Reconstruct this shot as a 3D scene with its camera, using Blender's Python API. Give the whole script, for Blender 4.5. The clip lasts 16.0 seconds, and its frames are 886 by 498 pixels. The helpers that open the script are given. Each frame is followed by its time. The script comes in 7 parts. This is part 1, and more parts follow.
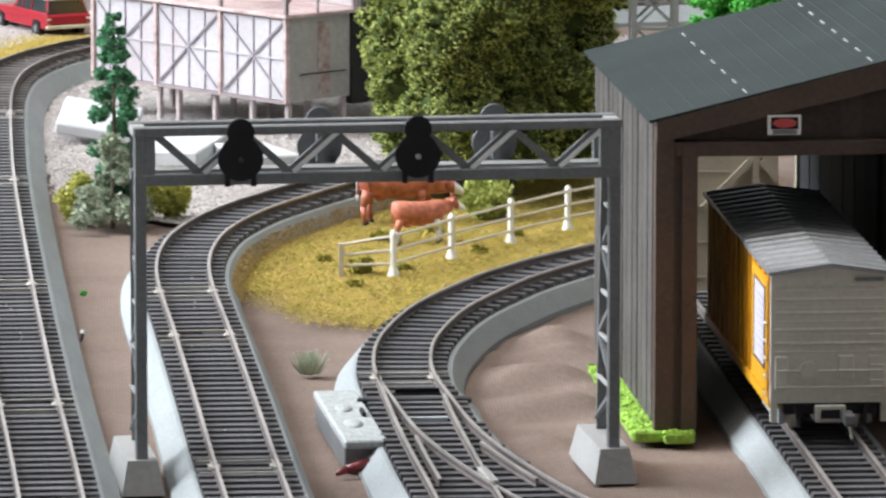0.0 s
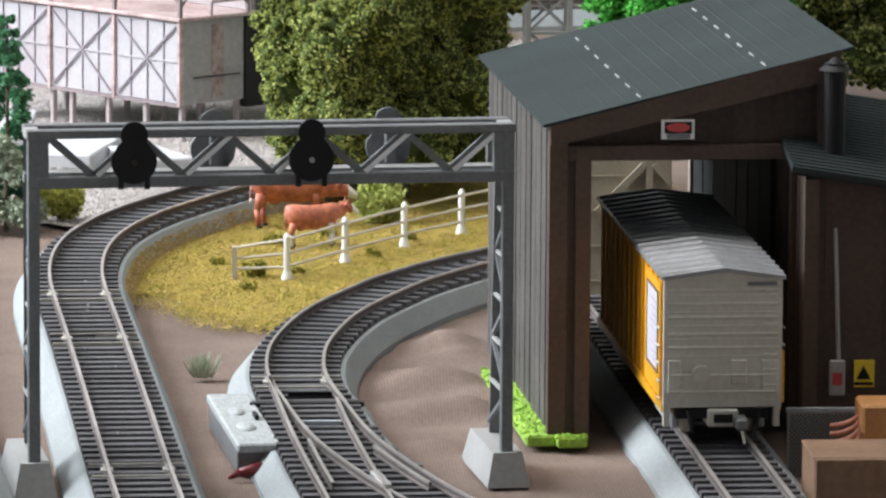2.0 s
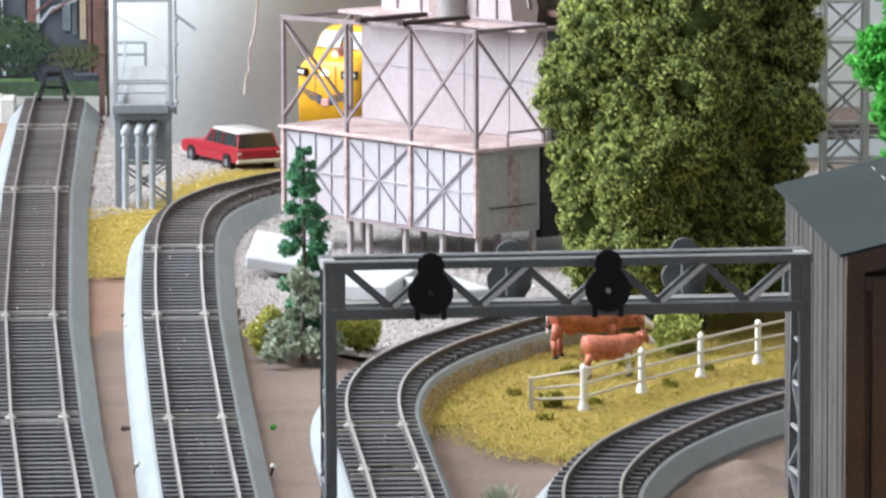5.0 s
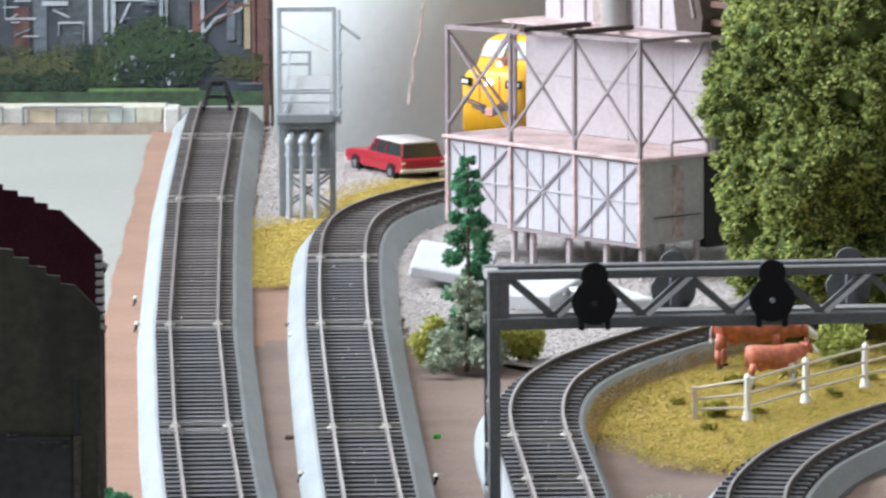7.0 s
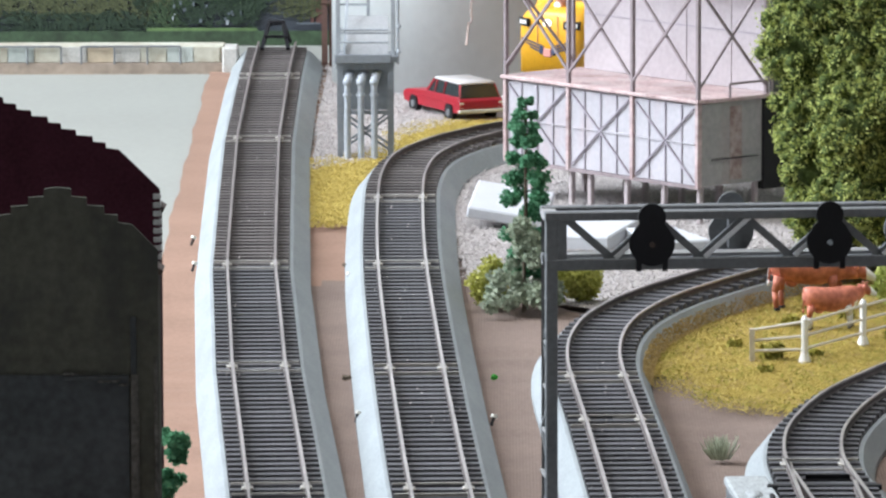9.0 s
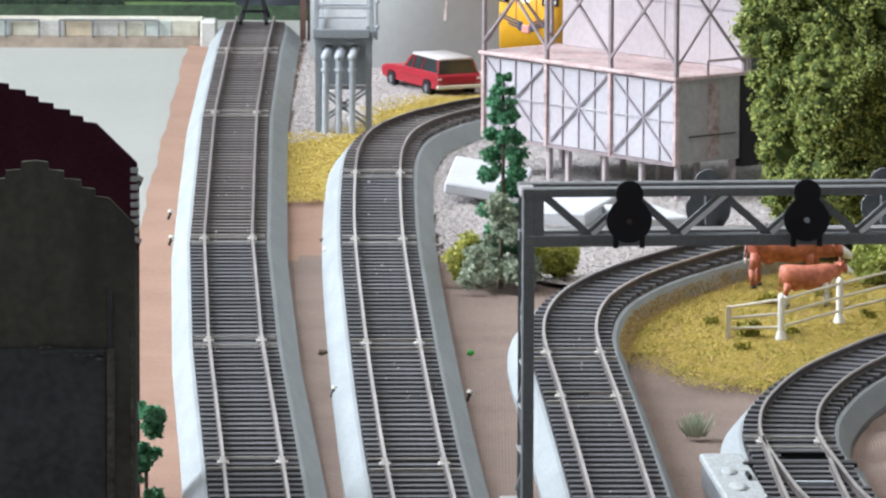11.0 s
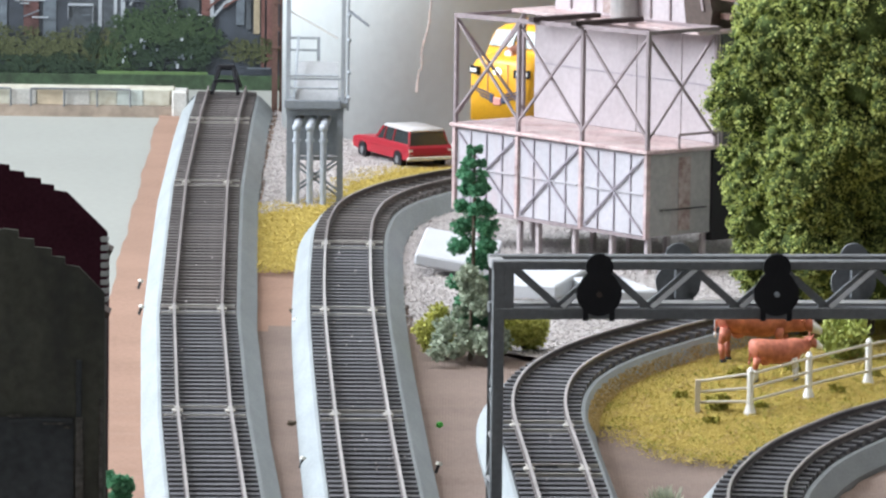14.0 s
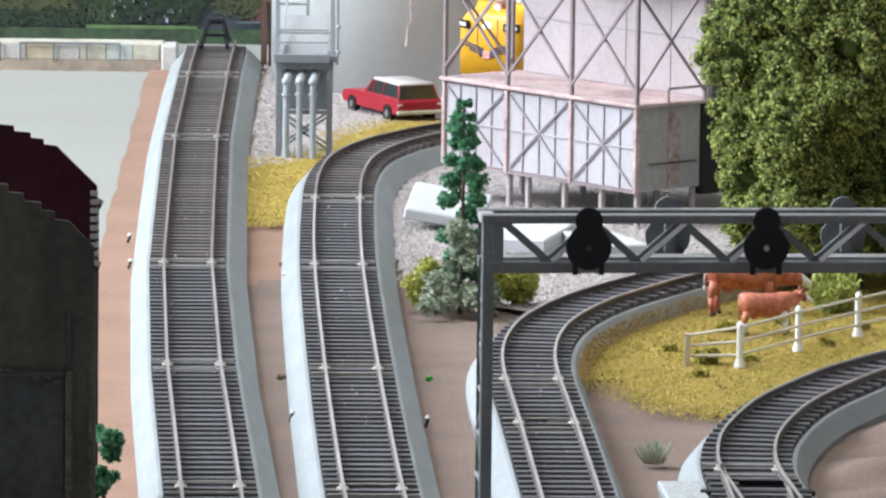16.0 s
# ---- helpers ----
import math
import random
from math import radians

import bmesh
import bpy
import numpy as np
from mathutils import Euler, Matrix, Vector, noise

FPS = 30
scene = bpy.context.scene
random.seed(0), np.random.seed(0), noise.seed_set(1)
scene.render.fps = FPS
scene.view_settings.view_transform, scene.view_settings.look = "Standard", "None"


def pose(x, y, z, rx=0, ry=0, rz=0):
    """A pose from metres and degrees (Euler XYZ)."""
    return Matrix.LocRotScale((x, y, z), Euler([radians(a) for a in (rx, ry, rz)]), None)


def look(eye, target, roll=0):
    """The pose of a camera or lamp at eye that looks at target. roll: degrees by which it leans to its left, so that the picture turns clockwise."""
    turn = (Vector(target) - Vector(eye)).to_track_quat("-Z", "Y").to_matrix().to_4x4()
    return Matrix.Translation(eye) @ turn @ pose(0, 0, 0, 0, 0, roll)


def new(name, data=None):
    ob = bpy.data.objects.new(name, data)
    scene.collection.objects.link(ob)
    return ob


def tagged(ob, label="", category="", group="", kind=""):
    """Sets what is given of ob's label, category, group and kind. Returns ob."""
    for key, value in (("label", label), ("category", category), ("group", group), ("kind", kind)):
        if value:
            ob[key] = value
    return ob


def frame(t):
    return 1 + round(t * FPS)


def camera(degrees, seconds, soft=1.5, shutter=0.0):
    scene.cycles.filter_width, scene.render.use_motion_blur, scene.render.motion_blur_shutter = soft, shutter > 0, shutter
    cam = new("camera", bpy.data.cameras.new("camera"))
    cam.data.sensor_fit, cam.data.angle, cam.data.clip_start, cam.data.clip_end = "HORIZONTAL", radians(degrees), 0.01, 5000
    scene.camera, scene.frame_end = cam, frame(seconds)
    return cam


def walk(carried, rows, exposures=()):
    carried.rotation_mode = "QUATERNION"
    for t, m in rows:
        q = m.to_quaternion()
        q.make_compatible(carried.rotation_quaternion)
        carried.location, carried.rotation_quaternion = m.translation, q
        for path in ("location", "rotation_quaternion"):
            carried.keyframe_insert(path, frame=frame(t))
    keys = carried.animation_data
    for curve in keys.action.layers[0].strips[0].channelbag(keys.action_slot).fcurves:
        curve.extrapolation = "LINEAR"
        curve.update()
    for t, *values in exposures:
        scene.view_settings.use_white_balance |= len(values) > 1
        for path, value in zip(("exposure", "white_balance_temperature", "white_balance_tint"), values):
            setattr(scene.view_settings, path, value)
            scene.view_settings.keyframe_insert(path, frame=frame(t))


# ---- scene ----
# One long lens at a fixed stand; the camera only turns.
cam = camera(7.5, 16.0, soft=2.4, shutter=0.7)
EYE = (0.0, 0.0, 0.337)
# seconds, yaw to the left, pitch up, roll as look() takes it
ROWS = [
    (0.0, -3.0266, -8.7142, 0.0540),
    (0.5, -3.3239, -8.7480, 0.1051),
    (1.0, -3.6282, -8.7437, 0.2246),
    (1.5, -3.8441, -8.7613, 0.3382),
    (2.0, -3.9405, -8.6798, 0.3461),
    (2.5, -3.8428, -8.6145, 0.3163),
    (3.0, -3.5532, -8.5461, 0.2060),
    (3.5, -2.8885, -8.1545, 0.1423),
    (3.7, -2.4563, -8.1222, 0.0511),
    (5.8, -1.0065, -7.3322, -0.1983),
    (6.0, -0.7920, -7.3316, -0.2193),
    (6.5, -0.3690, -7.3896, -0.2467),
    (7.0, 0.0000, -7.4900, -0.3000),
    (7.5, 0.3255, -7.6205, -0.3432),
    (8.0, 0.4553, -7.7521, -0.3516),
    (8.5, 0.5132, -7.8814, -0.2940),
    (9.0, 0.4943, -7.9918, -0.1621),
    (11.5, 0.2196, -8.2051, 0.3256),
    (12.0, 0.1198, -8.0694, 0.4751),
    (12.5, 0.0280, -7.7603, 0.6273),
    (13.0, 0.0007, -7.6210, 0.6570),
    (13.5, 0.0167, -7.5492, 0.6771),
    (14.0, 0.0460, -7.5891, 0.7145),
    (14.5, 0.0598, -7.6702, 0.7121),
    (15.0, 0.0445, -7.7561, 0.7348),
    (15.5, -0.0017, -7.8665, 0.7229),
    (16.0, -0.0478, -7.9783, 0.6968),
]


def turn(yaw, pitch, roll):
    y, p = radians(yaw), radians(pitch)
    ahead = Vector((-math.sin(y) * math.cos(p), math.cos(y) * math.cos(p), math.sin(p)))
    return look(EYE, Vector(EYE) + ahead, roll)


# seconds, stops, kelvin, tint
EXPOSURES = [(0.0, 0.38, 6850, 10), (1.5, 0.28, 6850, 10), (2.5, 0.28, 6850, 10), (3.5, 0.40, 6750, 10), (5.8, 0.22, 6550, 10), (7.0, 0.20, 6500, 10), (9.0, 0.18, 6500, 10), (16.0, 0.20, 6550, 10)]
walk(cam, [(t, turn(yaw, pitch, roll)) for t, yaw, pitch, roll in ROWS], EXPOSURES)

# ---- world and light ----
world = bpy.data.worlds.new("sky")
scene.world = world
world.use_nodes = True
wn = world.node_tree
sky = wn.nodes.new("ShaderNodeTexSky")
sky.sky_type, sky.sun_disc, sky.sun_elevation, sky.sun_rotation = "NISHITA", False, radians(35), radians(250)
wn.links.new(sky.outputs[0], wn.nodes["Background"].inputs[0])
wn.nodes["Background"].inputs[1].default_value = 0.08


def area_lamp(name, m, sx, sy, watts, colour):
    data = bpy.data.lights.new(name, "AREA")
    data.shape, data.size, data.size_y, data.energy, data.color = "RECTANGLE", sx, sy, watts, colour
    ob = new(name, data)
    ob.matrix_world = m
    return ob


# Daylight through the tall window in the left-hand wall, close to the layout.
area_lamp("window_light", look((-1.475, 2.40, 1.00), (0.02, 2.24, 0.0)), 1.25, 1.10, 80.0, (0.86, 0.94, 1.05))
# Fill lamp added below the white ceiling to lift the shaded sides.
area_lamp("fill_light", look((-0.15, 1.95, 1.58), (0.05, 2.2, 0.0)), 1.2, 0.7, 12.0, (1.0, 0.97, 0.97))


# ---- materials ----
def material(name, colour, rough=0.6, metal=0.0, fine=900.0, coarse=60.0, vary=0.15, bump=0.15, depth=0.0003, tint=None, each=0.0, spec=0.5, long=1.0):
    """Two scales of noise on the base colour, a fine bump, and a little change from piece to piece."""
    m = bpy.data.materials.new(name)
    m.use_nodes = True
    n, l = m.node_tree.nodes, m.node_tree.links
    b = n["Principled BSDF"]
    b.inputs["Roughness"].default_value, b.inputs["Metallic"].default_value = rough, metal
    b.inputs["Specular IOR Level"].default_value = spec
    co = n.new("ShaderNodeTexCoord")
    a, c = n.new("ShaderNodeTexNoise"), n.new("ShaderNodeTexNoise")
    a.inputs["Scale"].default_value, c.inputs["Scale"].default_value = fine, coarse
    a.inputs["Detail"].default_value, c.inputs["Detail"].default_value = 4.0, 3.0
    run = n.new("ShaderNodeVectorMath")
    run.operation = "MULTIPLY"
    run.inputs[1].default_value = (1.0, long, 1.0)
    l.new(co.outputs["Object"], run.inputs[0])
    l.new(run.outputs[0], a.inputs["Vector"])
    l.new(run.outputs[0], c.inputs["Vector"])
    dark = tuple(v * (1 - vary) for v in colour)
    light = tuple(min(1, v * (1 + vary)) for v in (tint or colour))
    mix = n.new("ShaderNodeMix")
    mix.data_type = "RGBA"
    mix.inputs[6].default_value, mix.inputs[7].default_value = (*dark, 1), (*light, 1)
    add = n.new("ShaderNodeMath")
    add.operation = "ADD"
    l.new(a.outputs[0], add.inputs[0])
    l.new(c.outputs[0], add.inputs[1])
    ramp = n.new("ShaderNodeMapRange")
    ramp.inputs[1].default_value, ramp.inputs[2].default_value = 0.7, 1.3
    l.new(add.outputs[0], ramp.inputs[0])
    l.new(ramp.outputs[0], mix.inputs[0])
    out = mix.outputs[2]
    if each:
        info, hsv, span = n.new("ShaderNodeObjectInfo"), n.new("ShaderNodeHueSaturation"), n.new("ShaderNodeMapRange")
        span.inputs[3].default_value, span.inputs[4].default_value = 1 - each, 1 + each
        l.new(info.outputs["Random"], span.inputs[0])
        l.new(span.outputs[0], hsv.inputs["Value"])
        l.new(out, hsv.inputs["Color"])
        out = hsv.outputs[0]
    l.new(out, b.inputs["Base Color"])
    if bump:
        bp = n.new("ShaderNodeBump")
        bp.inputs["Strength"].default_value, bp.inputs["Distance"].default_value = bump, depth
        l.new(a.outputs[0], bp.inputs["Height"])
        l.new(bp.outputs[0], b.inputs["Normal"])
    return m


def island_material(name, colour, tint, rough=0.9, vary=0.25, thin=0.0):
    """For leaves, crumbs and stones: each loose piece has its own shade between two colours."""
    m = bpy.data.materials.new(name)
    m.use_nodes = True
    n, l = m.node_tree.nodes, m.node_tree.links
    b = n["Principled BSDF"]
    b.inputs["Roughness"].default_value, b.inputs["Specular IOR Level"].default_value = rough, 0.2
    geo, mix = n.new("ShaderNodeNewGeometry"), n.new("ShaderNodeMix")
    mix.data_type = "RGBA"
    mix.inputs[6].default_value = (*(v * (1 - vary) for v in colour), 1)
    mix.inputs[7].default_value = (*(v * (1 + vary) for v in tint), 1)
    l.new(geo.outputs["Random Per Island"], mix.inputs[0])
    l.new(mix.outputs[2], b.inputs["Base Color"])
    if thin:
        glow, blend = n.new("ShaderNodeBsdfTranslucent"), n.new("ShaderNodeMixShader")
        blend.inputs[0].default_value = thin
        l.new(mix.outputs[2], glow.inputs["Color"])
        l.new(b.outputs[0], blend.inputs[1])
        l.new(glow.outputs[0], blend.inputs[2])
        l.new(blend.outputs[0], n["Material Output"].inputs["Surface"])
    return m


def cloth_material(name, colour):
    """Brown ribbed matting: fine ribs along its length, with worn and dusty patches."""
    m = material(name, colour, 0.95, fine=700, coarse=28, vary=0.16, bump=0, spec=0.1)
    n, l = m.node_tree.nodes, m.node_tree.links
    b = n["Principled BSDF"]
    co, wave, bp = n.new("ShaderNodeTexCoord"), n.new("ShaderNodeTexWave"), n.new("ShaderNodeBump")
    wave.wave_type, wave.bands_direction, wave.wave_profile = "BANDS", "X", "SIN"
    wave.inputs["Scale"].default_value, wave.inputs["Distortion"].default_value = 330.0, 0.5
    wave.inputs["Detail"].default_value, wave.inputs["Detail Scale"].default_value = 2.0, 0.4
    l.new(co.outputs["Object"], wave.inputs["Vector"])
    bp.inputs["Strength"].default_value, bp.inputs["Distance"].default_value = 0.28, 0.0003
    l.new(wave.outputs["Fac"], bp.inputs["Height"])
    l.new(bp.outputs[0], b.inputs["Normal"])
    src = b.inputs["Base Color"].links[0].from_socket
    mul, span = n.new("ShaderNodeHueSaturation"), n.new("ShaderNodeMapRange")
    span.inputs[3].default_value, span.inputs[4].default_value = 0.955, 1.02
    l.new(wave.outputs["Fac"], span.inputs[0])
    l.new(span.outputs[0], mul.inputs["Value"])
    l.new(src, mul.inputs["Color"])
    l.new(mul.outputs[0], b.inputs["Base Color"])
    return m


def streaks(m, colour, amount, low=0.52, high=0.72, scale=55.0, tall=0.35):
    """Ragged stains of another colour over a material, drawn out up and down."""
    n, l = m.node_tree.nodes, m.node_tree.links
    b = n["Principled BSDF"]
    src = b.inputs["Base Color"].links[0].from_socket
    co, run, tex, ramp, mix = n.new("ShaderNodeTexCoord"), n.new("ShaderNodeVectorMath"), n.new("ShaderNodeTexNoise"), n.new("ShaderNodeMapRange"), n.new("ShaderNodeMix")
    run.operation = "MULTIPLY"
    run.inputs[1].default_value = (1.0, 1.0, tall)
    tex.inputs["Scale"].default_value, tex.inputs["Detail"].default_value, tex.inputs["Roughness"].default_value = scale, 6.0, 0.65
    ramp.inputs[1].default_value, ramp.inputs[2].default_value, ramp.inputs[4].default_value = low, high, amount
    mix.data_type = "RGBA"
    mix.inputs[7].default_value = (*colour, 1)
    l.new(co.outputs["Object"], run.inputs[0])
    l.new(run.outputs[0], tex.inputs["Vector"])
    l.new(tex.outputs[0], ramp.inputs[0])
    l.new(ramp.outputs[0], mix.inputs[0])
    l.new(src, mix.inputs[6])
    l.new(mix.outputs[2], b.inputs["Base Color"])
    return m


M_BOARD = material("cream_board", (0.280, 0.285, 0.258), 0.7, fine=300, coarse=9, vary=0.06, bump=0.05)
M_CLOTH = cloth_material("brown_matting", (0.200, 0.151, 0.127))
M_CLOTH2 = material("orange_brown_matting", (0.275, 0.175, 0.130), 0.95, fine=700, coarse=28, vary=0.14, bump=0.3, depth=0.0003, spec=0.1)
M_WALL = material("painted_wall", (0.55, 0.56, 0.56), 0.9, fine=60, coarse=3, vary=0.04, bump=0.05)
M_CEIL = material("white_ceiling", (0.75, 0.75, 0.73), 0.9, fine=60, coarse=3, vary=0.03, bump=0.02)
M_FLOOR = material("floor_boards", (0.25, 0.18, 0.12), 0.6, fine=40, coarse=4, vary=0.2)
M_BED = material("grey_roadbed", (0.262, 0.286, 0.292), 0.8, fine=1500, coarse=140, vary=0.07, bump=0.25, depth=0.0002, tint=(0.290, 0.315, 0.320), spec=0.25, long=0.22)
M_TIE = material("black_tie", (0.068, 0.068, 0.074), 0.6, fine=1500, coarse=80, vary=0.3, bump=0.3, tint=(0.102, 0.100, 0.106), each=0.25)
M_SPIKE = material("spike_heads", (0.24, 0.225, 0.22), 0.5, 0.0, vary=0.2)
M_RAIL = material("nickel_rail", (0.56, 0.52, 0.50), 0.36, 0.7, fine=1200, coarse=50, vary=0.25, bump=0.1)
M_OLDRAIL = material("dull_brown_rail", (0.26, 0.225, 0.215), 0.5, 0.4, fine=1200, coarse=50, vary=0.3, bump=0.1)
M_WEB = material("dull_rail_web", (0.115, 0.095, 0.088), 0.6, 0.3, fine=1200, coarse=50, vary=0.3, bump=0.1)
M_JOIN = material("rail_joiner", (0.52, 0.495, 0.45), 0.45, 0.6, vary=0.2)
M_STEEL = material("grey_plastic", (0.135, 0.142, 0.148), 0.45, fine=700, coarse=40, vary=0.12, bump=0.12, tint=(0.165, 0.172, 0.178))
# Near-white colour for the window highlight along the web bars.
M_HIGHLIGHT = material("painted_highlight", (0.78, 0.79, 0.80), 0.35, vary=0.08)
M_STEEL2 = material("pale_grey_plastic", (0.34, 0.34, 0.335), 0.55, fine=700, coarse=40, vary=0.12, bump=0.15)
M_BLACK = material("black_plastic", (0.010, 0.010, 0.012), 0.5, vary=0.2, spec=0.25)
M_ROOF = material("slate_roof", (0.029, 0.037, 0.037), 0.7, fine=800, coarse=35, vary=0.2, bump=0.2, spec=0.12)
M_BROWN = material("brown_trim", (0.080, 0.050, 0.036), 0.65, fine=600, coarse=45, vary=0.3, bump=0.25)
M_DARKWALL = material("dark_boards", (0.055, 0.036, 0.028), 0.7, fine=600, coarse=45, vary=0.3, bump=0.25, each=0.12)
M_GREYWOOD = material("weathered_boards", (0.066, 0.059, 0.053), 0.8, fine=500, coarse=50, vary=0.4, bump=0.3, each=0.10)
M_TAN = material("tan_plastic", (0.45, 0.40, 0.31), 0.6, vary=0.12)
M_PINK = material("weathered_white_panel", (0.37, 0.355, 0.375), 0.7, fine=500, coarse=35, vary=0.08, bump=0.1, tint=(0.40, 0.38, 0.40), each=0.05)
M_UPPER = material("pinkish_white_panel", (0.42, 0.365, 0.375), 0.7, fine=500, coarse=35, vary=0.07, bump=0.1, tint=(0.45, 0.40, 0.41))
M_RUST = material("rusty_pink_steel", (0.36, 0.25, 0.24), 0.75, fine=500, coarse=60, vary=0.28, bump=0.2, tint=(0.46, 0.34, 0.33))
M_MAUVE = material("mauve_frame", (0.23, 0.185, 0.19), 0.7, fine=500, coarse=60, vary=0.2, bump=0.15)
M_LEG = material("pale_pink_leg", (0.40, 0.345, 0.345), 0.7, fine=500, coarse=60, vary=0.15)
M_GREYPANEL = material("grey_end_panel", (0.29, 0.285, 0.28), 0.75, fine=500, coarse=45, vary=0.12, bump=0.1, tint=(0.32, 0.30, 0.29))
M_BATTEN = material("lavender_batten", (0.29, 0.26, 0.29), 0.7, vary=0.15)
L_LIME = island_material("lime_tufts", (0.22, 0.40, 0.04), (0.38, 0.60, 0.11))
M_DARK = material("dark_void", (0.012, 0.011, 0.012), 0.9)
M_TANK = material("white_tank", (0.61, 0.645, 0.64), 0.55, fine=250, coarse=22, vary=0.05, bump=0.05)
M_STAIN = material("rust_stain", (0.56, 0.47, 0.43), 0.8, fine=500, coarse=120, vary=0.35)
M_WHITE = material("white_paint", (0.78, 0.77, 0.74), 0.55, vary=0.06)
M_FENCE = material("cream_plastic_rail", (0.60, 0.55, 0.47), 0.55, vary=0.12)
M_FOAM = material("white_foam", (0.50, 0.51, 0.53), 0.8, fine=900, vary=0.05)
M_YELLOW = material("armour_yellow", (0.72, 0.36, 0.02), 0.4, vary=0.08, bump=0.03)
M_SILVER = material("silver_grey_paint", (0.57, 0.56, 0.50), 0.5, 0.1, fine=600, coarse=40, vary=0.12, bump=0.1)
M_ROOFMETAL = material("bare_metal_roof", (0.27, 0.275, 0.285), 0.38, 0.3, fine=500, coarse=40, vary=0.2, bump=0.1)
M_RED = material("red_enamel", (0.30, 0.010, 0.022), 0.35, vary=0.1, bump=0.02)
M_GLASS = material("dark_glass", (0.02, 0.025, 0.025), 0.12, vary=0.1, bump=0)
M_COW = material("red_brown_hide", (0.42, 0.115, 0.066), 0.55, fine=500, coarse=120, vary=0.28, bump=0.3, tint=(0.55, 0.19, 0.12))
M_LIME = material("lime_green_strip", (0.24, 0.42, 0.06), 0.9, fine=1200, coarse=150, vary=0.3, bump=0.6, depth=0.0006)
M_TRUNK = material("tree_bark", (0.10, 0.075, 0.05), 0.9, fine=900, coarse=120, vary=0.3, bump=0.5, depth=0.0006)
M_MAROON = material("maroon_wall", (0.040, 0.012, 0.019), 0.9, vary=0.3, spec=0.05)
M_OLIVE = material("dark_olive_wall", (0.072, 0.072, 0.060), 0.9, fine=400, coarse=40, vary=0.25, bump=0.2, spec=0.05)
M_SHOPBLUE = material("dark_blue_grey_front", (0.050, 0.054, 0.058), 0.8, fine=400, coarse=50, vary=0.3, spec=0.1)
M_SHOPGREY = material("worn_grey_trim", (0.085, 0.080, 0.074), 0.8, fine=700, coarse=150, vary=0.5, spec=0.1)
M_SPECK = material("speckled_grey_box", (0.33, 0.35, 0.35), 0.75, fine=4200, coarse=900, vary=0.3, bump=0.2, depth=0.0002, long=0.25)
M_WOOD = material("brown_crate_wood", (0.20, 0.115, 0.068), 0.6, fine=400, coarse=60, vary=0.25, bump=0.2)
M_ORANGE = material("orange_wood", (0.50, 0.23, 0.08), 0.55, vary=0.2)
M_COPPER = material("copper_pipe", (0.55, 0.25, 0.18), 0.35, 0.6, vary=0.15)
M_BRICKRED = material("brown_steel", (0.13, 0.07, 0.055), 0.7, vary=0.25)
M_PIPE = material("pipe_grey", (0.36, 0.39, 0.42), 0.5, fine=500, coarse=80, vary=0.15, bump=0.1)
M_SIGNRED = material("sign_red", (0.50, 0.06, 0.06), 0.5)
M_SIGNYEL = material("sign_yellow", (0.75, 0.55, 0.04), 0.5)
M_BALLAST = material("dark_ballast", (0.016, 0.015, 0.016), 0.85, fine=1800, coarse=90, vary=0.35, bump=0.4)
M_TURFBASE = material("turf_base", (0.35, 0.27, 0.075), 0.95, fine=1100, coarse=90, vary=0.3, bump=0.6, depth=0.0006, spec=0.1)
M_STONEBASE = material("gravel_base", (0.44, 0.405, 0.39), 0.95, fine=1100, coarse=60, vary=0.22, bump=0.6, depth=0.0006, spec=0.1)
# Core kept far darker than the leaves, painting shade into the crown's gaps.
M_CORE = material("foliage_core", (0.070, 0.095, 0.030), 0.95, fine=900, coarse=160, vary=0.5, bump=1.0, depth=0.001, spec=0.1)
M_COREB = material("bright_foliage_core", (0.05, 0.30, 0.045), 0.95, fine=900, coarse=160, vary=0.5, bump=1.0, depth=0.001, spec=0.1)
L_TREE = island_material("olive_foliage", (0.33, 0.385, 0.110), (0.52, 0.570, 0.190), vary=0.08, thin=0.06)
L_BRIGHT = island_material("bright_green_foliage", (0.08, 0.38, 0.06), (0.17, 0.58, 0.13), vary=0.1, thin=0.22)
L_PINE = island_material("dark_pine_green", (0.06, 0.20, 0.105), (0.15, 0.36, 0.20), vary=0.1, thin=0.22)
L_LICHEN = island_material("grey_green_lichen", (0.27, 0.32, 0.235), (0.45, 0.50, 0.38), vary=0.1, thin=0.22)
L_BUSH = island_material("yellow_green_bush", (0.32, 0.33, 0.075), (0.54, 0.53, 0.15), vary=0.1, thin=0.22)
L_TURF = island_material("mustard_turf", (0.375, 0.282, 0.070), (0.525, 0.408, 0.118), vary=0.08)
L_TURFG = island_material("green_turf", (0.20, 0.19, 0.035), (0.36, 0.32, 0.07), vary=0.1)
L_TURFB = island_material("brown_turf", (0.36, 0.25, 0.10), (0.46, 0.34, 0.15), vary=0.1)
M_TIE2 = material("dusty_brown_tie", (0.080, 0.070, 0.067), 0.7, fine=1500, coarse=80, vary=0.3, bump=0.3, tint=(0.112, 0.098, 0.093), each=0.3)
M_BALLAST2 = material("dusty_brown_ballast", (0.068, 0.058, 0.056), 0.9, fine=1800, coarse=90, vary=0.4, bump=0.4, tint=(0.086, 0.075, 0.071))
streaks(M_PINK, (0.40, 0.29, 0.29), 0.5, 0.50, 0.74, 70)
streaks(M_GREYPANEL, (0.27, 0.185, 0.165), 0.6, 0.50, 0.70, 60, 0.25)
streaks(M_TANK, (0.52, 0.54, 0.52), 0.5, 0.45, 0.75, 30, 0.4)
streaks(M_BED, (0.225, 0.24, 0.235), 0.3, 0.60, 0.75, 90, 1.0)
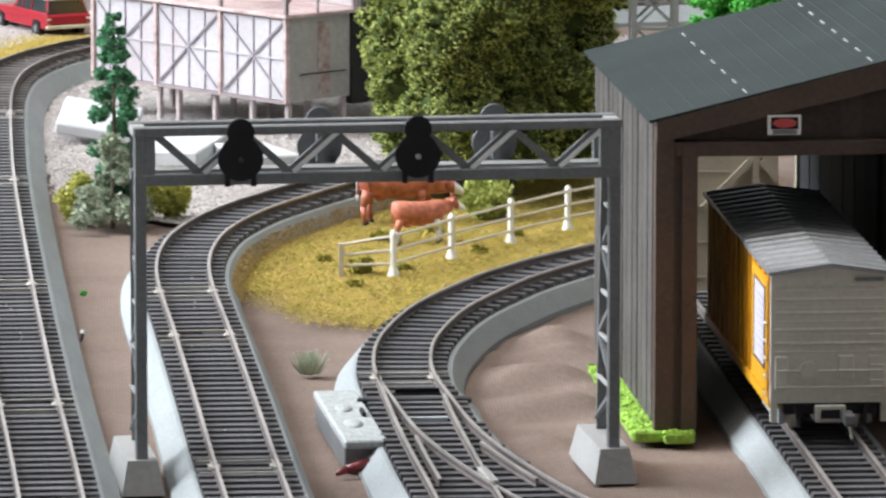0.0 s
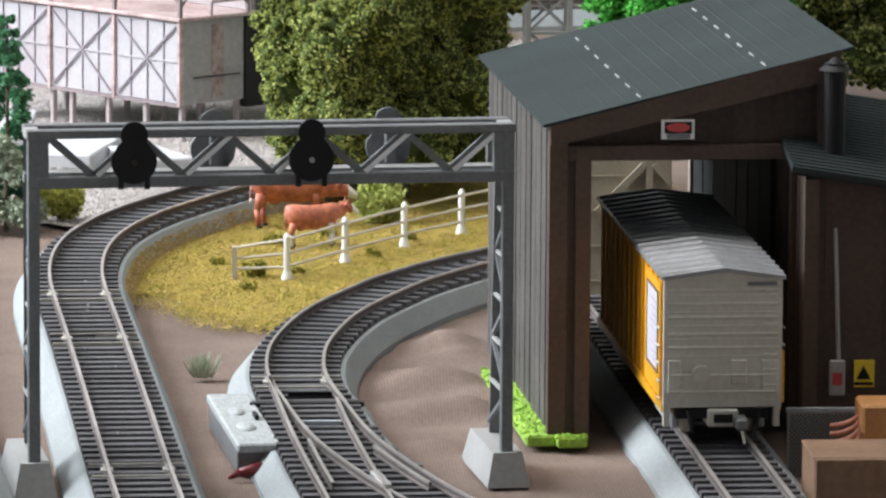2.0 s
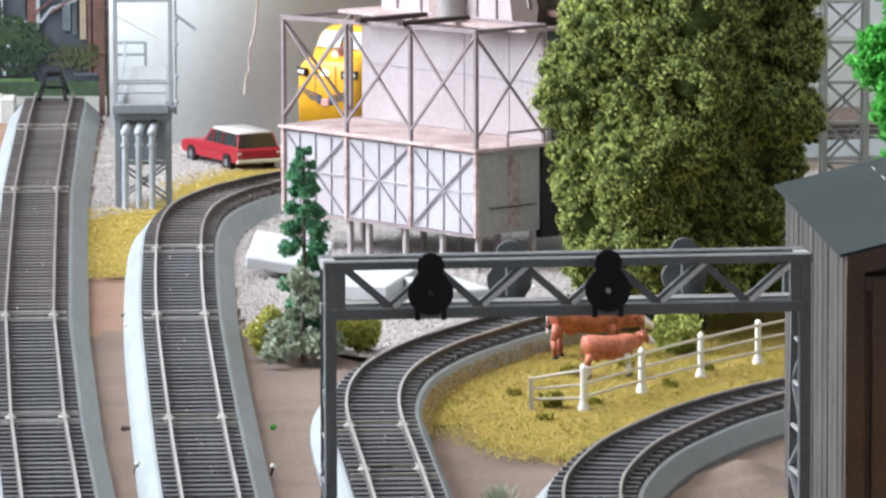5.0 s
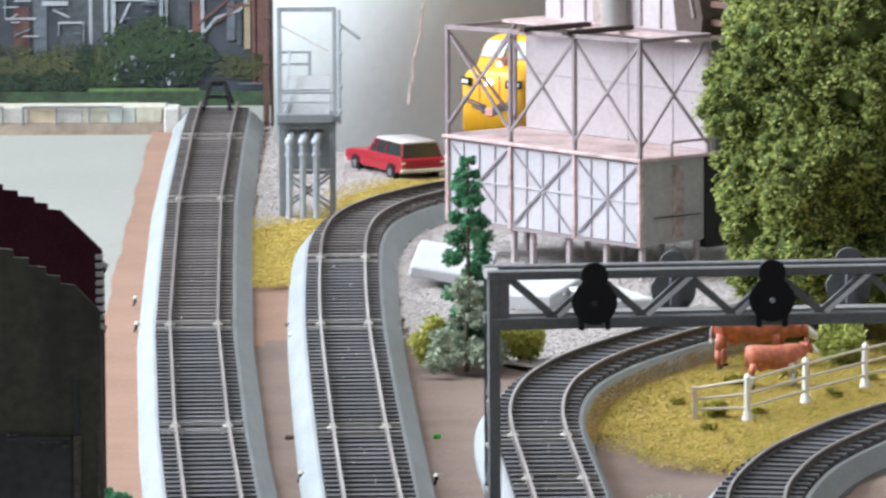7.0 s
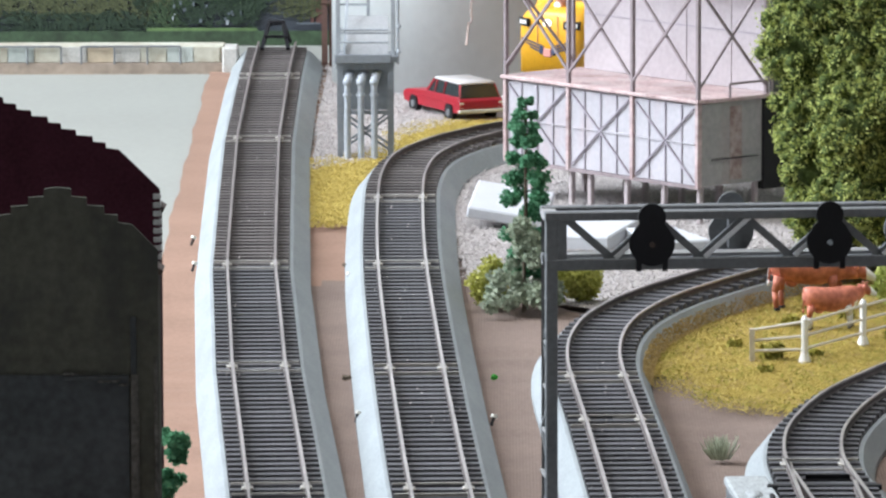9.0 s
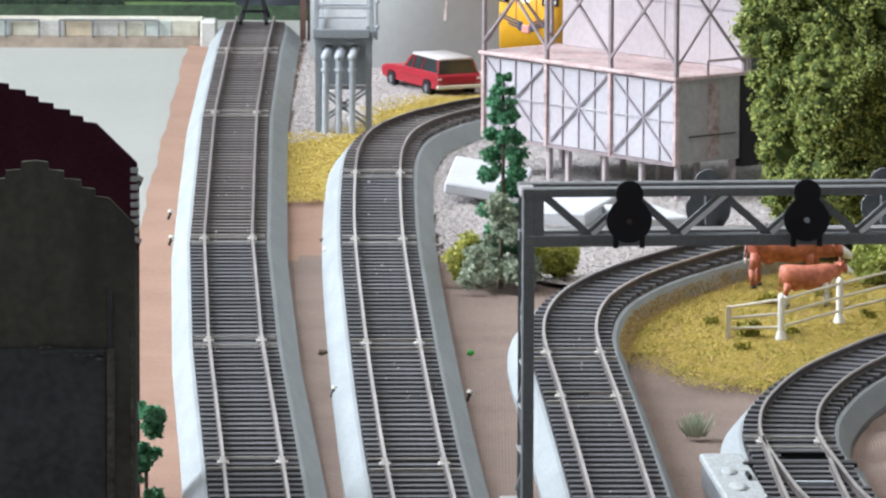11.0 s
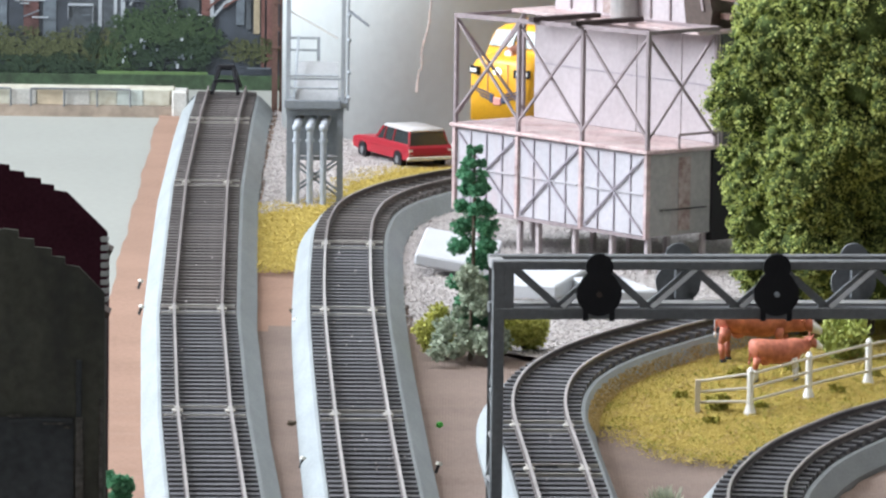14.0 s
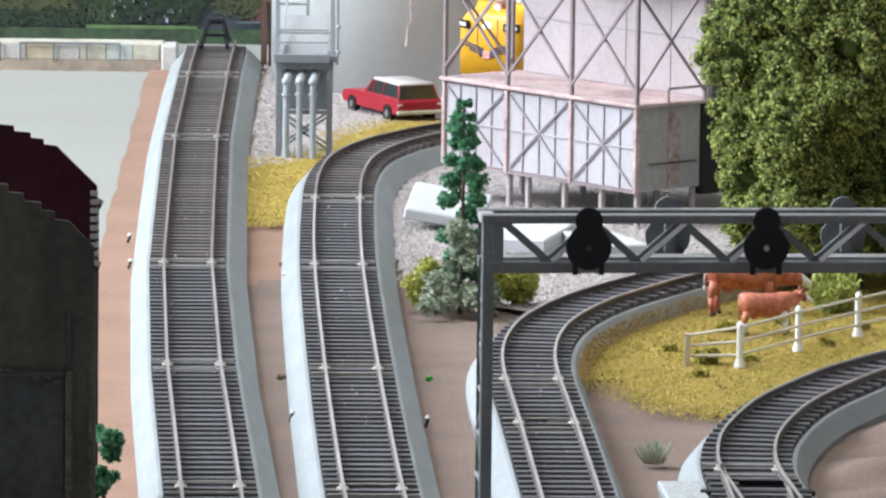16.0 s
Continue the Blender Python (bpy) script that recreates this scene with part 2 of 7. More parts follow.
streaks(M_OLIVE, (0.040, 0.041, 0.040), 0.8, 0.48, 0.66, 45, 0.6)
streaks(M_RUST, (0.47, 0.40, 0.39), 0.7, 0.48, 0.62, 80, 1.0)
# Grey panel with the shade of the side away from the window in its colour.
M_SHADEPANEL = material("shaded_grey_panel", (0.085, 0.088, 0.080), 0.8, fine=500, coarse=45, vary=0.2)
L_STONE = island_material("pale_gravel", (0.40, 0.37, 0.355), (0.54, 0.50, 0.485), vary=0.1)


# ---- mesh helpers ----
def part(name, bm, mat, parent, label=""):
    """Links a bmesh as one mesh object under a thing or a part."""
    me = bpy.data.meshes.new(name)
    bm.to_mesh(me)
    bm.free()
    me.materials.append(mat)
    ob = new(name, me)
    ob.parent = parent
    if label:
        ob["label"] = label
    return ob


def shared(name, me, m, parent):
    """One more object on a mesh that alike pieces share."""
    ob = new(name, me)
    ob.parent = parent
    ob.matrix_basis = m
    return ob


def mesh_of(name, bm, mat):
    me = bpy.data.meshes.new(name)
    bm.to_mesh(me)
    bm.free()
    me.materials.append(mat)
    return me


def thing(name, m, label, category, group="", kind=""):
    ob = new(name)
    ob.empty_display_size = 0.01
    ob.matrix_world = m
    return tagged(ob, label, category, group, kind)


def solid(name, bm, mat, label, category, kind="", group="", m=Matrix()):
    """A top-level thing of one mesh."""
    ob = part(name, bm, mat, None)
    ob.matrix_world = m
    return tagged(ob, label, category, group, kind)


def smooth(bm):
    for f in bm.faces:
        f.smooth = True
    return bm


def box(bm, x0, x1, y0, y1, z0, z1, bevel=0.0, m=Matrix()):
    c = Vector(((x0 + x1) / 2, (y0 + y1) / 2, (z0 + z1) / 2))
    r = bmesh.ops.create_cube(bm, size=1, matrix=m @ Matrix.Translation(c) @ Matrix.Diagonal((x1 - x0, y1 - y0, z1 - z0, 1)))
    if bevel:
        edges = {e for v in r["verts"] for e in v.link_edges}
        bmesh.ops.bevel(bm, geom=list(edges), offset=bevel, segments=1, profile=0.5, affect="EDGES")
    return bm


def along(a, b):
    """The pose whose z runs from a to b, at their middle, and the length."""
    a, b = Vector(a), Vector(b)
    d = b - a
    q = d.to_track_quat("Z", "Y")
    return Matrix.Translation((a + b) / 2) @ q.to_matrix().to_4x4(), d.length


def beam(bm, a, b, w, h=None):
    """A square bar from a to b."""
    m, n = along(a, b)
    bmesh.ops.create_cube(bm, size=1, matrix=m @ Matrix.Diagonal((w, h or w, n, 1)))
    return bm


def rod(bm, a, b, r, r2=None, seg=10):
    m, n = along(a, b)
    bmesh.ops.create_cone(bm, cap_ends=True, segments=seg, radius1=r, radius2=r if r2 is None else r2, depth=n, matrix=m)
    return bm


def ball(bm, c, r, sx=1, sy=1, sz=1, sub=2, m=Matrix()):
    bmesh.ops.create_icosphere(bm, subdivisions=sub, radius=r, matrix=m @ Matrix.Translation(c) @ Matrix.Diagonal((sx, sy, sz, 1)))
    return bm


def plate(bm, pts, n, thick):
    """A flat outline pushed along n to a solid plate."""
    n = Vector(n).normalized() * thick
    lo = [bm.verts.new(Vector(p)) for p in pts]
    hi = [bm.verts.new(Vector(p) + n) for p in pts]
    bm.faces.new(lo[::-1])
    bm.faces.new(hi)
    for i in range(len(pts)):
        j = (i + 1) % len(pts)
        bm.faces.new((lo[i], lo[j], hi[j], hi[i]))
    bmesh.ops.recalc_face_normals(bm, faces=bm.faces)
    return bm


B = bmesh.new


def path_points(ctrl, step=0.004, bend=True):
    """Even points on a smooth line through the control points (x, y)."""
    p = [Vector((x, y, 0)) for x, y in ctrl]
    p = [2 * p[0] - p[1]] + p + [2 * p[-1] - p[-2]]
    fine = []
    for i in range(1, len(p) - 2):
        for k in range(40):
            t = k / 40
            if bend:
                a, b, c, d = p[i - 1 : i + 3]
                fine.append(0.5 * (2 * b + (c - a) * t + (2 * a - 5 * b + 4 * c - d) * t * t + (3 * b - a - 3 * c + d) * t**3))
            else:
                fine.append(p[i].lerp(p[i + 1], t))
    fine.append(p[-2])
    out, rest = [fine[0]], 0.0
    for a, b in zip(fine, fine[1:]):
        d = (b - a).length
        while rest + d >= step:
            a = a + (b - a).normalized() * (step - rest)
            out.append(a.copy())
            d, rest = (b - a).length, 0.0
        rest += d
    return out


def tangents(pts):
    n = len(pts)
    return [(pts[min(i + 1, n - 1)] - pts[max(i - 1, 0)]).normalized() for i in range(n)]


def sweep(bm, pts, profile, shift=0.0):
    """A closed outline (sideways, up) carried along a line."""
    rows = []
    for p, t in zip(pts, tangents(pts)):
        s = Vector((t.y, -t.x, 0))
        rows.append([bm.verts.new(p + s * (u + shift) + Vector((0, 0, v))) for u, v in profile])
    k = len(profile)
    for a, b in zip(rows, rows[1:]):
        for i in range(k):
            j = (i + 1) % k
            bm.faces.new((a[i], a[j], b[j], b[i]))
    bm.faces.new(rows[0][::-1])
    bm.faces.new(rows[-1])
    bmesh.ops.recalc_face_normals(bm, faces=bm.faces)
    return bm


def scatter_mesh(name, pts, sizes, mat, parent=None, flat=1.0, quads=False, seed=1):
    """Many tiny tetrahedra, or bent leaf quads, at the given points, as one mesh."""
    rng = np.random.default_rng(seed)
    n = len(pts)
    if quads:
        base = np.array([[-0.5, -0.5, 0.0], [0.5, -0.4, 0.2], [0.5, 0.5, 0.0], [-0.4, 0.5, 0.25]])
        faces = np.array([[0, 1, 2], [0, 2, 3]])
    else:
        base = np.array([[0.9, 0, -0.4], [-0.5, 0.8, -0.4], [-0.5, -0.8, -0.35], [0.05, 0.0, 0.8]])
        faces = np.array([[0, 2, 1], [0, 1, 3], [1, 2, 3], [2, 0, 3]])
    q = rng.normal(size=(n, 4))
    q /= np.linalg.norm(q, axis=1, keepdims=True)
    w, x, y, z = q.T
    rot = np.stack([1 - 2 * (y * y + z * z), 2 * (x * y - z * w), 2 * (x * z + y * w), 2 * (x * y + z * w), 1 - 2 * (x * x + z * z),
                    2 * (y * z - x * w), 2 * (x * z - y * w), 2 * (y * z + x * w), 1 - 2 * (x * x + y * y)], -1).reshape(n, 3, 3)
    shape = base[None] * (0.75 + 0.5 * rng.random((n, len(base), 1)))
    v = np.einsum("nij,nkj->nki", rot, shape) * np.asarray(sizes).reshape(-1, 1, 1)
    v[..., 2] *= flat
    v = (v + np.asarray(pts)[:, None]).reshape(-1, 3)
    f = (faces[None] + len(base) * np.arange(n)[:, None, None]).reshape(-1, 3)
    me = bpy.data.meshes.new(name)
    me.from_pydata(v.tolist(), [], f.tolist())
    me.materials.append(mat)
    ob = new(name, me)
    ob.parent = parent
    return ob


def inside(poly, x, y):
    hit = np.zeros(len(x), bool)
    for (ax, ay), (bx, by) in zip(poly, poly[1:] + poly[:1]):
        if ay != by:
            hit ^= ((ay > y) != (by > y)) & (x < (bx - ax) * (y - ay) / (by - ay) + ax)
    return hit


def edge_gap(poly, xy):
    """How far points lie from the outline."""
    far = np.full(len(xy), 9.0)
    p = np.array(poly)
    for a, b in zip(p, np.roll(p, -1, 0)):
        t = np.clip(((xy - a) @ (b - a)) / ((b - a) @ (b - a)), 0, 1)
        far = np.minimum(far, np.linalg.norm(xy - a - t[:, None] * (b - a), axis=1))
    return far


def scatter_in(poly, n, seed, fade=0.006):
    """Points in an outline, thinning out and straying a little at its edge."""
    rng = np.random.default_rng(seed)
    p = np.array(poly)
    xy = p.min(0) - 0.01 + rng.random((n, 2)) * (p.max(0) - p.min(0) + 0.02)
    wob = 0.0022 * np.sin(xy[:, ::-1] * 310 + seed) + 0.0016 * np.sin(xy * 777)
    gap = edge_gap(poly, xy) * np.where(inside(poly, *(xy + wob).T), 1, -1)
    return xy[rng.random(n) < np.clip((gap + fade * 0.35) / fade, 0, 1)]


# ---- the room ----
def room():
    def slab(name, a, mat, cat):
        solid(name, box(B(), *a), mat, {"wall": "plain light grey painted wall of the room", "ceiling": "plain white ceiling of the room", "floor": "brown boarded floor of the room"}[cat], cat, "structure")

    slab("floor", (-1.61, 2.3, -1.4, 4.3, -0.95, -0.90), M_FLOOR, "floor")
    slab("ceiling", (-1.61, 2.3, -1.4, 4.3, 1.65, 1.70), M_CEIL, "ceiling")
    slab("wall_north", (-1.61, 2.3, 4.2, 4.3, -0.90, 1.65), M_WALL, "wall")
    slab("wall_south", (-1.61, 2.3, -1.4, -1.3, -0.90, 1.65), M_WALL, "wall")
    slab("wall_east", (2.2, 2.3, -1.3, 4.2, -0.90, 1.65), M_WALL, "wall")
    bm = B()
    box(bm, -1.61, -1.51, -1.3, 1.75, -0.90, 1.65)
    box(bm, -1.61, -1.51, 3.05, 4.2, -0.90, 1.65)
    box(bm, -1.61, -1.51, 1.75, 3.05, -0.90, 0.40)
    box(bm, -1.61, -1.51, 1.75, 3.05, 1.58, 1.65)
    solid("wall_west", bm, M_WALL, "plain light grey painted wall with a window opening", "wall", "structure")
    win = thing("window_1", pose(-1.56, 2.40, 0.40), "white framed room window", "window", kind="structure")
    bm = B()
    for y in (-0.63, 0.0, 0.63):
        box(bm, -0.03, 0.03, y - 0.02, y + 0.02, 0, 1.18)
    for z in (0.02, 1.16):
        box(bm, -0.03, 0.03, -0.61, 0.61, z - 0.02, z + 0.02)
    part("window_frame", bm, M_WHITE, win)


room()


def layout_table():
    """The board of the layout on its trestles."""
    t = thing("table", pose(0, 0, 0), "cream painted layout board on trestles", "table", kind="structure")
    part("tabletop", box(B(), -0.95, 1.4, 0.9, 3.35, -0.045, -0.003), M_BOARD, t)
    for x in (-0.88, 1.3):
        for y in (1.0, 3.2):
            part("leg", box(B(), x - 0.04, x + 0.04, y - 0.04, y + 0.04, -0.90, -0.045), M_WOOD, t)


layout_table()


def mat_sheet():
    """Rumpled matting; the folds die out where it meets the curved roadbed."""
    bm = B()
    nx = 170
    ys = [1.0 + 0.014 * j for j in range(50)] + [1.70 + 0.004 * j for j in range(120)] + [2.18 + 0.014 * j for j in range(61)]
    edge = [(p[1], p[0]) for p in T4]
    rows = []
    for y in ys:
        left = -0.1294 + 0.0134 * (2.983 - y) + 0.0005 * math.sin(y * 47) + 0.0003 * math.sin(y * 113)
        foot = float(np.interp(y, [q for q, _ in edge], [x for _, x in edge])) + 0.020
        row = []
        for i in range(nx + 1):
            x = left + (0.75 - left) * (i / nx) ** 1.5
            z = 0.0009 * noise.noise((x * 16, y * 9, 0.3)) + 0.0005 * noise.noise((x * 50, y * 34, 1.7)) + 0.0009 * noise.noise((x * 9, y * 75, 4.1)) - 0.0018
            k = min(1.0, max(0.0, (x - foot) / 0.012)) * math.exp(-(((y - 1.94) / 0.115) ** 4)) * min(1.0, max(0.0, (0.152 - x) / 0.010))
            z += 0.0014 * k + 0.0032 * k * (math.sin(y * 108 + 2.0 * math.sin(x * 42) + 4 * noise.noise((x * 11, y * 10, 7))) + 0.45 * math.sin(y * 260 - x * 60))
            row.append(bm.verts.new((x, y, max(z, -0.0026))))
        rows.append(row)
    for a, b in zip(rows, rows[1:]):
        for i in range(nx):
            bm.faces.new((a[i], a[i + 1], b[i + 1], b[i]))
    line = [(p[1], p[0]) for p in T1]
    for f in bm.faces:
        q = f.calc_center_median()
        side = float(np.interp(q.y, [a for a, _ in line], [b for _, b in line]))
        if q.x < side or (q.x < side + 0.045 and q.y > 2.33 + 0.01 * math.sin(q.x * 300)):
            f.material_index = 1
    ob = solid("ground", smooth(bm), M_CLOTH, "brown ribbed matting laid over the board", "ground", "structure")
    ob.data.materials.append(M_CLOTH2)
    return ob


# ---- tracks ----
RAIL = [(-0.00055, 0.0078), (0.00055, 0.0078), (0.00055, 0.0082), (0.0002, 0.0085), (0.0002, 0.0095), (0.00042, 0.0097), (0.00042, 0.0103), (-0.00042, 0.0103), (-0.00042, 0.0097), (-0.0002, 0.0095), (-0.0002, 0.0085), (-0.00055, 0.0082)]
BED = [(-0.0196, -0.003), (-0.0196, 0.0001), (-0.0146, 0.0060), (-0.0141, 0.0062), (0.0141, 0.0062), (0.0146, 0.0060), (0.0205, 0.0001), (0.0205, -0.003)]
INNER = [(u if u < 0.02 else 0.0180, v) for u, v in BED]
TOPPING = [(-0.0134, 0.0058), (-0.0132, 0.0064), (0.0132, 0.0064), (0.0134, 0.0058)]
GAUGE, PITCH = 0.0165, 0.0083


def tie_mesh(width, mat):
    bm = B()
    box(bm, -width / 2, width / 2, -0.0019, 0.0019, 0.0060, 0.0078)
    for x in (-width / 2 + 0.00485, width / 2 - 0.00485):
        for s in (-1, 1):
            box(bm, x + s * 0.00082 - 0.00016, x + s * 0.00082 + 0.00016, -0.0006, 0.0006, 0.0078, 0.0082)
    bm.faces.ensure_lookup_table()
    for f in bm.faces[6:]:
        f.material_index = 1
    me = mesh_of("tie", bm, mat)
    me.materials.append(M_SPIKE)
    return me


TIE, TIE2 = tie_mesh(0.0262, M_TIE), tie_mesh(0.0262, M_TIE2)


def joiner_mesh():
    bm = B()
    box(bm, -0.0009, 0.0009, -0.0050, 0.0050, 0.0078, 0.0088)
    box(bm, -0.0017, 0.0017, -0.0018, 0.0018, 0.0077, 0.0086, 0.0002)
    return mesh_of("rail_joiner", bm, M_JOIN)


JOINER = joiner_mesh()


def lie(p, t):
    return Matrix.Translation(p) @ Matrix.Rotation(math.atan2(-t.x, t.y), 4, "Z")


def rail(name, pts, shift, parent, head=None):
    """A rail with a worn bright head over a dull web and foot."""
    bm = sweep(B(), pts, RAIL, shift)
    bm.faces.ensure_lookup_table()
    k = len(RAIL)
    for i, f in enumerate(bm.faces):
        if i >= k * (len(pts) - 1) or i % k not in (5, 6, 7):
            f.material_index = 1
    ob = part(name, bm, head or M_RAIL, parent, "dull brown rail" if head else "tarnished nickel rail")
    ob.data.materials.append(M_WEB)
    return ob


def track(ctrl, label, bend=True, joints=(), ties=True, dusty=9.0, bed=BED):
    """Rails on ties on a moulded bed; the lengths beyond dusty are older and browner."""
    tr = thing("railway_track", pose(0, 0, 0), label, "track", "model railway tracks")
    pts = path_points(ctrl, 0.006, bend)
    part("roadbed", sweep(B(), pts, bed), M_BED, tr, "moulded grey roadbed with sloping shoulders")
    old = [p for p in pts if p.y > dusty - 0.007]
    part("ballast", sweep(B(), [p for p in pts if p.y <= dusty], TOPPING), M_BALLAST, tr, "dark ballast between the ties")
    if len(old) > 2:
        part("ballast", sweep(B(), old, TOPPING), M_BALLAST2, tr, "dusty brown ballast between the ties")
    for s in (-1, 1):
        rail("rail", [p for p in pts if p.y <= dusty], s * GAUGE / 2, tr)
        if len(old) > 2:
            rail("rail", old, s * GAUGE / 2, tr, M_OLDRAIL)
    if ties:
        even = path_points(ctrl, PITCH, bend)
        for p, t in zip(even, tangents(even)):
            shared("tie", TIE if p.y < dusty else TIE2, lie(p, t), tr)
    fine = path_points(ctrl, 0.001, bend)
    tang = tangents(fine)
    for y in joints:
        k = min(range(len(fine)), key=lambda i: abs(fine[i].y - y))
        side = Vector((tang[k].y, -tang[k].x, 0))
        for s in (-1, 1):
            shared("rail_joiner", JOINER, lie(fine[k] + side * s * GAUGE / 2, tang[k]), tr)
        for shift in (-0.0085, 0.0085):
            ob = part("seam", box(B(), -0.0128, 0.0128, -0.0005, 0.0005, 0.0064, 0.0083), M_JOIN, tr)
            ob.matrix_basis = lie(fine[k] + tang[k] * shift, tang[k])
    return tr


T1 = [(-0.030, 1.05), (-0.0535, 1.70), (-0.0627, 1.862), (-0.0666, 1.929), (-0.0755, 2.080), (-0.0860, 2.305), (-0.0910, 2.476), (-0.0960, 2.659), (-0.0990, 2.888), (-0.0994, 2.995)]
T2 = [(0.018, 1.05), (-0.0080, 1.66), (-0.0138, 1.790), (-0.0174, 1.862), (-0.0204, 1.929), (-0.0263, 2.076), (-0.0340, 2.303), (-0.0370, 2.471), (-0.0365, 2.545), (-0.0320, 2.598), (-0.0210, 2.640), (-0.0100, 2.664), (0.0040, 2.688), (0.035, 2.727), (0.085, 2.772), (0.15, 2.812), (0.24, 2.842), (0.36, 2.85)]
T3 = [(0.058, 1.05), (0.0470, 1.60), (0.0430, 1.711), (0.0410, 1.760), (0.0370, 1.873), (0.0330, 1.978), (0.0293, 2.070), (0.0298, 2.120), (0.0340, 2.162), (0.0410, 2.194), (0.0510, 2.224), (0.0630, 2.250), (0.0810, 2.284), (0.118, 2.342), (0.165, 2.393), (0.225, 2.437), (0.36, 2.475)]
T4 = [(0.164, 1.05), (0.161, 1.45), (0.150, 1.600), (0.1330, 1.665), (0.1180, 1.708), (0.1060, 1.756), (0.0970, 1.807), (0.0920, 1.862), (0.0895, 1.904), (0.0915, 1.946), (0.0980, 1.985), (0.1070, 2.020), (0.1200, 2.054), (0.1345, 2.085), (0.1610, 2.125), (0.215, 2.185), (0.30, 2.235), (0.42, 2.25)]
T4S = [(0.118, 1.05), (0.103, 1.56), (0.0970, 1.709), (0.0940, 1.767), (0.0915, 1.826), (0.0895, 1.900)]
T5 = [(0.212, 1.05), (0.2035, 1.60), (0.2010, 1.697), (0.1985, 1.800), (0.1940, 1.973), (0.1915, 2.055)]
mat_sheet()
track(T1, "straight model railway track on pale grey roadbed, ending at a bumper", False, (1.8625, 2.080, 2.305, 2.659, 2.88), dusty=2.305)
track(T2, "long model railway track on grey roadbed, curving out of sight", True, (1.861, 2.076, 2.305, 2.478), dusty=2.478)
track(T3, "curved model railway track passing under the signal bridge", True, (1.765, 1.978, 2.06), bed=INNER)
track(T5, "straight model railway track running into the dark shed", False)


def turnout():
    tr = track(T4, "curved model railway track with a turnout in front of the pasture", True, (1.90,), ties=False, bed=INNER)
    main, side = path_points(T4, 0.001), path_points(T4S, 0.001)
    tm, ts = tangents(main), tangents(side)
    part("branch_roadbed", sweep(B(), path_points(T4S, 0.006), [(u, v - 0.0002) for u, v in BED]), M_BED, tr)
    part("branch_ballast", sweep(B(), path_points(T4S, 0.006), [(u, v - 0.0001) for u, v in TOPPING]), M_BALLAST, tr)
    straight = path_points(T4S, 0.004)
    rail("branch_rail", straight, -GAUGE / 2, tr)
    inner = [p for p in straight if p.y < 1.862]
    rail("branch_rail", inner, GAUGE / 2, tr)
    guard = [p for p in straight if 1.73 < p.y < 1.80]
    rail("guard_rail", guard, -GAUGE / 2 + 0.0034, tr)
    guard = [p for p in path_points(T4, 0.004) if 1.73 < p.y < 1.79]
    rail("guard_rail", guard, GAUGE / 2 - 0.0034, tr)
    part("throw_bar", box(B(), -0.016, 0.016, -0.0016, 0.0016, 0.0070, 0.0082, m=lie(Vector((0.0905, 1.866, 0)), Vector((-0.02, 1, 0)))), M_BLACK, tr)
    for y in (1.879, 1.832):
        part("throw_bar", box(B(), -0.0062, 0.0062, -0.0010, 0.0010, 0.0078, 0.0090, m=lie(Vector((0.0920, y, 0)), Vector((-0.01, 1, 0)))), M_PIPE if y < 1.85 else M_BLACK, tr)
    part("point_well", box(B(), -0.0060, 0.0060, -0.020, 0.020, 0.0060, 0.0070, m=lie(Vector((0.0920, 1.856, 0)), Vector((-0.01, 1, 0)))), M_BLACK, tr)
    part("frog", box(B(), -0.0014, 0.0014, -0.010, 0.010, 0.0078, 0.0100, 0.0003, m=lie(Vector((0.1040, 1.742, 0)), Vector((-0.10, 1, 0)))), M_STEEL2, tr, "grey metal frog")
    made = {}
    even = path_points(T4, PITCH)
    for p, t in zip(even, tangents(even)):
        if p.y > 1.878 or p.y < 1.64:
            shared("tie", TIE, lie(p, t), tr)
    even = path_points(T4S, PITCH)
    for p, t in zip(even, tangents(even)):
        if 1.64 <= p.y <= 1.878:
            other = min(main, key=lambda q: abs(q.y - p.y))
            gap = round(max(0.0, other.x - p.x) / 0.002) * 0.002
            if gap not in made:
                made[gap] = tie_mesh(0.0262 + gap, M_TIE)
            shared("tie", made[gap], lie(p + Vector((gap / 2, 0, 0)), Vector((-0.02, 1, 0))), tr)
        elif p.y < 1.64:
            shared("tie", TIE, lie(p, t), tr)
    return tr


turnout()


def bumper():
    b = thing("buffer_stop", pose(-0.0994, 2.985, 0.0), "dark steel buffer stop at the end of the track", "buffer stop")
    bm = B()
    for s in (-1, 1):
        x = s * 0.0058
        beam(bm, (x, -0.022, 0.0103), (x * 0.52, -0.004, 0.0200), 0.0015)
        beam(bm, (x, 0.006, 0.0103), (x * 0.52, -0.004, 0.0200), 0.0015)
        beam(bm, (x * 0.85, -0.016, 0.0150), (-x * 0.1, -0.016, 0.0150), 0.0013)
    part("frame", bm, M_BLACK, b)
    part("buffer_beam", box(B(), -0.0038, 0.0038, -0.0056, -0.0034, 0.0188, 0.0212, 0.0006), M_BLACK, b)


bumper()


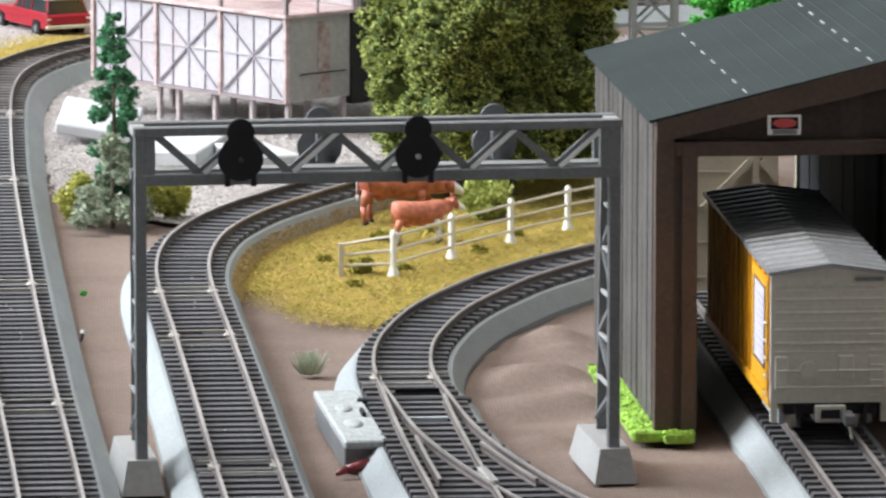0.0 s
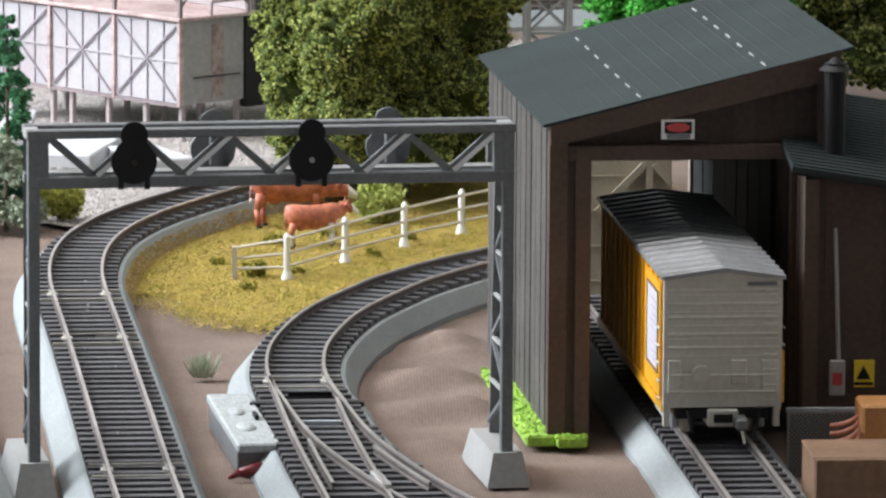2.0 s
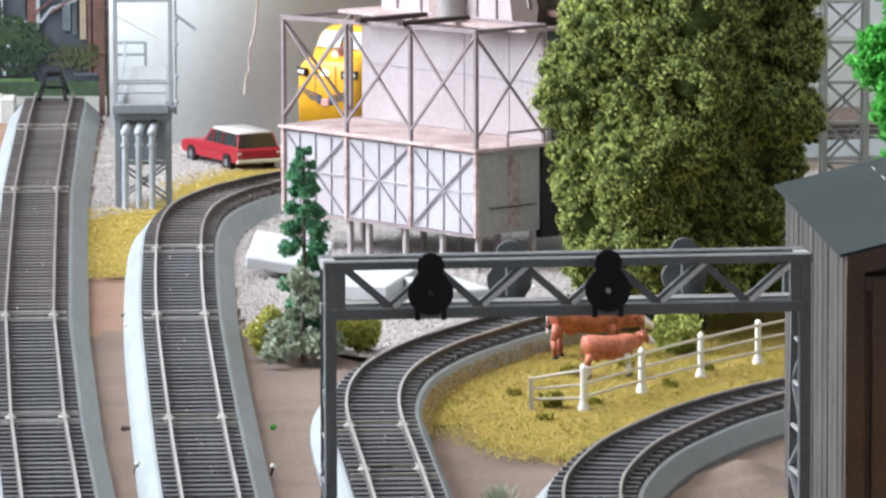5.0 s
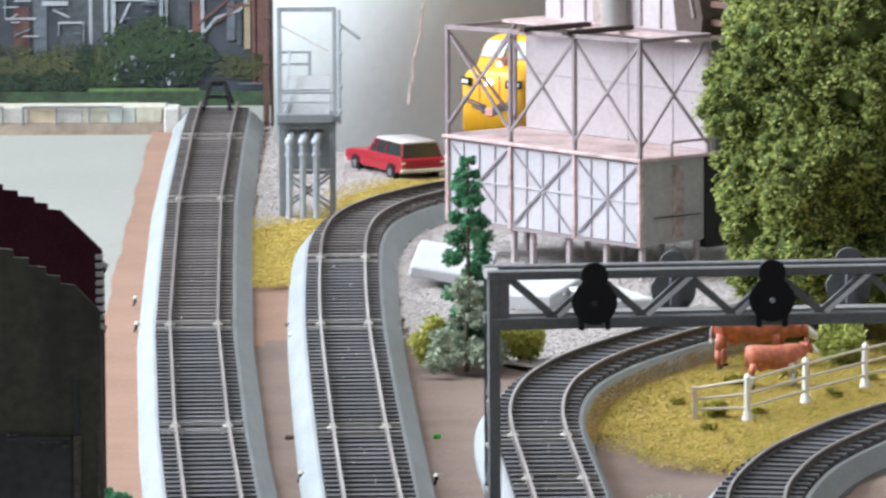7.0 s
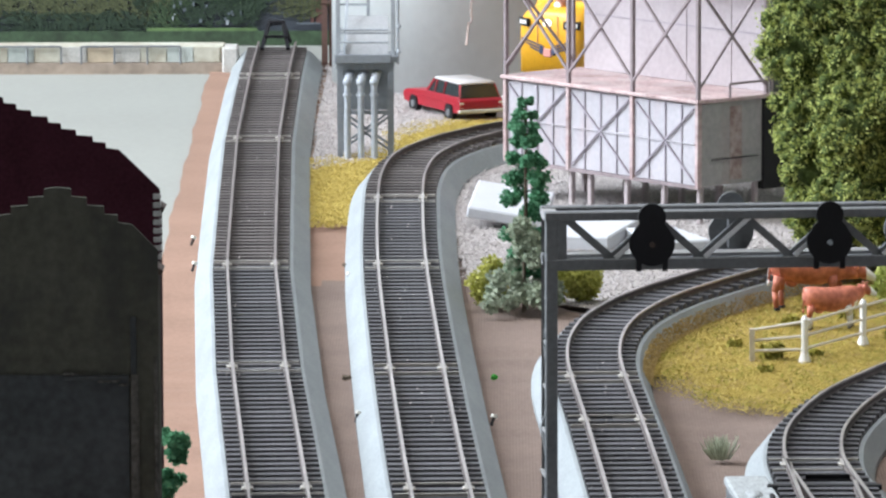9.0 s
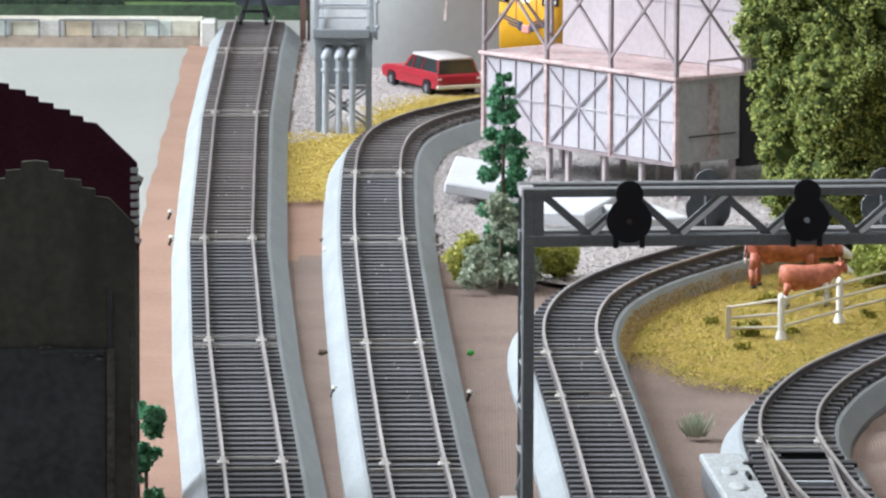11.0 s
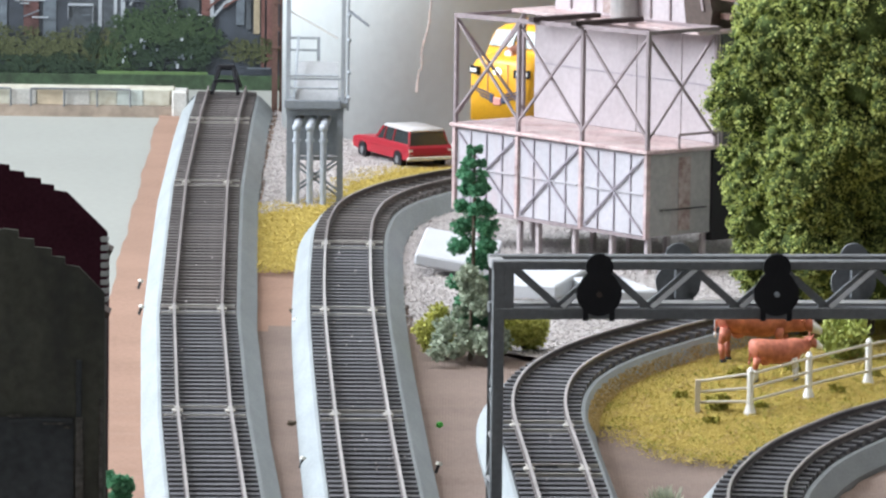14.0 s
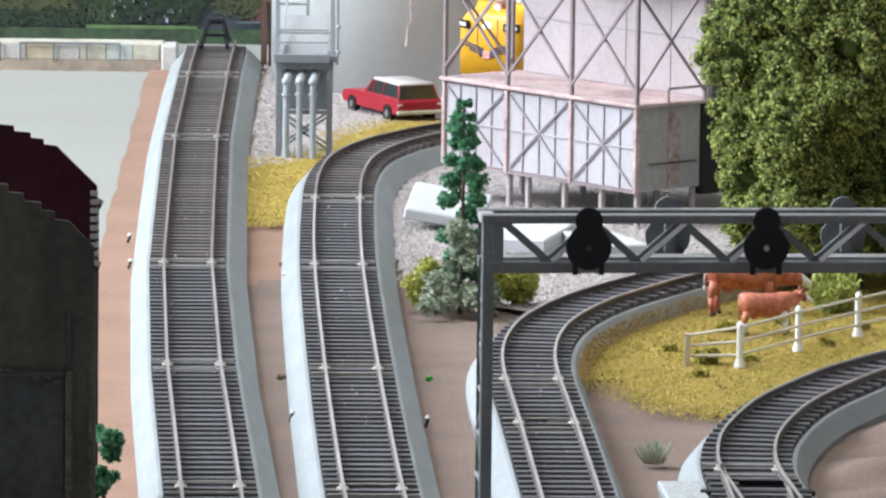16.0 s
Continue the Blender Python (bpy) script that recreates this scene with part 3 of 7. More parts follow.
# ---- signal bridge ----
def signal_bridge():
    g = thing("signal_bridge", pose(0.0134, 1.7760, -0.0004, 0, 0, 5.2), "grey plastic railway signal bridge with lattice beam over the tracks", "signal bridge")
    W, D, TOP, LOW = 0.1276, 0.0110, 0.0980, 0.0845
    FOOT, LEAN_IN = 0.029, 0.0018
    for x in (0, W):
        bm = B()
        lo = [(x - 0.0058, -0.0052, -0.0005), (x + 0.0058, -0.0052, -0.0005), (x + 0.0058, FOOT + 0.010, -0.0005), (x - 0.0058, FOOT + 0.010, -0.0005)]
        hi = [(x - 0.0040, -0.0032, 0.0088), (x + 0.0040, -0.0032, 0.0088), (x + 0.0040, FOOT + 0.006, 0.0088), (x - 0.0040, FOOT + 0.006, 0.0088)]
        a, c = [bm.verts.new(p) for p in lo], [bm.verts.new(p) for p in hi]
        bm.faces.new(a[::-1])
        bm.faces.new(c)
        for i in range(4):
            bm.faces.new((a[i], a[(i + 1) % 4], c[(i + 1) % 4], c[i]))
        part("footing", bm, M_STEEL2, g, "pale grey tapered block footing")
        part("post", box(B(), x - 0.0016, x + 0.0016, -0.0016, 0.0016, 0.0080, TOP - 0.0005, 0.0003), M_STEEL, g)
        part("post", beam(B(), (x + LEAN_IN, FOOT, 0.0080), (x, D, TOP - 0.0005), 0.0032), M_STEEL, g)

        def rear(z):
            return FOOT + (D - FOOT) * (z - 0.009) / (TOP - 0.0095)

        n = 6
        for k in range(n):
            z0, z1 = 0.012 + k * 0.0122, 0.012 + (k + 1) * 0.0122
            bm = beam(B(), (x, 0.0, z0), (x, rear(z1), z1), 0.0011) if k % 2 else beam(B(), (x, rear(z0), z0), (x, 0.0, z1), 0.0011)
            part("lattice_bar", bm, M_STEEL, g)
            part("lattice_bar", beam(B(), (x, 0.0, z1), (x, rear(z1), z1), 0.0009), M_STEEL2, g)
    for y in (0, D):
        part("chord", box(B(), -0.0018, W + 0.0018, y - 0.0018, y + 0.0018, TOP - 0.0024, TOP, 0.0003), M_STEEL, g)
        part("chord", box(B(), -0.0016, W + 0.0016, y - 0.0017, y + 0.0017, LOW - 0.0022, LOW + 0.0009, 0.0003), M_STEEL, g)
        part("end_post", box(B(), 0.0015, 0.0040, y - 0.0015, y + 0.0015, LOW, TOP - 0.001), M_STEEL, g)
        part("end_post", box(B(), W - 0.0040, W - 0.0015, y - 0.0015, y + 0.0015, LOW, TOP - 0.001), M_STEEL, g)
    bays = 10
    for k in range(bays):
        xa, xb = 0.004 + (W - 0.008) * k / bays, 0.004 + (W - 0.008) * (k + 1) / bays
        za, zb = (TOP - 0.002, LOW + 0.001) if k % 2 == 0 else (LOW + 0.001, TOP - 0.002)
        bar = part("web_bar", beam(B(), (xa, 0.0, za), (xb, 0.0, zb), 0.0018, 0.0020), M_STEEL, g)
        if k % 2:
            # the glint on the bar's edge is a pale strip of its own
            part("highlight_strip", beam(B(), (xa + 0.0010, -0.0011, za), (xb + 0.0010, -0.0011, zb), 0.0007, 0.0012), M_HIGHLIGHT, bar, "pale strip painted as the highlight on the bar's flange")
            part("gusset", plate(B(), [(xa - 0.0024, -0.0008, LOW + 0.0008), (xa + 0.0024, -0.0008, LOW + 0.0008), (xa + 0.0014, -0.0008, LOW + 0.0024), (xa - 0.0014, -0.0008, LOW + 0.0024)], (0, 1, 0), 0.0016), M_STEEL, bar)
    part("walkway", box(B(), 0.001, W - 0.001, 0.0022, D - 0.0022, LOW + 0.0008, LOW + 0.0016), M_STEEL2, g, "pale grey walkway plate")
    for x in (0, W):
        part("end_tie", box(B(), x - 0.0018, x + 0.0018, 0.0018, D - 0.0018, TOP - 0.0026, TOP - 0.0004), M_STEEL2, g)
    for k, (x, y, mat) in enumerate(((0.0263, -0.0045, M_BLACK), (0.0737, -0.0045, M_BLACK), (0.0500, D + 0.0045, M_STEEL), (0.0975, D + 0.0045, M_STEEL))):
        bm = B()
        s = -1 if y < 0 else 1
        out = [(0.0061 * math.cos(a) * (1.0 if math.sin(a) < 0.4 else 0.92), 0.0062 * math.sin(a)) for a in [i * math.tau / 28 for i in range(28)]]
        plate(bm, [(x + u, y, 0.0900 + v) for u, v in out], (0, s, 0), 0.0012)
        top = [(0.0037 * math.cos(a), 0.0037 * math.sin(a)) for a in [i * math.tau / 20 for i in range(20)]]
        plate(bm, [(x + u, y + s * 0.0001, 0.0968 + v) for u, v in top], (0, s, 0), 0.0012)
        box(bm, x - 0.0042, x - 0.0028, min(y, y + s * 0.001), max(y, y + s * 0.001), 0.0824, 0.087)
        box(bm, x + 0.0028, x + 0.0042, min(y, y + s * 0.001), max(y, y + s * 0.001), 0.0824, 0.087)
        sig = part("signal_head", bm, mat, g, "round black signal target" if s < 0 else "dark grey back of a signal target")
        part("bracket", box(B(), x - 0.0012, x + 0.0012, min(y, y - s * 0.0045), max(y, y - s * 0.0045), 0.086, 0.094), mat, sig)
        part("lamp", rod(B(), (x, y + s * 0.0010, 0.0896), (x, y + s * 0.0022, 0.0896), 0.0007, seg=12), (M_DARKWALL, M_PIPE, M_STEEL, M_STEEL)[k], sig)
    return g


signal_bridge()


# ---- shed ----
def board_wall(parent, a, b, height_at, thick, mat, boards, base=0.0):
    """Upright boards between a and b on plan; their tops follow height_at(0..1)."""
    a, b = Vector((*a, 0)), Vector((*b, 0))
    d = b - a
    n = Vector((d.y, -d.x, 0)).normalized()
    for i in range(boards):
        u, w = i / boards, (i + 1) / boards
        p, q = a + d * u, a + d * w
        off = n * (0.0003 if i % 2 else 0.0001 * (i % 3))
        pts = [p + off + Vector((0, 0, base)), q + off + Vector((0, 0, base)), q + off + Vector((0, 0, height_at(w))), p + off + Vector((0, 0, height_at(u)))]
        part("board", plate(B(), pts, -n, thick), mat, parent)


# Board colour darkened to carry the shade inside the shed.
M_SHADEDWOOD = material("shaded_blue_grey_boards", (0.022, 0.024, 0.029), 0.8, fine=500, coarse=50, vary=0.3, bump=0.25, each=0.12)
M_PLACARD = material("pale_placard", (0.50, 0.47, 0.50), 0.6, vary=0.1)
M_PRINTVIOLET = material("faint_violet_print", (0.34, 0.33, 0.44), 0.6)


def shed():
    s = thing("engine_shed", pose(0.1575, 1.8470, 0, 0, 0, 2.2), "dark brown wooden engine shed with a grey mono-pitch roof", "shed")
    W, D = 0.0790, 0.156
    slope = (0.1068 - 0.0880) / W

    def top(x):
        return 0.0880 + slope * x

    board_wall(s, (0, D), (0, 0.0), lambda u: 0.0880, 0.0016, M_GREYWOOD, 26)
    board_wall(s, (W, 0), (W, D), lambda u: top(W) - 0.001, 0.0016, M_DARKWALL, 14)
    # front gable over the opening
    board_wall(s, (0.0, 0.0015), (W, 0.0015), lambda u: top(u * W) - 0.001, 0.0014, M_DARKWALL, 14, 0.0790)
    part("corner_post", box(B(), -0.0012, 0.0042, -0.0016, 0.0022, 0.0022, 0.0876, 0.0003), M_BROWN, s)
    part("jamb_board", box(B(), 0.0042, 0.0062, -0.0004, 0.0022, 0.0022, 0.0800), M_DARKWALL, s)
    part("door_jamb", box(B(), 0.0062, 0.0107, -0.0016, 0.0026, 0.0022, 0.0828, 0.0003), M_BROWN, s)
    part("door_jamb", box(B(), W - 0.0125, W - 0.0080, -0.0016, 0.0026, 0.0022, 0.0828, 0.0003), M_BROWN, s)
    part("corner_post", box(B(), W - 0.0050, W + 0.0006, -0.0016, 0.0022, 0.0022, top(W) - 0.002, 0.0003), M_BROWN, s)
    part("lintel", box(B(), 0.0042, W - 0.0050, -0.0014, 0.0020, 0.0790, 0.0832, 0.0003), M_BROWN, s)
    part("barge_board", plate(B(), [(-0.001, -0.0033, 0.0832), (W + 0.001, -0.0033, top(W) - 0.0052), (W + 0.001, -0.0033, top(W) + 0.0027), (-0.001, -0.0033, 0.0889)], (0, 1, 0), 0.0022), M_BROWN, s)
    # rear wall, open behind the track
    board_wall(s, (W - 0.0095, 0.0450), (W - 0.0165, D - 0.003), lambda u: 0.1000, 0.0014, M_SHADEDWOOD, 14)
    part("rear_post", box(B(), W - 0.0186, W - 0.0168, D - 0.0040, D - 0.0010, 0.0, 0.1000), M_TAN, s)
    part("rear_wall", box(B(), 0.0010, 0.0060, D - 0.0030, D - 0.0010, 0.0, 0.0870), M_GREYWOOD, s)
    part("inner_post", box(B(), 0.0105, 0.0125, 0.060, 0.063, 0.0, 0.086), M_TAN, s)
    # roof
    roof = part("roof", plate(B(), [(-0.0030, -0.0030, 0.0886), (W + 0.0045, -0.0030, top(W) + 0.0030), (W + 0.0045, D + 0.004, top(W) + 0.0022), (-0.0030, D + 0.004, 0.0880)], (0, 0, 1), 0.0008), M_ROOF, s, "dark grey roofing felt with a row of pale nail marks")
    rise = (top(W) + 0.0030 - 0.0886) / (W + 0.0075)
    for x in (0.0246, 0.0596):
        for k in range(7):
            y = 0.000 + k * 0.0225
            z = 0.0894 - 0.0000038 / 0.001 * y + rise * (x + 0.0030) - 0.0001
            part("nail_mark", box(B(), x - 0.0002, x + 0.0002, y + 0.002, y + 0.0098, z - 0.0002, z + 0.0003), M_STEEL2, roof)
    for k in range(16):
        x = -0.0005 + 0.0053 * k
        z = 0.0894 + rise * (x + 0.0030) - 0.00074
        part("roof_rib", rod(B(), (x, -0.0029, z), (x, D + 0.0038, z - 0.0007), 0.0008, seg=16), M_ROOF, roof)
    # warning board on the gable
    sign = part("warning_sign", box(B(), 0.0298, 0.0390, -0.0040, -0.0030, 0.0852, 0.0906), M_WHITE, s, "small red and white warning board")
    part("sign_panel", box(B(), 0.0306, 0.0382, -0.0044, -0.0040, 0.0868, 0.0901, 0.0001), M_BLACK, sign)
    part("sign_oval", plate(B(), [(0.0344 + 0.0033 * math.cos(a), -0.0047, 0.0885 + 0.0013 * math.sin(a)) for a in [i * math.tau / 20 for i in range(20)]], (0, 1, 0), 0.0003), M_SIGNRED, sign)
    for z in (0.0855, 0.0861):
        part("sign_line", box(B(), 0.0312, 0.0378, -0.0043, -0.0040, z, z + 0.0004), M_STEEL, sign)
    part("green_strip", box(B(), -0.0072, 0.0012, -0.0030, 0.108, -0.0010, 0.0022, 0.0006), M_LIME, s, "lime green grass strip along the wall foot")
    part("green_strip", box(B(), 0.0012, 0.0098, -0.0062, 0.0010, -0.0010, 0.0021, 0.0006), M_LIME, s, "lime green grass strip along the wall foot")
    rng = np.random.default_rng(9)
    pts = np.r_[np.c_[rng.uniform(-0.0074, 0.001, 1500), rng.uniform(-0.003, 0.108, 1500), rng.uniform(0.001, 0.0024, 1500)], np.c_[rng.uniform(0.001, 0.0098, 250), rng.uniform(-0.0062, 0.001, 250), rng.uniform(0.001, 0.0024, 250)]]
    tagged(scatter_mesh("grass_crumb", pts, rng.uniform(0.0004, 0.0009, len(pts)), L_LIME, s, seed=9), kind="stuff")
    return s


shed()


def timber_gate():
    """Tan braced hoarding behind the open rear of the shed."""
    g = thing("timber_hoarding", pose(0.1660, 2.068, -0.001), "tan braced timber hoarding behind the shed", "hoarding")
    part("panel", box(B(), 0.0, 0.0475, 0.0, 0.0016, 0.0, 0.0740), M_TAN, g)
    for k in range(6):
        part("plank_edge", box(B(), 0.0005, 0.0470, -0.0004, 0.0, 0.011 * (k + 1), 0.011 * (k + 1) + 0.0005), M_TAN, g)
    part("stud", box(B(), 0.0392, 0.0414, -0.0022, -0.0004, 0.0, 0.0740), M_TAN, g)
    part("brace", beam(B(), (0.0240, -0.0014, 0.0330), (0.0388, -0.0014, 0.0480), 0.0020), M_TAN, g)
    part("brace", beam(B(), (0.0418, -0.0014, 0.0480), (0.0470, -0.0014, 0.0420), 0.0020), M_TAN, g)


timber_gate()


def boxcar():
    c = thing("box_car", lie(Vector((0.1992, 1.790, 0)), Vector((-0.026, 1, 0))), "yellow box car with silver roof and end in the shed", "railway car")
    L, w, z0, z1 = 0.150, 0.0161, 0.0195, 0.0552
    part("body", box(B(), -w + 0.0006, w - 0.0006, 0.002, L, z0, z1 - 0.001), M_YELLOW, c)
    for s in (-1, 1):
        for k in range(14):
            y = 0.006 + k * (L - 0.012) / 13
            part("side_rib", box(B(), min(s * w, s * (w - 0.0006)), max(s * w, s * (w - 0.0006)), y - 0.0006, y + 0.0006, z0 + 0.001, z1 - 0.002), M_YELLOW, c)
        part("side_sill", box(B(), min(s * (w + 0.0002), s * (w - 0.0006)), max(s * (w + 0.0002), s * (w - 0.0006)), 0.002, L, z0 - 0.0015, z0 + 0.0008), M_YELLOW, c)
    placard = part("placard", box(B(), -w - 0.0004, -w, 0.0105, 0.0330, 0.0280, 0.0490), M_PLACARD, c, "white printed placard")
    part("door", box(B(), -w - 0.0003, -w + 0.0004, 0.0060, 0.0390, z0 + 0.002, z1 - 0.003), M_YELLOW, c, "yellow sliding door")
    for k in range(9):
        part("print_bar", box(B(), -w - 0.0005, -w - 0.0004, 0.0125, 0.0220 + 0.0030 * (k * 7 % 3), 0.0298 + k * 0.0020, 0.0303 + k * 0.0020), M_PRINTVIOLET, placard)
    for z in (0.0275, 0.0495):
        part("placard_edge", box(B(), -w - 0.0006, -w, 0.0098, 0.0337, z - 0.0003, z + 0.0003), M_BRICKRED, placard)
    for y in (0.0101, 0.0335):
        part("placard_edge", box(B(), -w - 0.0006, -w, y - 0.0003, y + 0.0003, 0.0278, 0.0492), M_BRICKRED, placard)
    for s in (-1, 1):
        for k in range(5):
            part("ladder_rung", rod(B(), (s * (w + 0.0009), 0.0022, 0.0215 + 0.0048 * k), (s * (w + 0.0009), 0.0070, 0.0215 + 0.0048 * k), 0.0003, seg=6), M_SILVER, c)
    for k in range(6):
        part("end_rung", rod(B(), (0.0108, -0.0010, 0.0215 + 0.0042 * k), (0.0146, -0.0010, 0.0215 + 0.0042 * k), 0.00025, seg=6), M_SILVER, c)
    end = part("end_wall", box(B(), -w, w, 0.0, 0.0022, z0, z1 - 0.0008), M_SILVER, c, "silver corrugated end")
    for k in range(10):
        z = z0 + 0.0140 + k * 0.0020 + 0.0003 * (k % 3)
        part("end_rib", rod(B(), (-w + 0.0012, 0.0003, z), (w - 0.0012, 0.0003, z), 0.0004 + 0.0002 * (k % 2), seg=8), M_SILVER, end)
    plate(bm := B(), [(-w, -0.0002, z1 - 0.0008), (w, -0.0002, z1 - 0.0008), (0, -0.0002, 0.0566)], (0, 1, 0), 0.0024)
    part("end_gable", bm, M_SILVER, end)
    part("end_bar", box(B(), 0.0065, 0.0145, -0.0006, 0.0, 0.0528, 0.0538), M_STEEL, end)
    for x0, x1, a, b in ((-0.0150, -0.0115, 0.0235, 0.0325), (0.0105, 0.0150, 0.0235, 0.0325), (0.0022, 0.0065, 0.026, 0.0325)):
        part("step_panel", box(B(), x0, x1, -0.0010, 0.0002, a, b, 0.0002), M_SILVER, end)
    part("brake_wheel", rod(B(), (-0.0060, -0.0022, 0.0288), (-0.0060, -0.0002, 0.0288), 0.0024, seg=16), M_SILVER, end)
    for z in (0.0240, 0.0285):
        part("grab_iron", rod(B(), (-0.0140, -0.0012, z), (0.0140, -0.0012, z), 0.0003, seg=6), M_SILVER, end)
    bm = B()
    prof = [(-w - 0.0008, z1 - 0.0008), (-w - 0.0008, z1 + 0.0002), (0, 0.0578), (w + 0.0008, z1 + 0.0002), (w + 0.0008, z1 - 0.0008), (0, 0.0566)]
    rows = [[bm.verts.new((u, y, v)) for u, v in prof] for y in (-0.0012, L + 0.001)]
    for i in range(6):
        j = (i + 1) % 6
        bm.faces.new((rows[0][i], rows[0][j], rows[1][j], rows[1][i]))
    for r in rows:
        bm.faces.new(r)
    bmesh.ops.recalc_face_normals(bm, faces=bm.faces)
    roof = part("roof", bm, M_ROOFMETAL, c, "bare metal peaked roof with cross ribs")
    for k in range(18):
        y = 0.004 + k * (L - 0.008) / 17
        for s in (-1, 1):
            part("roof_rib", rod(B(), (0, y, 0.0571), (s * (w + 0.0004), y, z1 - 0.0002), 0.0013, seg=12), M_ROOFMETAL, roof)
    part("underframe", box(B(), -0.010, 0.010, 0.004, L - 0.004, 0.0165, z0), M_BLACK, c)
    part("end_sill", box(B(), -0.0125, 0.0125, -0.0005, 0.004, 0.0165, 0.0192), M_BLACK, c)
    pocket = part("coupler_pocket", box(B(), -0.0042, 0.0042, -0.0022, 0.010, 0.0144, 0.0192, 0.0004), M_SILVER, c, "silver coupler pocket")
    part("pocket_mouth", box(B(), -0.0026, 0.0026, -0.0026, -0.0020, 0.0156, 0.0180), M_DARK, pocket)
    for x in (-0.0095, 0.0098):
        part("brake_hose", rod(B(), (x, -0.0014, 0.0190), (x * 0.9, -0.0030, 0.0135), 0.0006, seg=6), M_BLACK, c)
    part("coupler", box(B(), 0.0030, 0.0062, -0.0075, -0.0005, 0.0142, 0.0176, 0.0006), M_STEEL, c)
    part("trip_pin", rod(B(), (0.0046, -0.0060, 0.0150), (0.0052, -0.0072, 0.0108), 0.0004, seg=6), M_SILVER, c)
    part("corner_grab", box(B(), w, w + 0.0008, 0.0010, 0.0030, z0 + 0.001, z0 + 0.0150), M_YELLOW, c)
    for s in (-1, 1):
        part("step", box(B(), s * 0.0150 - 0.0008, s * 0.0150 + 0.0008, 0.001, 0.004, 0.0140, z0), M_SILVER, c)
    for y in (0.026, L - 0.026):
        truck = part("truck", box(B(), -0.0050, 0.0050, y - 0.008, y + 0.008, 0.0125, 0.0165), M_BLACK, c)
        for s in (-1, 1):
            part("side_frame", box(B(), s * 0.0118 - 0.0012, s * 0.0118 + 0.0012, y - 0.0165, y + 0.0165, 0.0120, 0.0168, 0.0006), M_PIPE, truck)
            for a in (-0.0118, 0.0118):
                part("wheel", rod(B(), (s * 0.0073, y + a, 0.0103 + 0.0052), (s * 0.0095, y + a, 0.0103 + 0.0052), 0.0052, seg=20), M_SILVER, truck)
    return c


boxcar()


# ---- hopper building ----
def hopper_building():
    # local x runs along the panelled front, local y back from it; it stands on tall legs
    a, b = Vector((0.0740, 2.5131)), Vector((0.0022, 2.5990))
    d = a - b
    UP, S = 0.00674, 0.98
    h = thing("hopper_building", Matrix.Translation((b.x * S, b.y * S, UP)) @ Matrix.Rotation(math.atan2(d.y, d.x), 4, "Z") @ Matrix.Scale(S, 4), "weathered pinkish white gravel hopper building on legs with braced frame", "industrial building")
    L, D = d.length, 0.0365
    Z0, Z1, Z2 = 0.0070, 0.0398, 0.0845
    n = 3

    def roof_z(x):
        return Z2 - 0.0026 * (1 - x / L)

    lower = part("lower_box", box(B(), 0.0008, L - 0.0008, 0.0008, D, Z0, Z1 - 0.001), M_PINK, h, "pinkish white panelled storage box")
    for k in range(n):
        x0, x1 = L * k / n, L * (k + 1) / n
        part("panel", box(B(), x0 + 0.001, x1 - 0.001, 0.0002, 0.0012, Z0 + 0.0008, Z1 - 0.0018), M_PINK, lower)
        for u in (0.25, 0.5, 0.75):
            x = x0 + (x1 - x0) * u
            part("batten", box(B(), x - 0.0003, x + 0.0003, -0.0003, 0.0004, Z0 + 0.001, Z1 - 0.002), M_BATTEN, lower)
        zm = (Z0 + Z1) / 2
        part("batten", box(B(), x0 + 0.002, x1 - 0.002, -0.0004, 0.0004, zm - 0.0003, zm + 0.0003), M_PINK, lower)
        xm = (x0 + x1) / 2
        for p, q in (((x0 + 0.002, Z0 + 0.002), (xm, zm)), ((x1 - 0.002, Z0 + 0.002), (xm, zm)), ((x0 + 0.002, Z1 - 0.003), (xm, zm)), ((x1 - 0.002, Z1 - 0.003), (xm, zm))):
            part("brace", beam(B(), (p[0], -0.0005, p[1]), (q[0], -0.0005, q[1]), 0.0006), M_BATTEN, lower)
    for k in range(n + 1):
        x = L * k / n
        part("pilaster", box(B(), x - 0.0009, x + 0.0009, -0.0010, 0.0012, Z0 - 0.0004, Z1 - 0.0008, 0.0002), M_RUST, lower, "rust streaked pilaster")
    part("sill", box(B(), 0, L, -0.0006, 0.0010, Z0 - 0.0006, Z0 + 0.0006), M_MAUVE, lower)
    part("deck", box(B(), -0.0018, L + 0.0016, -0.0018, D + 0.003, Z1 - 0.0010, Z1 + 0.0004, 0.0003), M_RUST, h, "rusty pink deck plate")
    end = part("end_panel", box(B(), L - 0.0008, L + 0.0006, 0.001, D * 0.86, Z0 + 0.0004, Z1 - 0.0012), M_GREYPANEL, h, "grey weathered end panel with rust streak")
    part("seam", box(B(), L + 0.0006, L + 0.0009, D * 0.42, D * 0.58, Z0 + 0.002, Z1 - 0.003), M_ENDRUST, end)
    part("seam", box(B(), L + 0.0009, L + 0.0012, D * 0.16, D * 0.80, Z0 + 0.0100, Z0 + 0.0104), M_DARK, end)
    for x in (0.10, 0.13, 0.32, 0.42, 0.61, 0.80, 0.98):
        for y in (0.003, D - 0.006):
            part("leg", box(B(), L * x - 0.0011, L * x + 0.0011, y - 0.0011, y + 0.0011, -0.0080, Z0, 0.0004), M_LEG, h)
    # black boxes added to stand for the shade in the opening behind the end
    part("gap_shade_panel", box(B(), L - 0.006, L + 0.0012, D * 0.88, D + 0.014, Z0 - 0.003, Z1 - 0.0014), M_DARK, h)
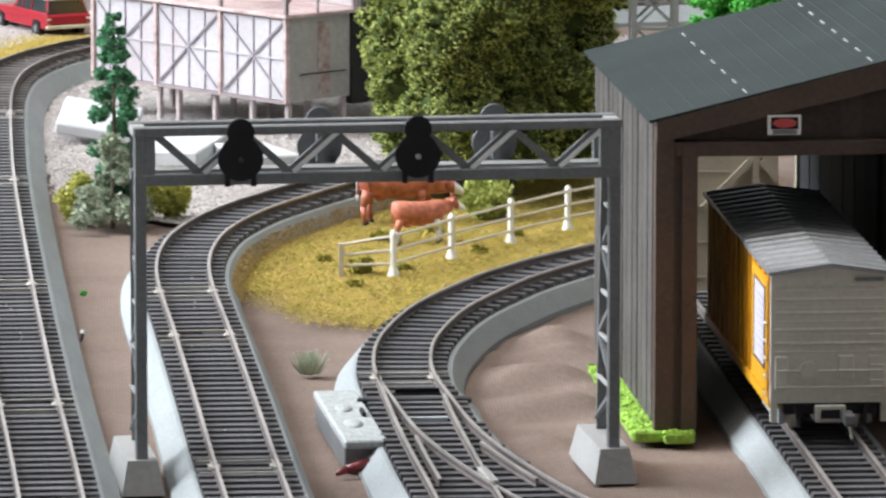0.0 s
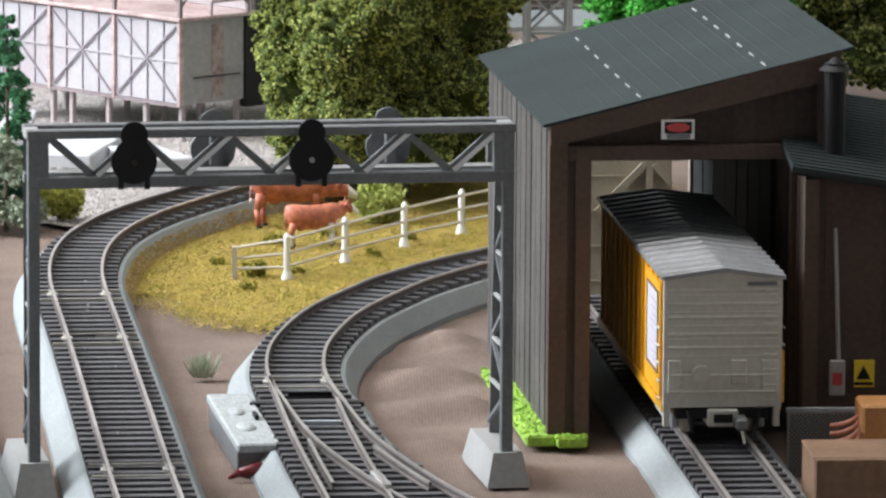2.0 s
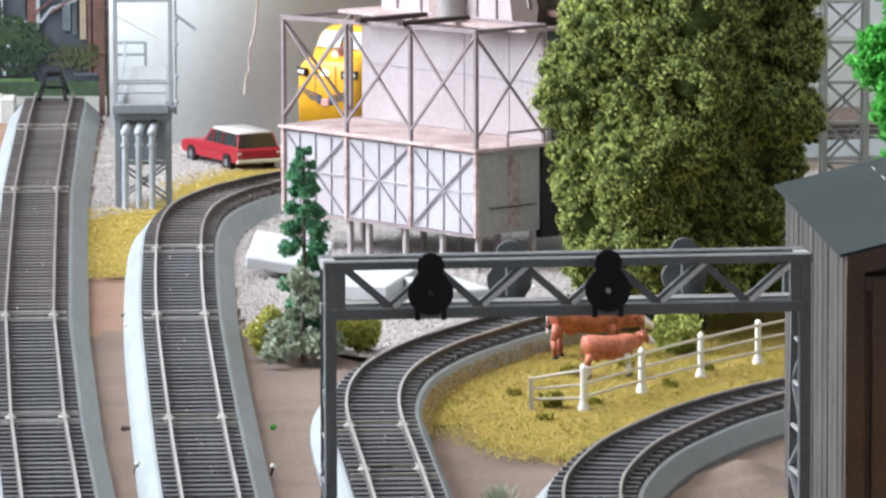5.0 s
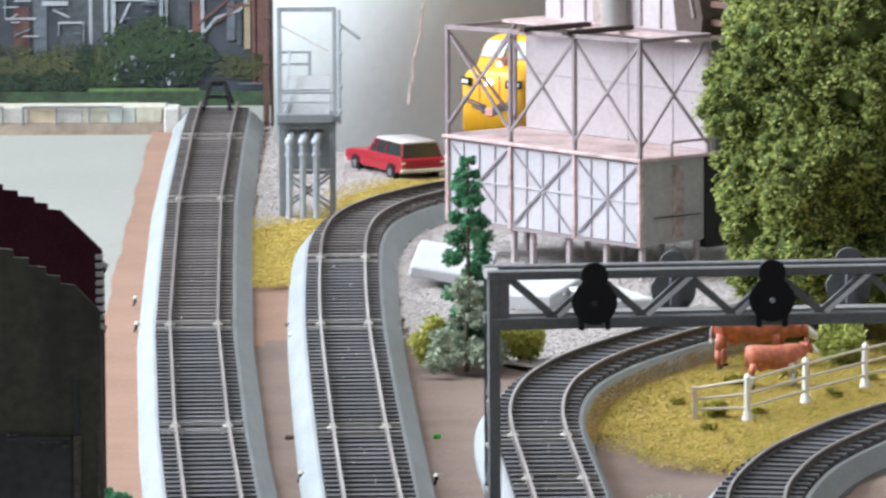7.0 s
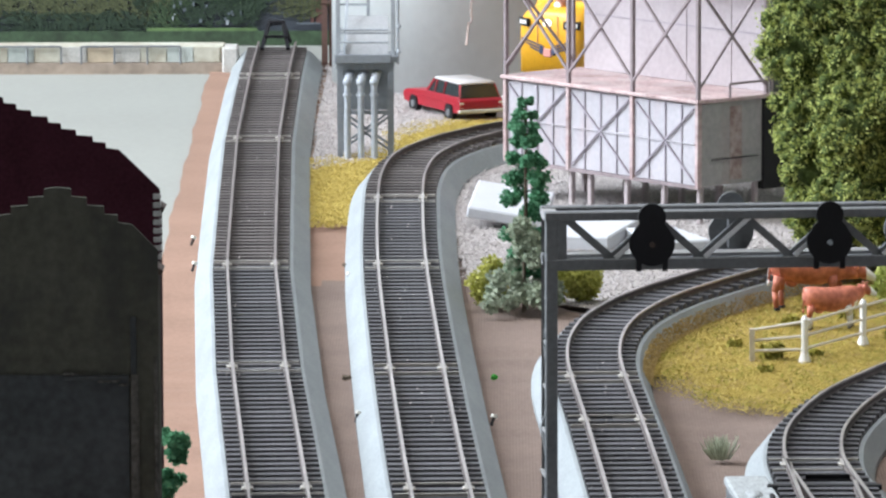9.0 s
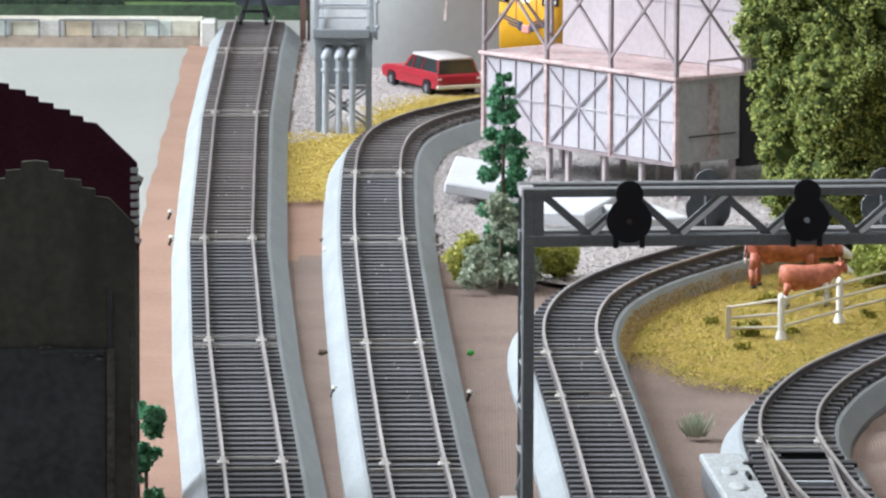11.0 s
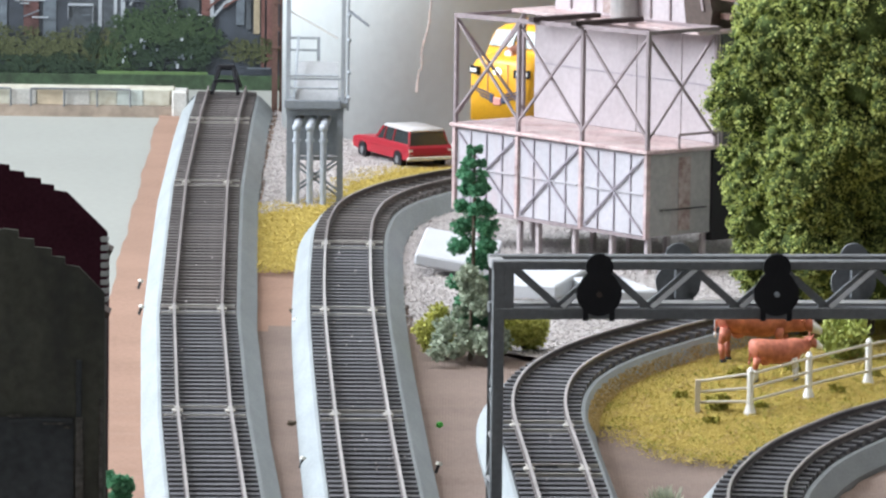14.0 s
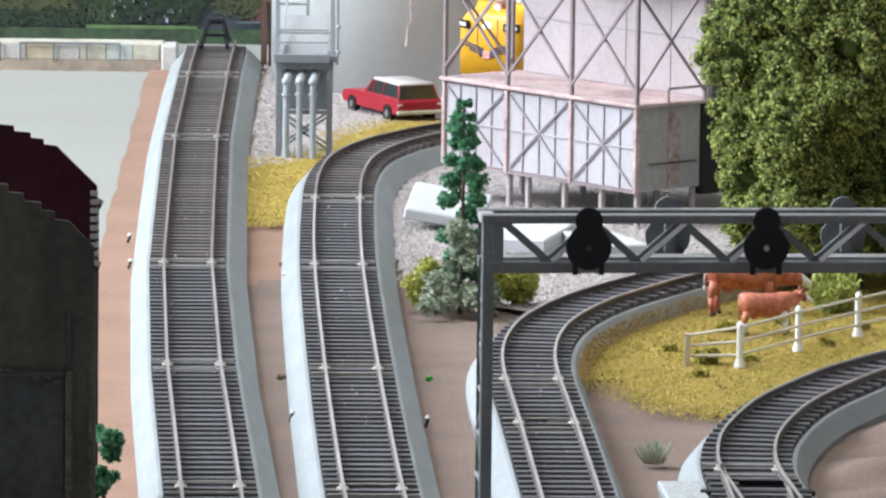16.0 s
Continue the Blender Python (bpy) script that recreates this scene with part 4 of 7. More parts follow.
    part("gap_shade_box", box(B(), L * 0.30, L - 0.004, D + 0.0006, D + 0.011, Z0 + 0.006, Z1 - 0.010), M_DARK, h)
    # upper braced frame along the front and round the end
    post = [L * k / n for k in range(n + 1)]
    frame_ = part("front_frame", beam(B(), (-0.0008, 0.0, roof_z(0)), (L + 0.0008, 0.0, roof_z(L)), 0.0016), M_MAUVE, h, "mauve braced steel frame")
    for k, x in enumerate(post):
        part("column", box(B(), x - 0.0008, x + 0.0008, -0.0008, 0.0008, Z1 + 0.0004, roof_z(x), 0.0002), M_MAUVE, frame_)
    for p, q in zip(post, post[1:]):
        part("cross_brace", beam(B(), (p, -0.0005, Z1 + 0.004), (q, -0.0005, roof_z(q) - 0.002), 0.0009), M_MAUVE, frame_)
        part("cross_brace", beam(B(), (p, 0.0005, roof_z(p) - 0.002), (q, 0.0005, Z1 + 0.004), 0.0009), M_MAUVE, frame_)
    part("top_beam", beam(B(), (-0.0008, D - 0.002, roof_z(0)), (L + 0.0008, D - 0.002, roof_z(L)), 0.0015), M_MAUVE, frame_)
    for x in (0.0, L):
        part("top_beam", beam(B(), (x, 0.001, roof_z(x) - 0.0001), (x, D - 0.0030, roof_z(x) - 0.0001), 0.0014), M_MAUVE, frame_)
    part("column", box(B(), L - 0.0008, L + 0.0008, D - 0.0030, D - 0.0016, Z1 + 0.0004, Z2, 0.0002), M_MAUVE, frame_)
    part("column", box(B(), -0.0008, 0.0008, D - 0.0030, D - 0.0016, Z1 + 0.0004, roof_z(0), 0.0002), M_MAUVE, frame_)
    part("cross_brace", beam(B(), (0.0, 0.001, Z1 + 0.004), (0.0, D - 0.003, roof_z(0) - 0.002), 0.0009), M_MAUVE, frame_)
    part("cross_brace", beam(B(), (0.0, D - 0.003, Z1 + 0.004), (0.0, 0.001, roof_z(0) - 0.002), 0.0009), M_MAUVE, frame_)
    part("cross_brace", beam(B(), (L, 0.0, Z1 + 0.004), (L, D - 0.003, Z2 - 0.002), 0.0009), M_MAUVE, frame_)
    part("cross_brace", beam(B(), (L, D - 0.003, Z1 + 0.004), (L, 0.0, Z2 - 0.002), 0.0009), M_MAUVE, frame_)
    # upper bin along the back
    up = part("upper_box", box(B(), L * 0.035, L - 0.001, D, D + 0.034, Z1 + 0.0006, Z2 - 0.0016), M_UPPER, h, "pinkish white upper bin")
    part("upper_seam", box(B(), L * 0.04, L - 0.002, D - 0.0003, D + 0.0002, Z1 + 0.022, Z1 + 0.0223), M_BATTEN, up)
    for u in (0.30, 0.57, 0.80):
        part("upper_seam", box(B(), L * u - 0.0003, L * u + 0.0003, D - 0.0003, D + 0.0002, Z1 + 0.001, Z2 - 0.003), M_UPPER, up)
    # end turned from the window, its shade put into the colour
    part("upper_end", box(B(), L - 0.001, L + 0.0002, D + 0.0005, D + 0.033, Z1 + 0.0006, Z2 - 0.0016), M_SHADEPANEL, up)
    part("top_deck", box(B(), L * 0.035, L + 0.0012, D - 0.012, D + 0.0345, Z2 - 0.0022, Z2 - 0.0010), M_RUST, h)
    # hand rail on the deck corner
    hr = part("hand_rail", rod(B(), (L + 0.001, 0.015, Z1), (L + 0.001, 0.015, Z1 + 0.0055), 0.0005, seg=6), M_MAUVE, h)
    part("rail_bar", rod(B(), (L + 0.001, 0.015, Z1 + 0.0055), (L + 0.001, D, Z1 + 0.0055), 0.0005, seg=6), M_MAUVE, hr)
    part("rail_bar", rod(B(), (L + 0.001, D, Z1), (L + 0.001, D, Z1 + 0.0055), 0.0005, seg=6), M_MAUVE, hr)
    # loose beams and head house on top
    for u in (0.43, 0.65):
        part("dark_beam", box(B(), L * u - 0.0015, L * u + 0.0015, -0.0035, D - 0.006, roof_z(L * u) + 0.0004, roof_z(L * u) + 0.0022), M_DARKBEAM, h, "dark rusty beam")
    Y = D + 0.002
    head = part("head_house", plate(B(), [(L * 0.12, Y, Z2 - 0.001), (L * 0.80, Y, Z2 - 0.001), (L * 0.80, Y, 0.150), (L * 0.20, Y, 0.150), (L * 0.20, Y, 0.101), (L * 0.12, Y, 0.094)], (0, 1, 0), 0.014), M_UPPER, h, "white head house on the deck")
    for u in (0.205, 0.33, 0.62, 0.72):
        part("batten", box(B(), L * u - 0.0004, L * u + 0.0004, Y - 0.0006, Y + 0.0002, Z2, 0.150), M_MAUVE, head)
    part("drum", rod(B(), (L * 0.515, Y - 0.003, Z2 - 0.001), (L * 0.505, Y - 0.003, 0.130), 0.0056, 0.0046, seg=24), M_GREYPANEL, h, "grey tapered drum with a rust streak")
    part("rust_streak", box(B(), L * 0.375, L * 0.425, Y - 0.0006, Y + 0.0002, Z2, 0.14), M_ENDRUST, head)
    ch = part("chute", plate(B(), [(L * 0.84, Y - 0.004, Z2 - 0.001), (L * 0.96, Y - 0.004, Z2 - 0.001), (L * 0.97, Y - 0.004, Z2 + 0.006), (L * 0.88, Y - 0.004, 0.125), (L * 0.78, Y - 0.004, 0.125)], (0, 1, 0), 0.012), M_DARKWALL, h, "dark inclined chute")
    part("rib", beam(B(), (L * 0.93, Y - 0.0044, Z2 + 0.006), (L * 0.86, Y - 0.0044, 0.120), 0.0010), M_MAUVE, ch)
    for z in (Z2 + 0.003, Z2 + 0.010):
        part("gantry_bar", box(B(), L * 0.97, L + 0.010, Y, Y + 0.003, z, z + 0.0022), M_BRICKRED, h)
    return h


M_DARKBEAM = material("dark_rusty_beam", (0.055, 0.042, 0.040), 0.8, vary=0.25, spec=0.2)
M_ENDRUST = material("rust_wash", (0.30, 0.19, 0.175), 0.85, fine=500, coarse=90, vary=0.3, tint=(0.33, 0.28, 0.26))
hopper_building()


# ---- storage tank ----
def storage_tank():
    t = thing("storage_tank", pose(-0.011, 2.932, -0.003), "large white cylindrical storage tank with rust streaks", "tank")
    bm = B()
    bmesh.ops.create_cone(bm, cap_ends=True, segments=72, radius1=0.0625, radius2=0.0625, depth=0.19, matrix=Matrix.Translation((0, 0, 0.095)))
    part("shell", smooth(bm), M_TANK, t)
    bm = B()
    bmesh.ops.create_cone(bm, cap_ends=True, segments=72, radius1=0.064, radius2=0.010, depth=0.012, matrix=Matrix.Translation((0, 0, 0.196)))
    part("roof", bm, M_TANK, t)
    rng = random.Random(4)
    for k in range(22):
        ang = radians(-84.5 - 0.42 * k + rng.uniform(-0.5, 0.5))
        z1 = 0.090 - 0.0031 * k
        w = rng.uniform(0.0003, 0.0005) * (2.4 if k < 6 else 1.0)
        bm = box(B(), -w, w, -0.00012, 0.00012, 0, 0.0038, 0.0001, m=Matrix.Translation((0.0626 * math.cos(ang), 0.0626 * math.sin(ang), z1)) @ Matrix.Rotation(ang + math.pi / 2, 4, "Z") @ Matrix.Rotation(radians(rng.uniform(4, 18)), 4, "Y"))
        part("rust_streak", bm, M_STAIN, t)
    return t


storage_tank()


# ---- plants ----
def crown_points(centres, radii, n, seed, shell=0.55):
    """Points over a heap of uneven lumps, thickest near their surfaces."""
    rng = np.random.default_rng(seed)
    c, r = np.array(centres), np.array(radii)
    k = rng.choice(len(c), n, p=r**2 / (r**2).sum())
    v = rng.normal(size=(n, 3))
    v /= np.linalg.norm(v, axis=1, keepdims=True)
    rad = r[k] * (shell + (1 - shell) * rng.random(n)) * (1 + 0.18 * np.sin(v[:, 0] * 7 + k) * np.cos(v[:, 2] * 6 + 2 * k))
    return c[k] + v * rad[:, None]


def lump_mesh(name, centres, radii, mat, parent):
    """Many small uneven balls as one mesh."""
    bm = B()
    bmesh.ops.create_icosphere(bm, subdivisions=1, radius=1.0)
    base = np.array([v.co[:] for v in bm.verts])
    tri = np.array([[v.index for v in f.verts] for f in bm.faces])
    bm.free()
    rng = np.random.default_rng(len(radii))
    n = len(radii)
    v = base[None] * (0.8 + 0.4 * rng.random((n, len(base), 1))) * np.asarray(radii).reshape(-1, 1, 1) + np.asarray(centres)[:, None]
    f = tri[None] + len(base) * np.arange(n)[:, None, None]
    me = bpy.data.meshes.new(name)
    me.from_pydata(v.reshape(-1, 3).tolist(), [], f.reshape(-1, 3).tolist())
    me.polygons.foreach_set("use_smooth", [True] * len(me.polygons))
    me.materials.append(mat)
    ob = new(name, me)
    ob.parent = parent
    ob["kind"] = "stuff"
    return ob


def big_tree(x, y, height, width, leaf, label, seed, n=300000, low=0.03, lobes=60, size=0.0009, core=None, more=(), lee=False):
    """Spongy foliage: large lobes, each covered with knobs, each knob with a coat of small leaves."""
    core = core or M_CORE
    t = thing("tree", pose(x, y, -0.001), label, "tree")
    rng = np.random.default_rng(seed)
    bm = B()
    rod(bm, (0, 0, 0), (0.002, 0.001, height * 0.45), 0.0055, 0.0036, 12)
    rod(bm, (0.002, 0.001, height * 0.44), (-0.001, 0, height * 0.85), 0.0036, 0.0012, 10)
    for k in range(9):
        a, z = k * 2.4, height * (0.25 + 0.065 * k)
        rod(bm, (0.001, 0, z), (math.cos(a) * width * 0.22, math.sin(a) * width * 0.22, z + height * 0.08), 0.0019, 0.0006, 8)
    part("trunk", bm, M_TRUNK, t)
    cs, rs = [], []
    for k in range(lobes):
        u = (k + 0.3 + 0.4 * rng.random()) / lobes
        z = low + (height - low) * u
        wide = width * 0.5 * (0.74 + 0.28 * math.sin(math.pi * min(1, u * 1.2))) * (1 - 0.6 * max(0, u - 0.62) / 0.38)
        a, q = k * 2.399 + rng.uniform(-0.5, 0.5), rng.uniform(0.50, 0.84)
        cy = math.sin(a) * wide * q
        cs.append((math.cos(a) * wide * q, abs(cy) + 0.006 if lee and math.cos(a) > 0.1 else cy, z))
        rs.append(width * rng.uniform(0.11, 0.18))
    # the middle of the crown
    for k in range(7):
        cs.append((0, 0, low + (height - low) * (0.1 + 0.12 * k)))
        rs.append(width * 0.22)
    for q in more:
        cs.append(q[:3])
        rs.append(q[3])
    lobes = len(cs)
    per = 150
    v = rng.normal(size=(lobes * per, 3))
    v /= np.linalg.norm(v, axis=1, keepdims=True)
    big, rad = np.repeat(np.array(cs), per, 0), np.repeat(np.array(rs), per)
    knob = big + v * (rad * rng.uniform(0.78, 1.10, len(rad)))[:, None]
    size_k = rad * rng.uniform(0.08, 0.20, len(rad))
    # knobs that lie deep inside another lobe are never seen
    deep = np.zeros(len(knob), bool)
    for q, r in zip(cs, rs):
        deep |= np.linalg.norm(knob - np.array(q), axis=1) < 0.72 * r
    knob, size_k = knob[~deep], size_k[~deep]
    # cores and knobs in the darker colour deepen the shade between leaves
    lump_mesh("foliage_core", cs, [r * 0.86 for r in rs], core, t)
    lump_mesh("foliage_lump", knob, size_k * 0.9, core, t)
    pick = rng.choice(len(knob), n, p=size_k**2 / (size_k**2).sum())
    w = rng.normal(size=(n, 3))
    w /= np.linalg.norm(w, axis=1, keepdims=True)
    pts = knob[pick] + w * (size_k[pick] * rng.uniform(0.75, 1.55, n))[:, None]
    pts = pts[pts[:, 2] > low * 0.4]
    scatter_mesh("crown", pts, size * (0.6 + 0.8 * rng.random(len(pts))), leaf, t, quads=True, seed=seed + 2)
    return t


big_tree(0.1425, 2.318, 0.175, 0.095, L_TREE, "tall olive green model tree with dense spongy foliage", 11, n=400000, low=0.018, size=0.0006, lee=True, more=((-0.004, -0.040, 0.074, 0.0130), (-0.002, -0.044, 0.094, 0.0140), (0.000, -0.044, 0.114, 0.0140), (0.002, -0.042, 0.134, 0.0140), (0.000, -0.036, 0.152, 0.0130), (-0.014, -0.036, 0.104, 0.0140), (-0.014, -0.036, 0.134, 0.0140), (-0.035, -0.008, 0.060, 0.0135), (-0.033, -0.014, 0.044, 0.0130), (-0.031, -0.006, 0.028, 0.0120), (-0.031, -0.006, 0.106, 0.0130), (-0.020, -0.030, 0.034, 0.0150), (-0.020, -0.032, 0.062, 0.0160), (-0.016, -0.032, 0.090, 0.0150), (-0.018, -0.028, 0.118, 0.0150), (0.006, -0.026, 0.024, 0.0120), (0.026, -0.014, 0.040, 0.0110), (0.030, -0.010, 0.078, 0.0110)))


def shrub(name, x, y, r, h, leaf, label, seed, n=2500, size=0.0011, cone=False):
    t = thing(name, pose(x, y, -0.001), label, "bush")
    rng = np.random.default_rng(seed)
    part("stem", rod(B(), (0, 0, 0), (0, 0, h * 0.5), 0.0008, 0.0005, 8), M_TRUNK, t)
    cs = [((rng.random() - 0.5) * r * 1.3, (rng.random() - 0.5) * r * 1.3, h * (0.25 + 0.5 * rng.random())) for _ in range(14)]
    if cone:
        cs = [(a * (1.5 - 1.5 * c / h), b * (1.5 - 1.5 * c / h), c) for a, b, c in [(rng.uniform(-r, r) * 0.65, rng.uniform(-r, r) * 0.65, h * (0.1 + 0.8 * rng.random() ** 1.4)) for _ in range(46)]]
    pts = crown_points(cs, [r * ((0.16 + 0.14 * rng.random()) if cone else (0.3 + 0.25 * rng.random())) for _ in cs], n, seed, 0.4)
    pts = pts[pts[:, 2] > 0.0005]
    scatter_mesh("foliage", pts, size * (0.6 + 0.8 * rng.random(len(pts))), leaf, t, quads=True, seed=seed)
    return t


def conifer(x, y, h, label, seed):
    t = thing("conifer", pose(x, y, 0.0), label, "tree")
    rng = np.random.default_rng(seed)
    part("trunk", rod(B(), (0, 0, -0.001), (0, 0, h), 0.0009, 0.0004, 8), M_TRUNK, t)
    levels = ((0.98, 0.0024), (0.92, 0.0042), (0.86, 0.0058), (0.80, 0.0068), (0.70, 0.0070), (0.62, 0.0084), (0.53, 0.0088), (0.44, 0.0080), (0.35, 0.0086), (0.26, 0.0074), (0.18, 0.0070))
    for u, r in levels:
        r *= 0.93
        cs = []
        for k in range(7):
            a = rng.random() * math.tau
            cs.append((math.cos(a) * r * 0.75, math.sin(a) * r * 0.75, h * u + (rng.random() - 0.6) * 0.0022))
        pts = crown_points(cs, [r * 0.44] * 7, 1700, seed + int(u * 100), 0.3)
        pts[:, 2] = h * u + (pts[:, 2] - h * u) * 0.85
        scatter_mesh("bough", pts, 0.0009 * (0.6 + 0.8 * rng.random(len(pts))), L_PINE, t, flat=0.8, quads=True, seed=seed + int(u * 77))
    return t


conifer(0.0085, 2.262, 0.0708, "small dark green model conifer with separate tiers of boughs", 5)
shrub("bush", 0.0078, 2.253, 0.0135, 0.036, L_LICHEN, "grey green lichen clump round the foot of the conifer", 21, 9000, 0.0010, True)
shrub("bush", -0.0045, 2.266, 0.0088, 0.0190, L_BUSH, "yellow green bush beside the conifer", 22, 5000, 0.0008)
shrub("bush", 0.0260, 2.270, 0.0092, 0.0150, L_BUSH, "yellow green bush beside the conifer", 23, 5000, 0.0008)
shrub("bush", 0.0865, 2.146, 0.0042, 0.0070, L_TURFG, "dark green bush at the end of the fence", 24, 900, 0.0008)
shrub("bush", 0.1480, 2.345, 0.0260, 0.050, L_TREE, "olive undergrowth behind the big tree trunk", 25, 24000, 0.0009)
shrub("bush", 0.1330, 2.262, 0.0095, 0.0170, L_TREE, "olive bush under the big tree", 26, 2600)
for k, (x, y) in enumerate(((0.0840, 2.118), (0.1010, 2.150), (0.1150, 2.232), (0.1280, 2.185), (0.0760, 2.170), (0.1420, 2.222), (0.0980, 2.300))):
    shrub("grass_tuft", x, y, 0.0026 + 0.0004 * (k % 3), 0.0036, L_TURFG, "low olive tuft in the pasture", 90 + k, 420, 0.0007)
shrub("bush", 0.0970, 2.215, 0.0040, 0.0045, L_TURFG, "low green tuft in the pasture", 27, 500, 0.0008)
shrub("bush", -0.0880, 1.772, 0.0050, 0.052, L_PINE, "dark green bush beside the olive house", 28, 2600)


def weed(x, y):
    t = thing("grass_tuft", pose(x, y, -0.001), "pale green grass tuft on the matting", "grass")
    rng = np.random.default_rng(3)
    for k in range(150):
        a, lean = rng.random() * math.tau, rng.random()
        q = Vector((math.cos(a) * 0.0062 * lean, math.sin(a) * 0.0062 * lean, 0.0030 + 0.004 * rng.random()))
        part("blade", rod(B(), (q.x * 0.45, q.y * 0.45, 0), q, 0.00024, 0.0001, 4), M_WEED, t)
    return t


M_WEED = material("pale_green_grass", (0.42, 0.45, 0.33), 0.9, vary=0.3, each=0.4)
weed(0.0645, 1.962)


# ---- ground cover ----
def cover(name, poly, n, mat, label, cat, seed, size, z=0.0001, lift=0.0008, flat=0.6, base=None, patchy=False, fade=0.006):
    xy = scatter_in(poly, n, seed, fade)
    rng = np.random.default_rng(seed)
    pts = np.c_[xy, z + lift * (rng.random(len(xy)) - 0.3)]
    if patchy:
        keep = np.array([noise.noise((x * 120, y * 60, seed)) for x, y in xy]) > 0.08
        pts, xy = pts[keep], xy[keep]
    if base:
        # the bed under the crumbs: small ragged scraps that thin out towards open soil
        p, cell = np.array(poly), 0.0016
        grid = np.stack(np.meshgrid(np.arange(p[:, 0].min(), p[:, 0].max(), cell), np.arange(p[:, 1].min(), p[:, 1].max(), cell)), -1).reshape(-1, 2)
        grid = grid[inside(poly, *grid.T)]
        gap = edge_gap(poly, grid)
        open_side = ((grid[:, 1] < 2.115) & (grid[:, 0] < 0.103)) | ((grid[:, 1] < 2.485) & (grid[:, 0] < -0.04))
        rag = np.array([noise.noise((x * 90, y * 45, 3.3)) for x, y in grid])
        grid = grid[gap > np.where(open_side, 0.012 + 0.012 * rag, 0.0005)]
        h, n = cell * 0.55, len(grid)
        quad = np.concatenate([grid + np.array(o) * h for o in ((-1, -1), (1, -1), (1, 1), (-1, 1))], 1).reshape(-1, 2)
        me = bpy.data.meshes.new(name + "_bed")
        me.from_pydata(np.c_[quad, -0.0003 + 0.0001 * rng.random(4 * n)].tolist(), [], np.arange(4 * n).reshape(-1, 4).tolist())
        me.materials.append(base)
        tagged(new(name + "_bed", me), label, cat, kind="stuff")
    ob = scatter_mesh(name, pts, size * (0.6 + 0.9 * rng.random(len(xy))), mat, None, flat, seed=seed)
    return tagged(ob, label, cat, kind="stuff")


FIELD = [(0.0470, 2.125), (0.0505, 2.095), (0.060, 2.068), (0.069, 2.048), (0.078, 2.040), (0.087, 2.036), (0.100, 2.040), (0.116, 2.070), (0.132, 2.105), (0.150, 2.135), (0.180, 2.175), (0.23, 2.22), (0.24, 2.40), (0.19, 2.398), (0.146, 2.358), (0.112, 2.320), (0.084, 2.276), (0.058, 2.228), (0.047, 2.180)]
cover("turf", FIELD, 300000, L_TURF, "mustard yellow scenic turf of the pasture", "grass", 31, 0.00034, lift=0.0004, flat=0.5, fade=0.020, base=M_TURFBASE)
cover("turf", [(x * 0.98 + 0.002, y) for x, y in FIELD], 60000, L_TURFG, "green flecks in the pasture turf", "grass", 32, 0.00042, lift=0.0006, patchy=True)
cover("turf", FIELD, 50000, L_TURFB, "brown flecks in the pasture turf", "grass", 36, 0.0004, lift=0.0006, patchy=True)
cover("turf", FIELD, 2000, L_TURF, "lumps of mustard yellow turf in the pasture", "grass", 37, 0.0006, lift=0.0012, flat=0.7)
cover("turf", FIELD, 4500, L_TURFG, "olive lumps of turf in the pasture", "grass", 38, 0.0006, lift=0.0012, flat=0.7, patchy=True)
VERGE = [(-0.0715, 2.458), (-0.0515, 2.462), (-0.0500, 2.52), (-0.0480, 2.585), (-0.042, 2.630), (-0.020, 2.682), (0.012, 2.728), (0.012, 2.775), (0.000, 2.788), (-0.015, 2.799), (-0.031, 2.781), (-0.0446, 2.738), (-0.050, 2.680), (-0.0755, 2.654)]
cover("turf", VERGE, 90000, L_TURF, "mustard yellow scenic turf between the tracks", "grass", 33, 0.0005, lift=0.0006, flat=0.5, fade=0.016, base=M_TURFBASE)
GRAVEL = [(-0.0175, 2.47), (-0.0145, 2.37), (-0.0095, 2.305), (0.004, 2.283), (0.025, 2.262), (0.043, 2.243), (0.062, 2.287), (0.110, 2.365), (0.160, 2.420), (0.26, 2.49), (0.26, 2.77), (0.14, 2.775), (0.06, 2.712), (0.022, 2.68), (0.000, 2.645), (-0.012, 2.60), (-0.017, 2.54)]
cover("gravel", GRAVEL, 150000, L_STONE, "pale crushed gravel under the hopper building", "gravel", 34, 0.0005, flat=0.5, base=M_STONEBASE)
YARD = [(-0.074, 2.625), (-0.046, 2.66), (-0.042, 2.72), (-0.02, 2.775), (0.03, 2.80), (0.06, 2.86), (0.05, 3.0), (-0.076, 3.0), (-0.077, 2.8)]
cover("gravel", YARD, 70000, L_STONE, "pale gravel of the tank yard", "gravel", 35, 0.0005, flat=0.5, base=M_STONEBASE)


def creep(ctrl, y0, y1, n, seed):
    """Turf and dust that has climbed the inner shoulder of a roadbed."""
    rng = np.random.default_rng(seed)
    line = [(p, t) for p, t in zip(path_points(ctrl, 0.002), tangents(path_points(ctrl, 0.002))) if y0 < p.y < y1]
    pts = []
    for _ in range(n):
        p, t = line[rng.integers(len(line))]
        u = 0.0186 - 0.0030 * rng.random() ** 1.8
        z = 0.0060 * max(0.0, (0.0180 - u) / 0.0034)
        pts.append((p.x + t.y * u, p.y - t.x * u + rng.uniform(-0.001, 0.001), z + 0.0002))
    tagged(scatter_mesh("turf", np.array(pts), rng.uniform(0.0003, 0.0006, n), L_TURFB, None, seed=seed), "brown turf crumbs on the roadbed shoulder", "grass", kind="stuff")


creep(T3, 2.09, 2.36, 7000, 84)


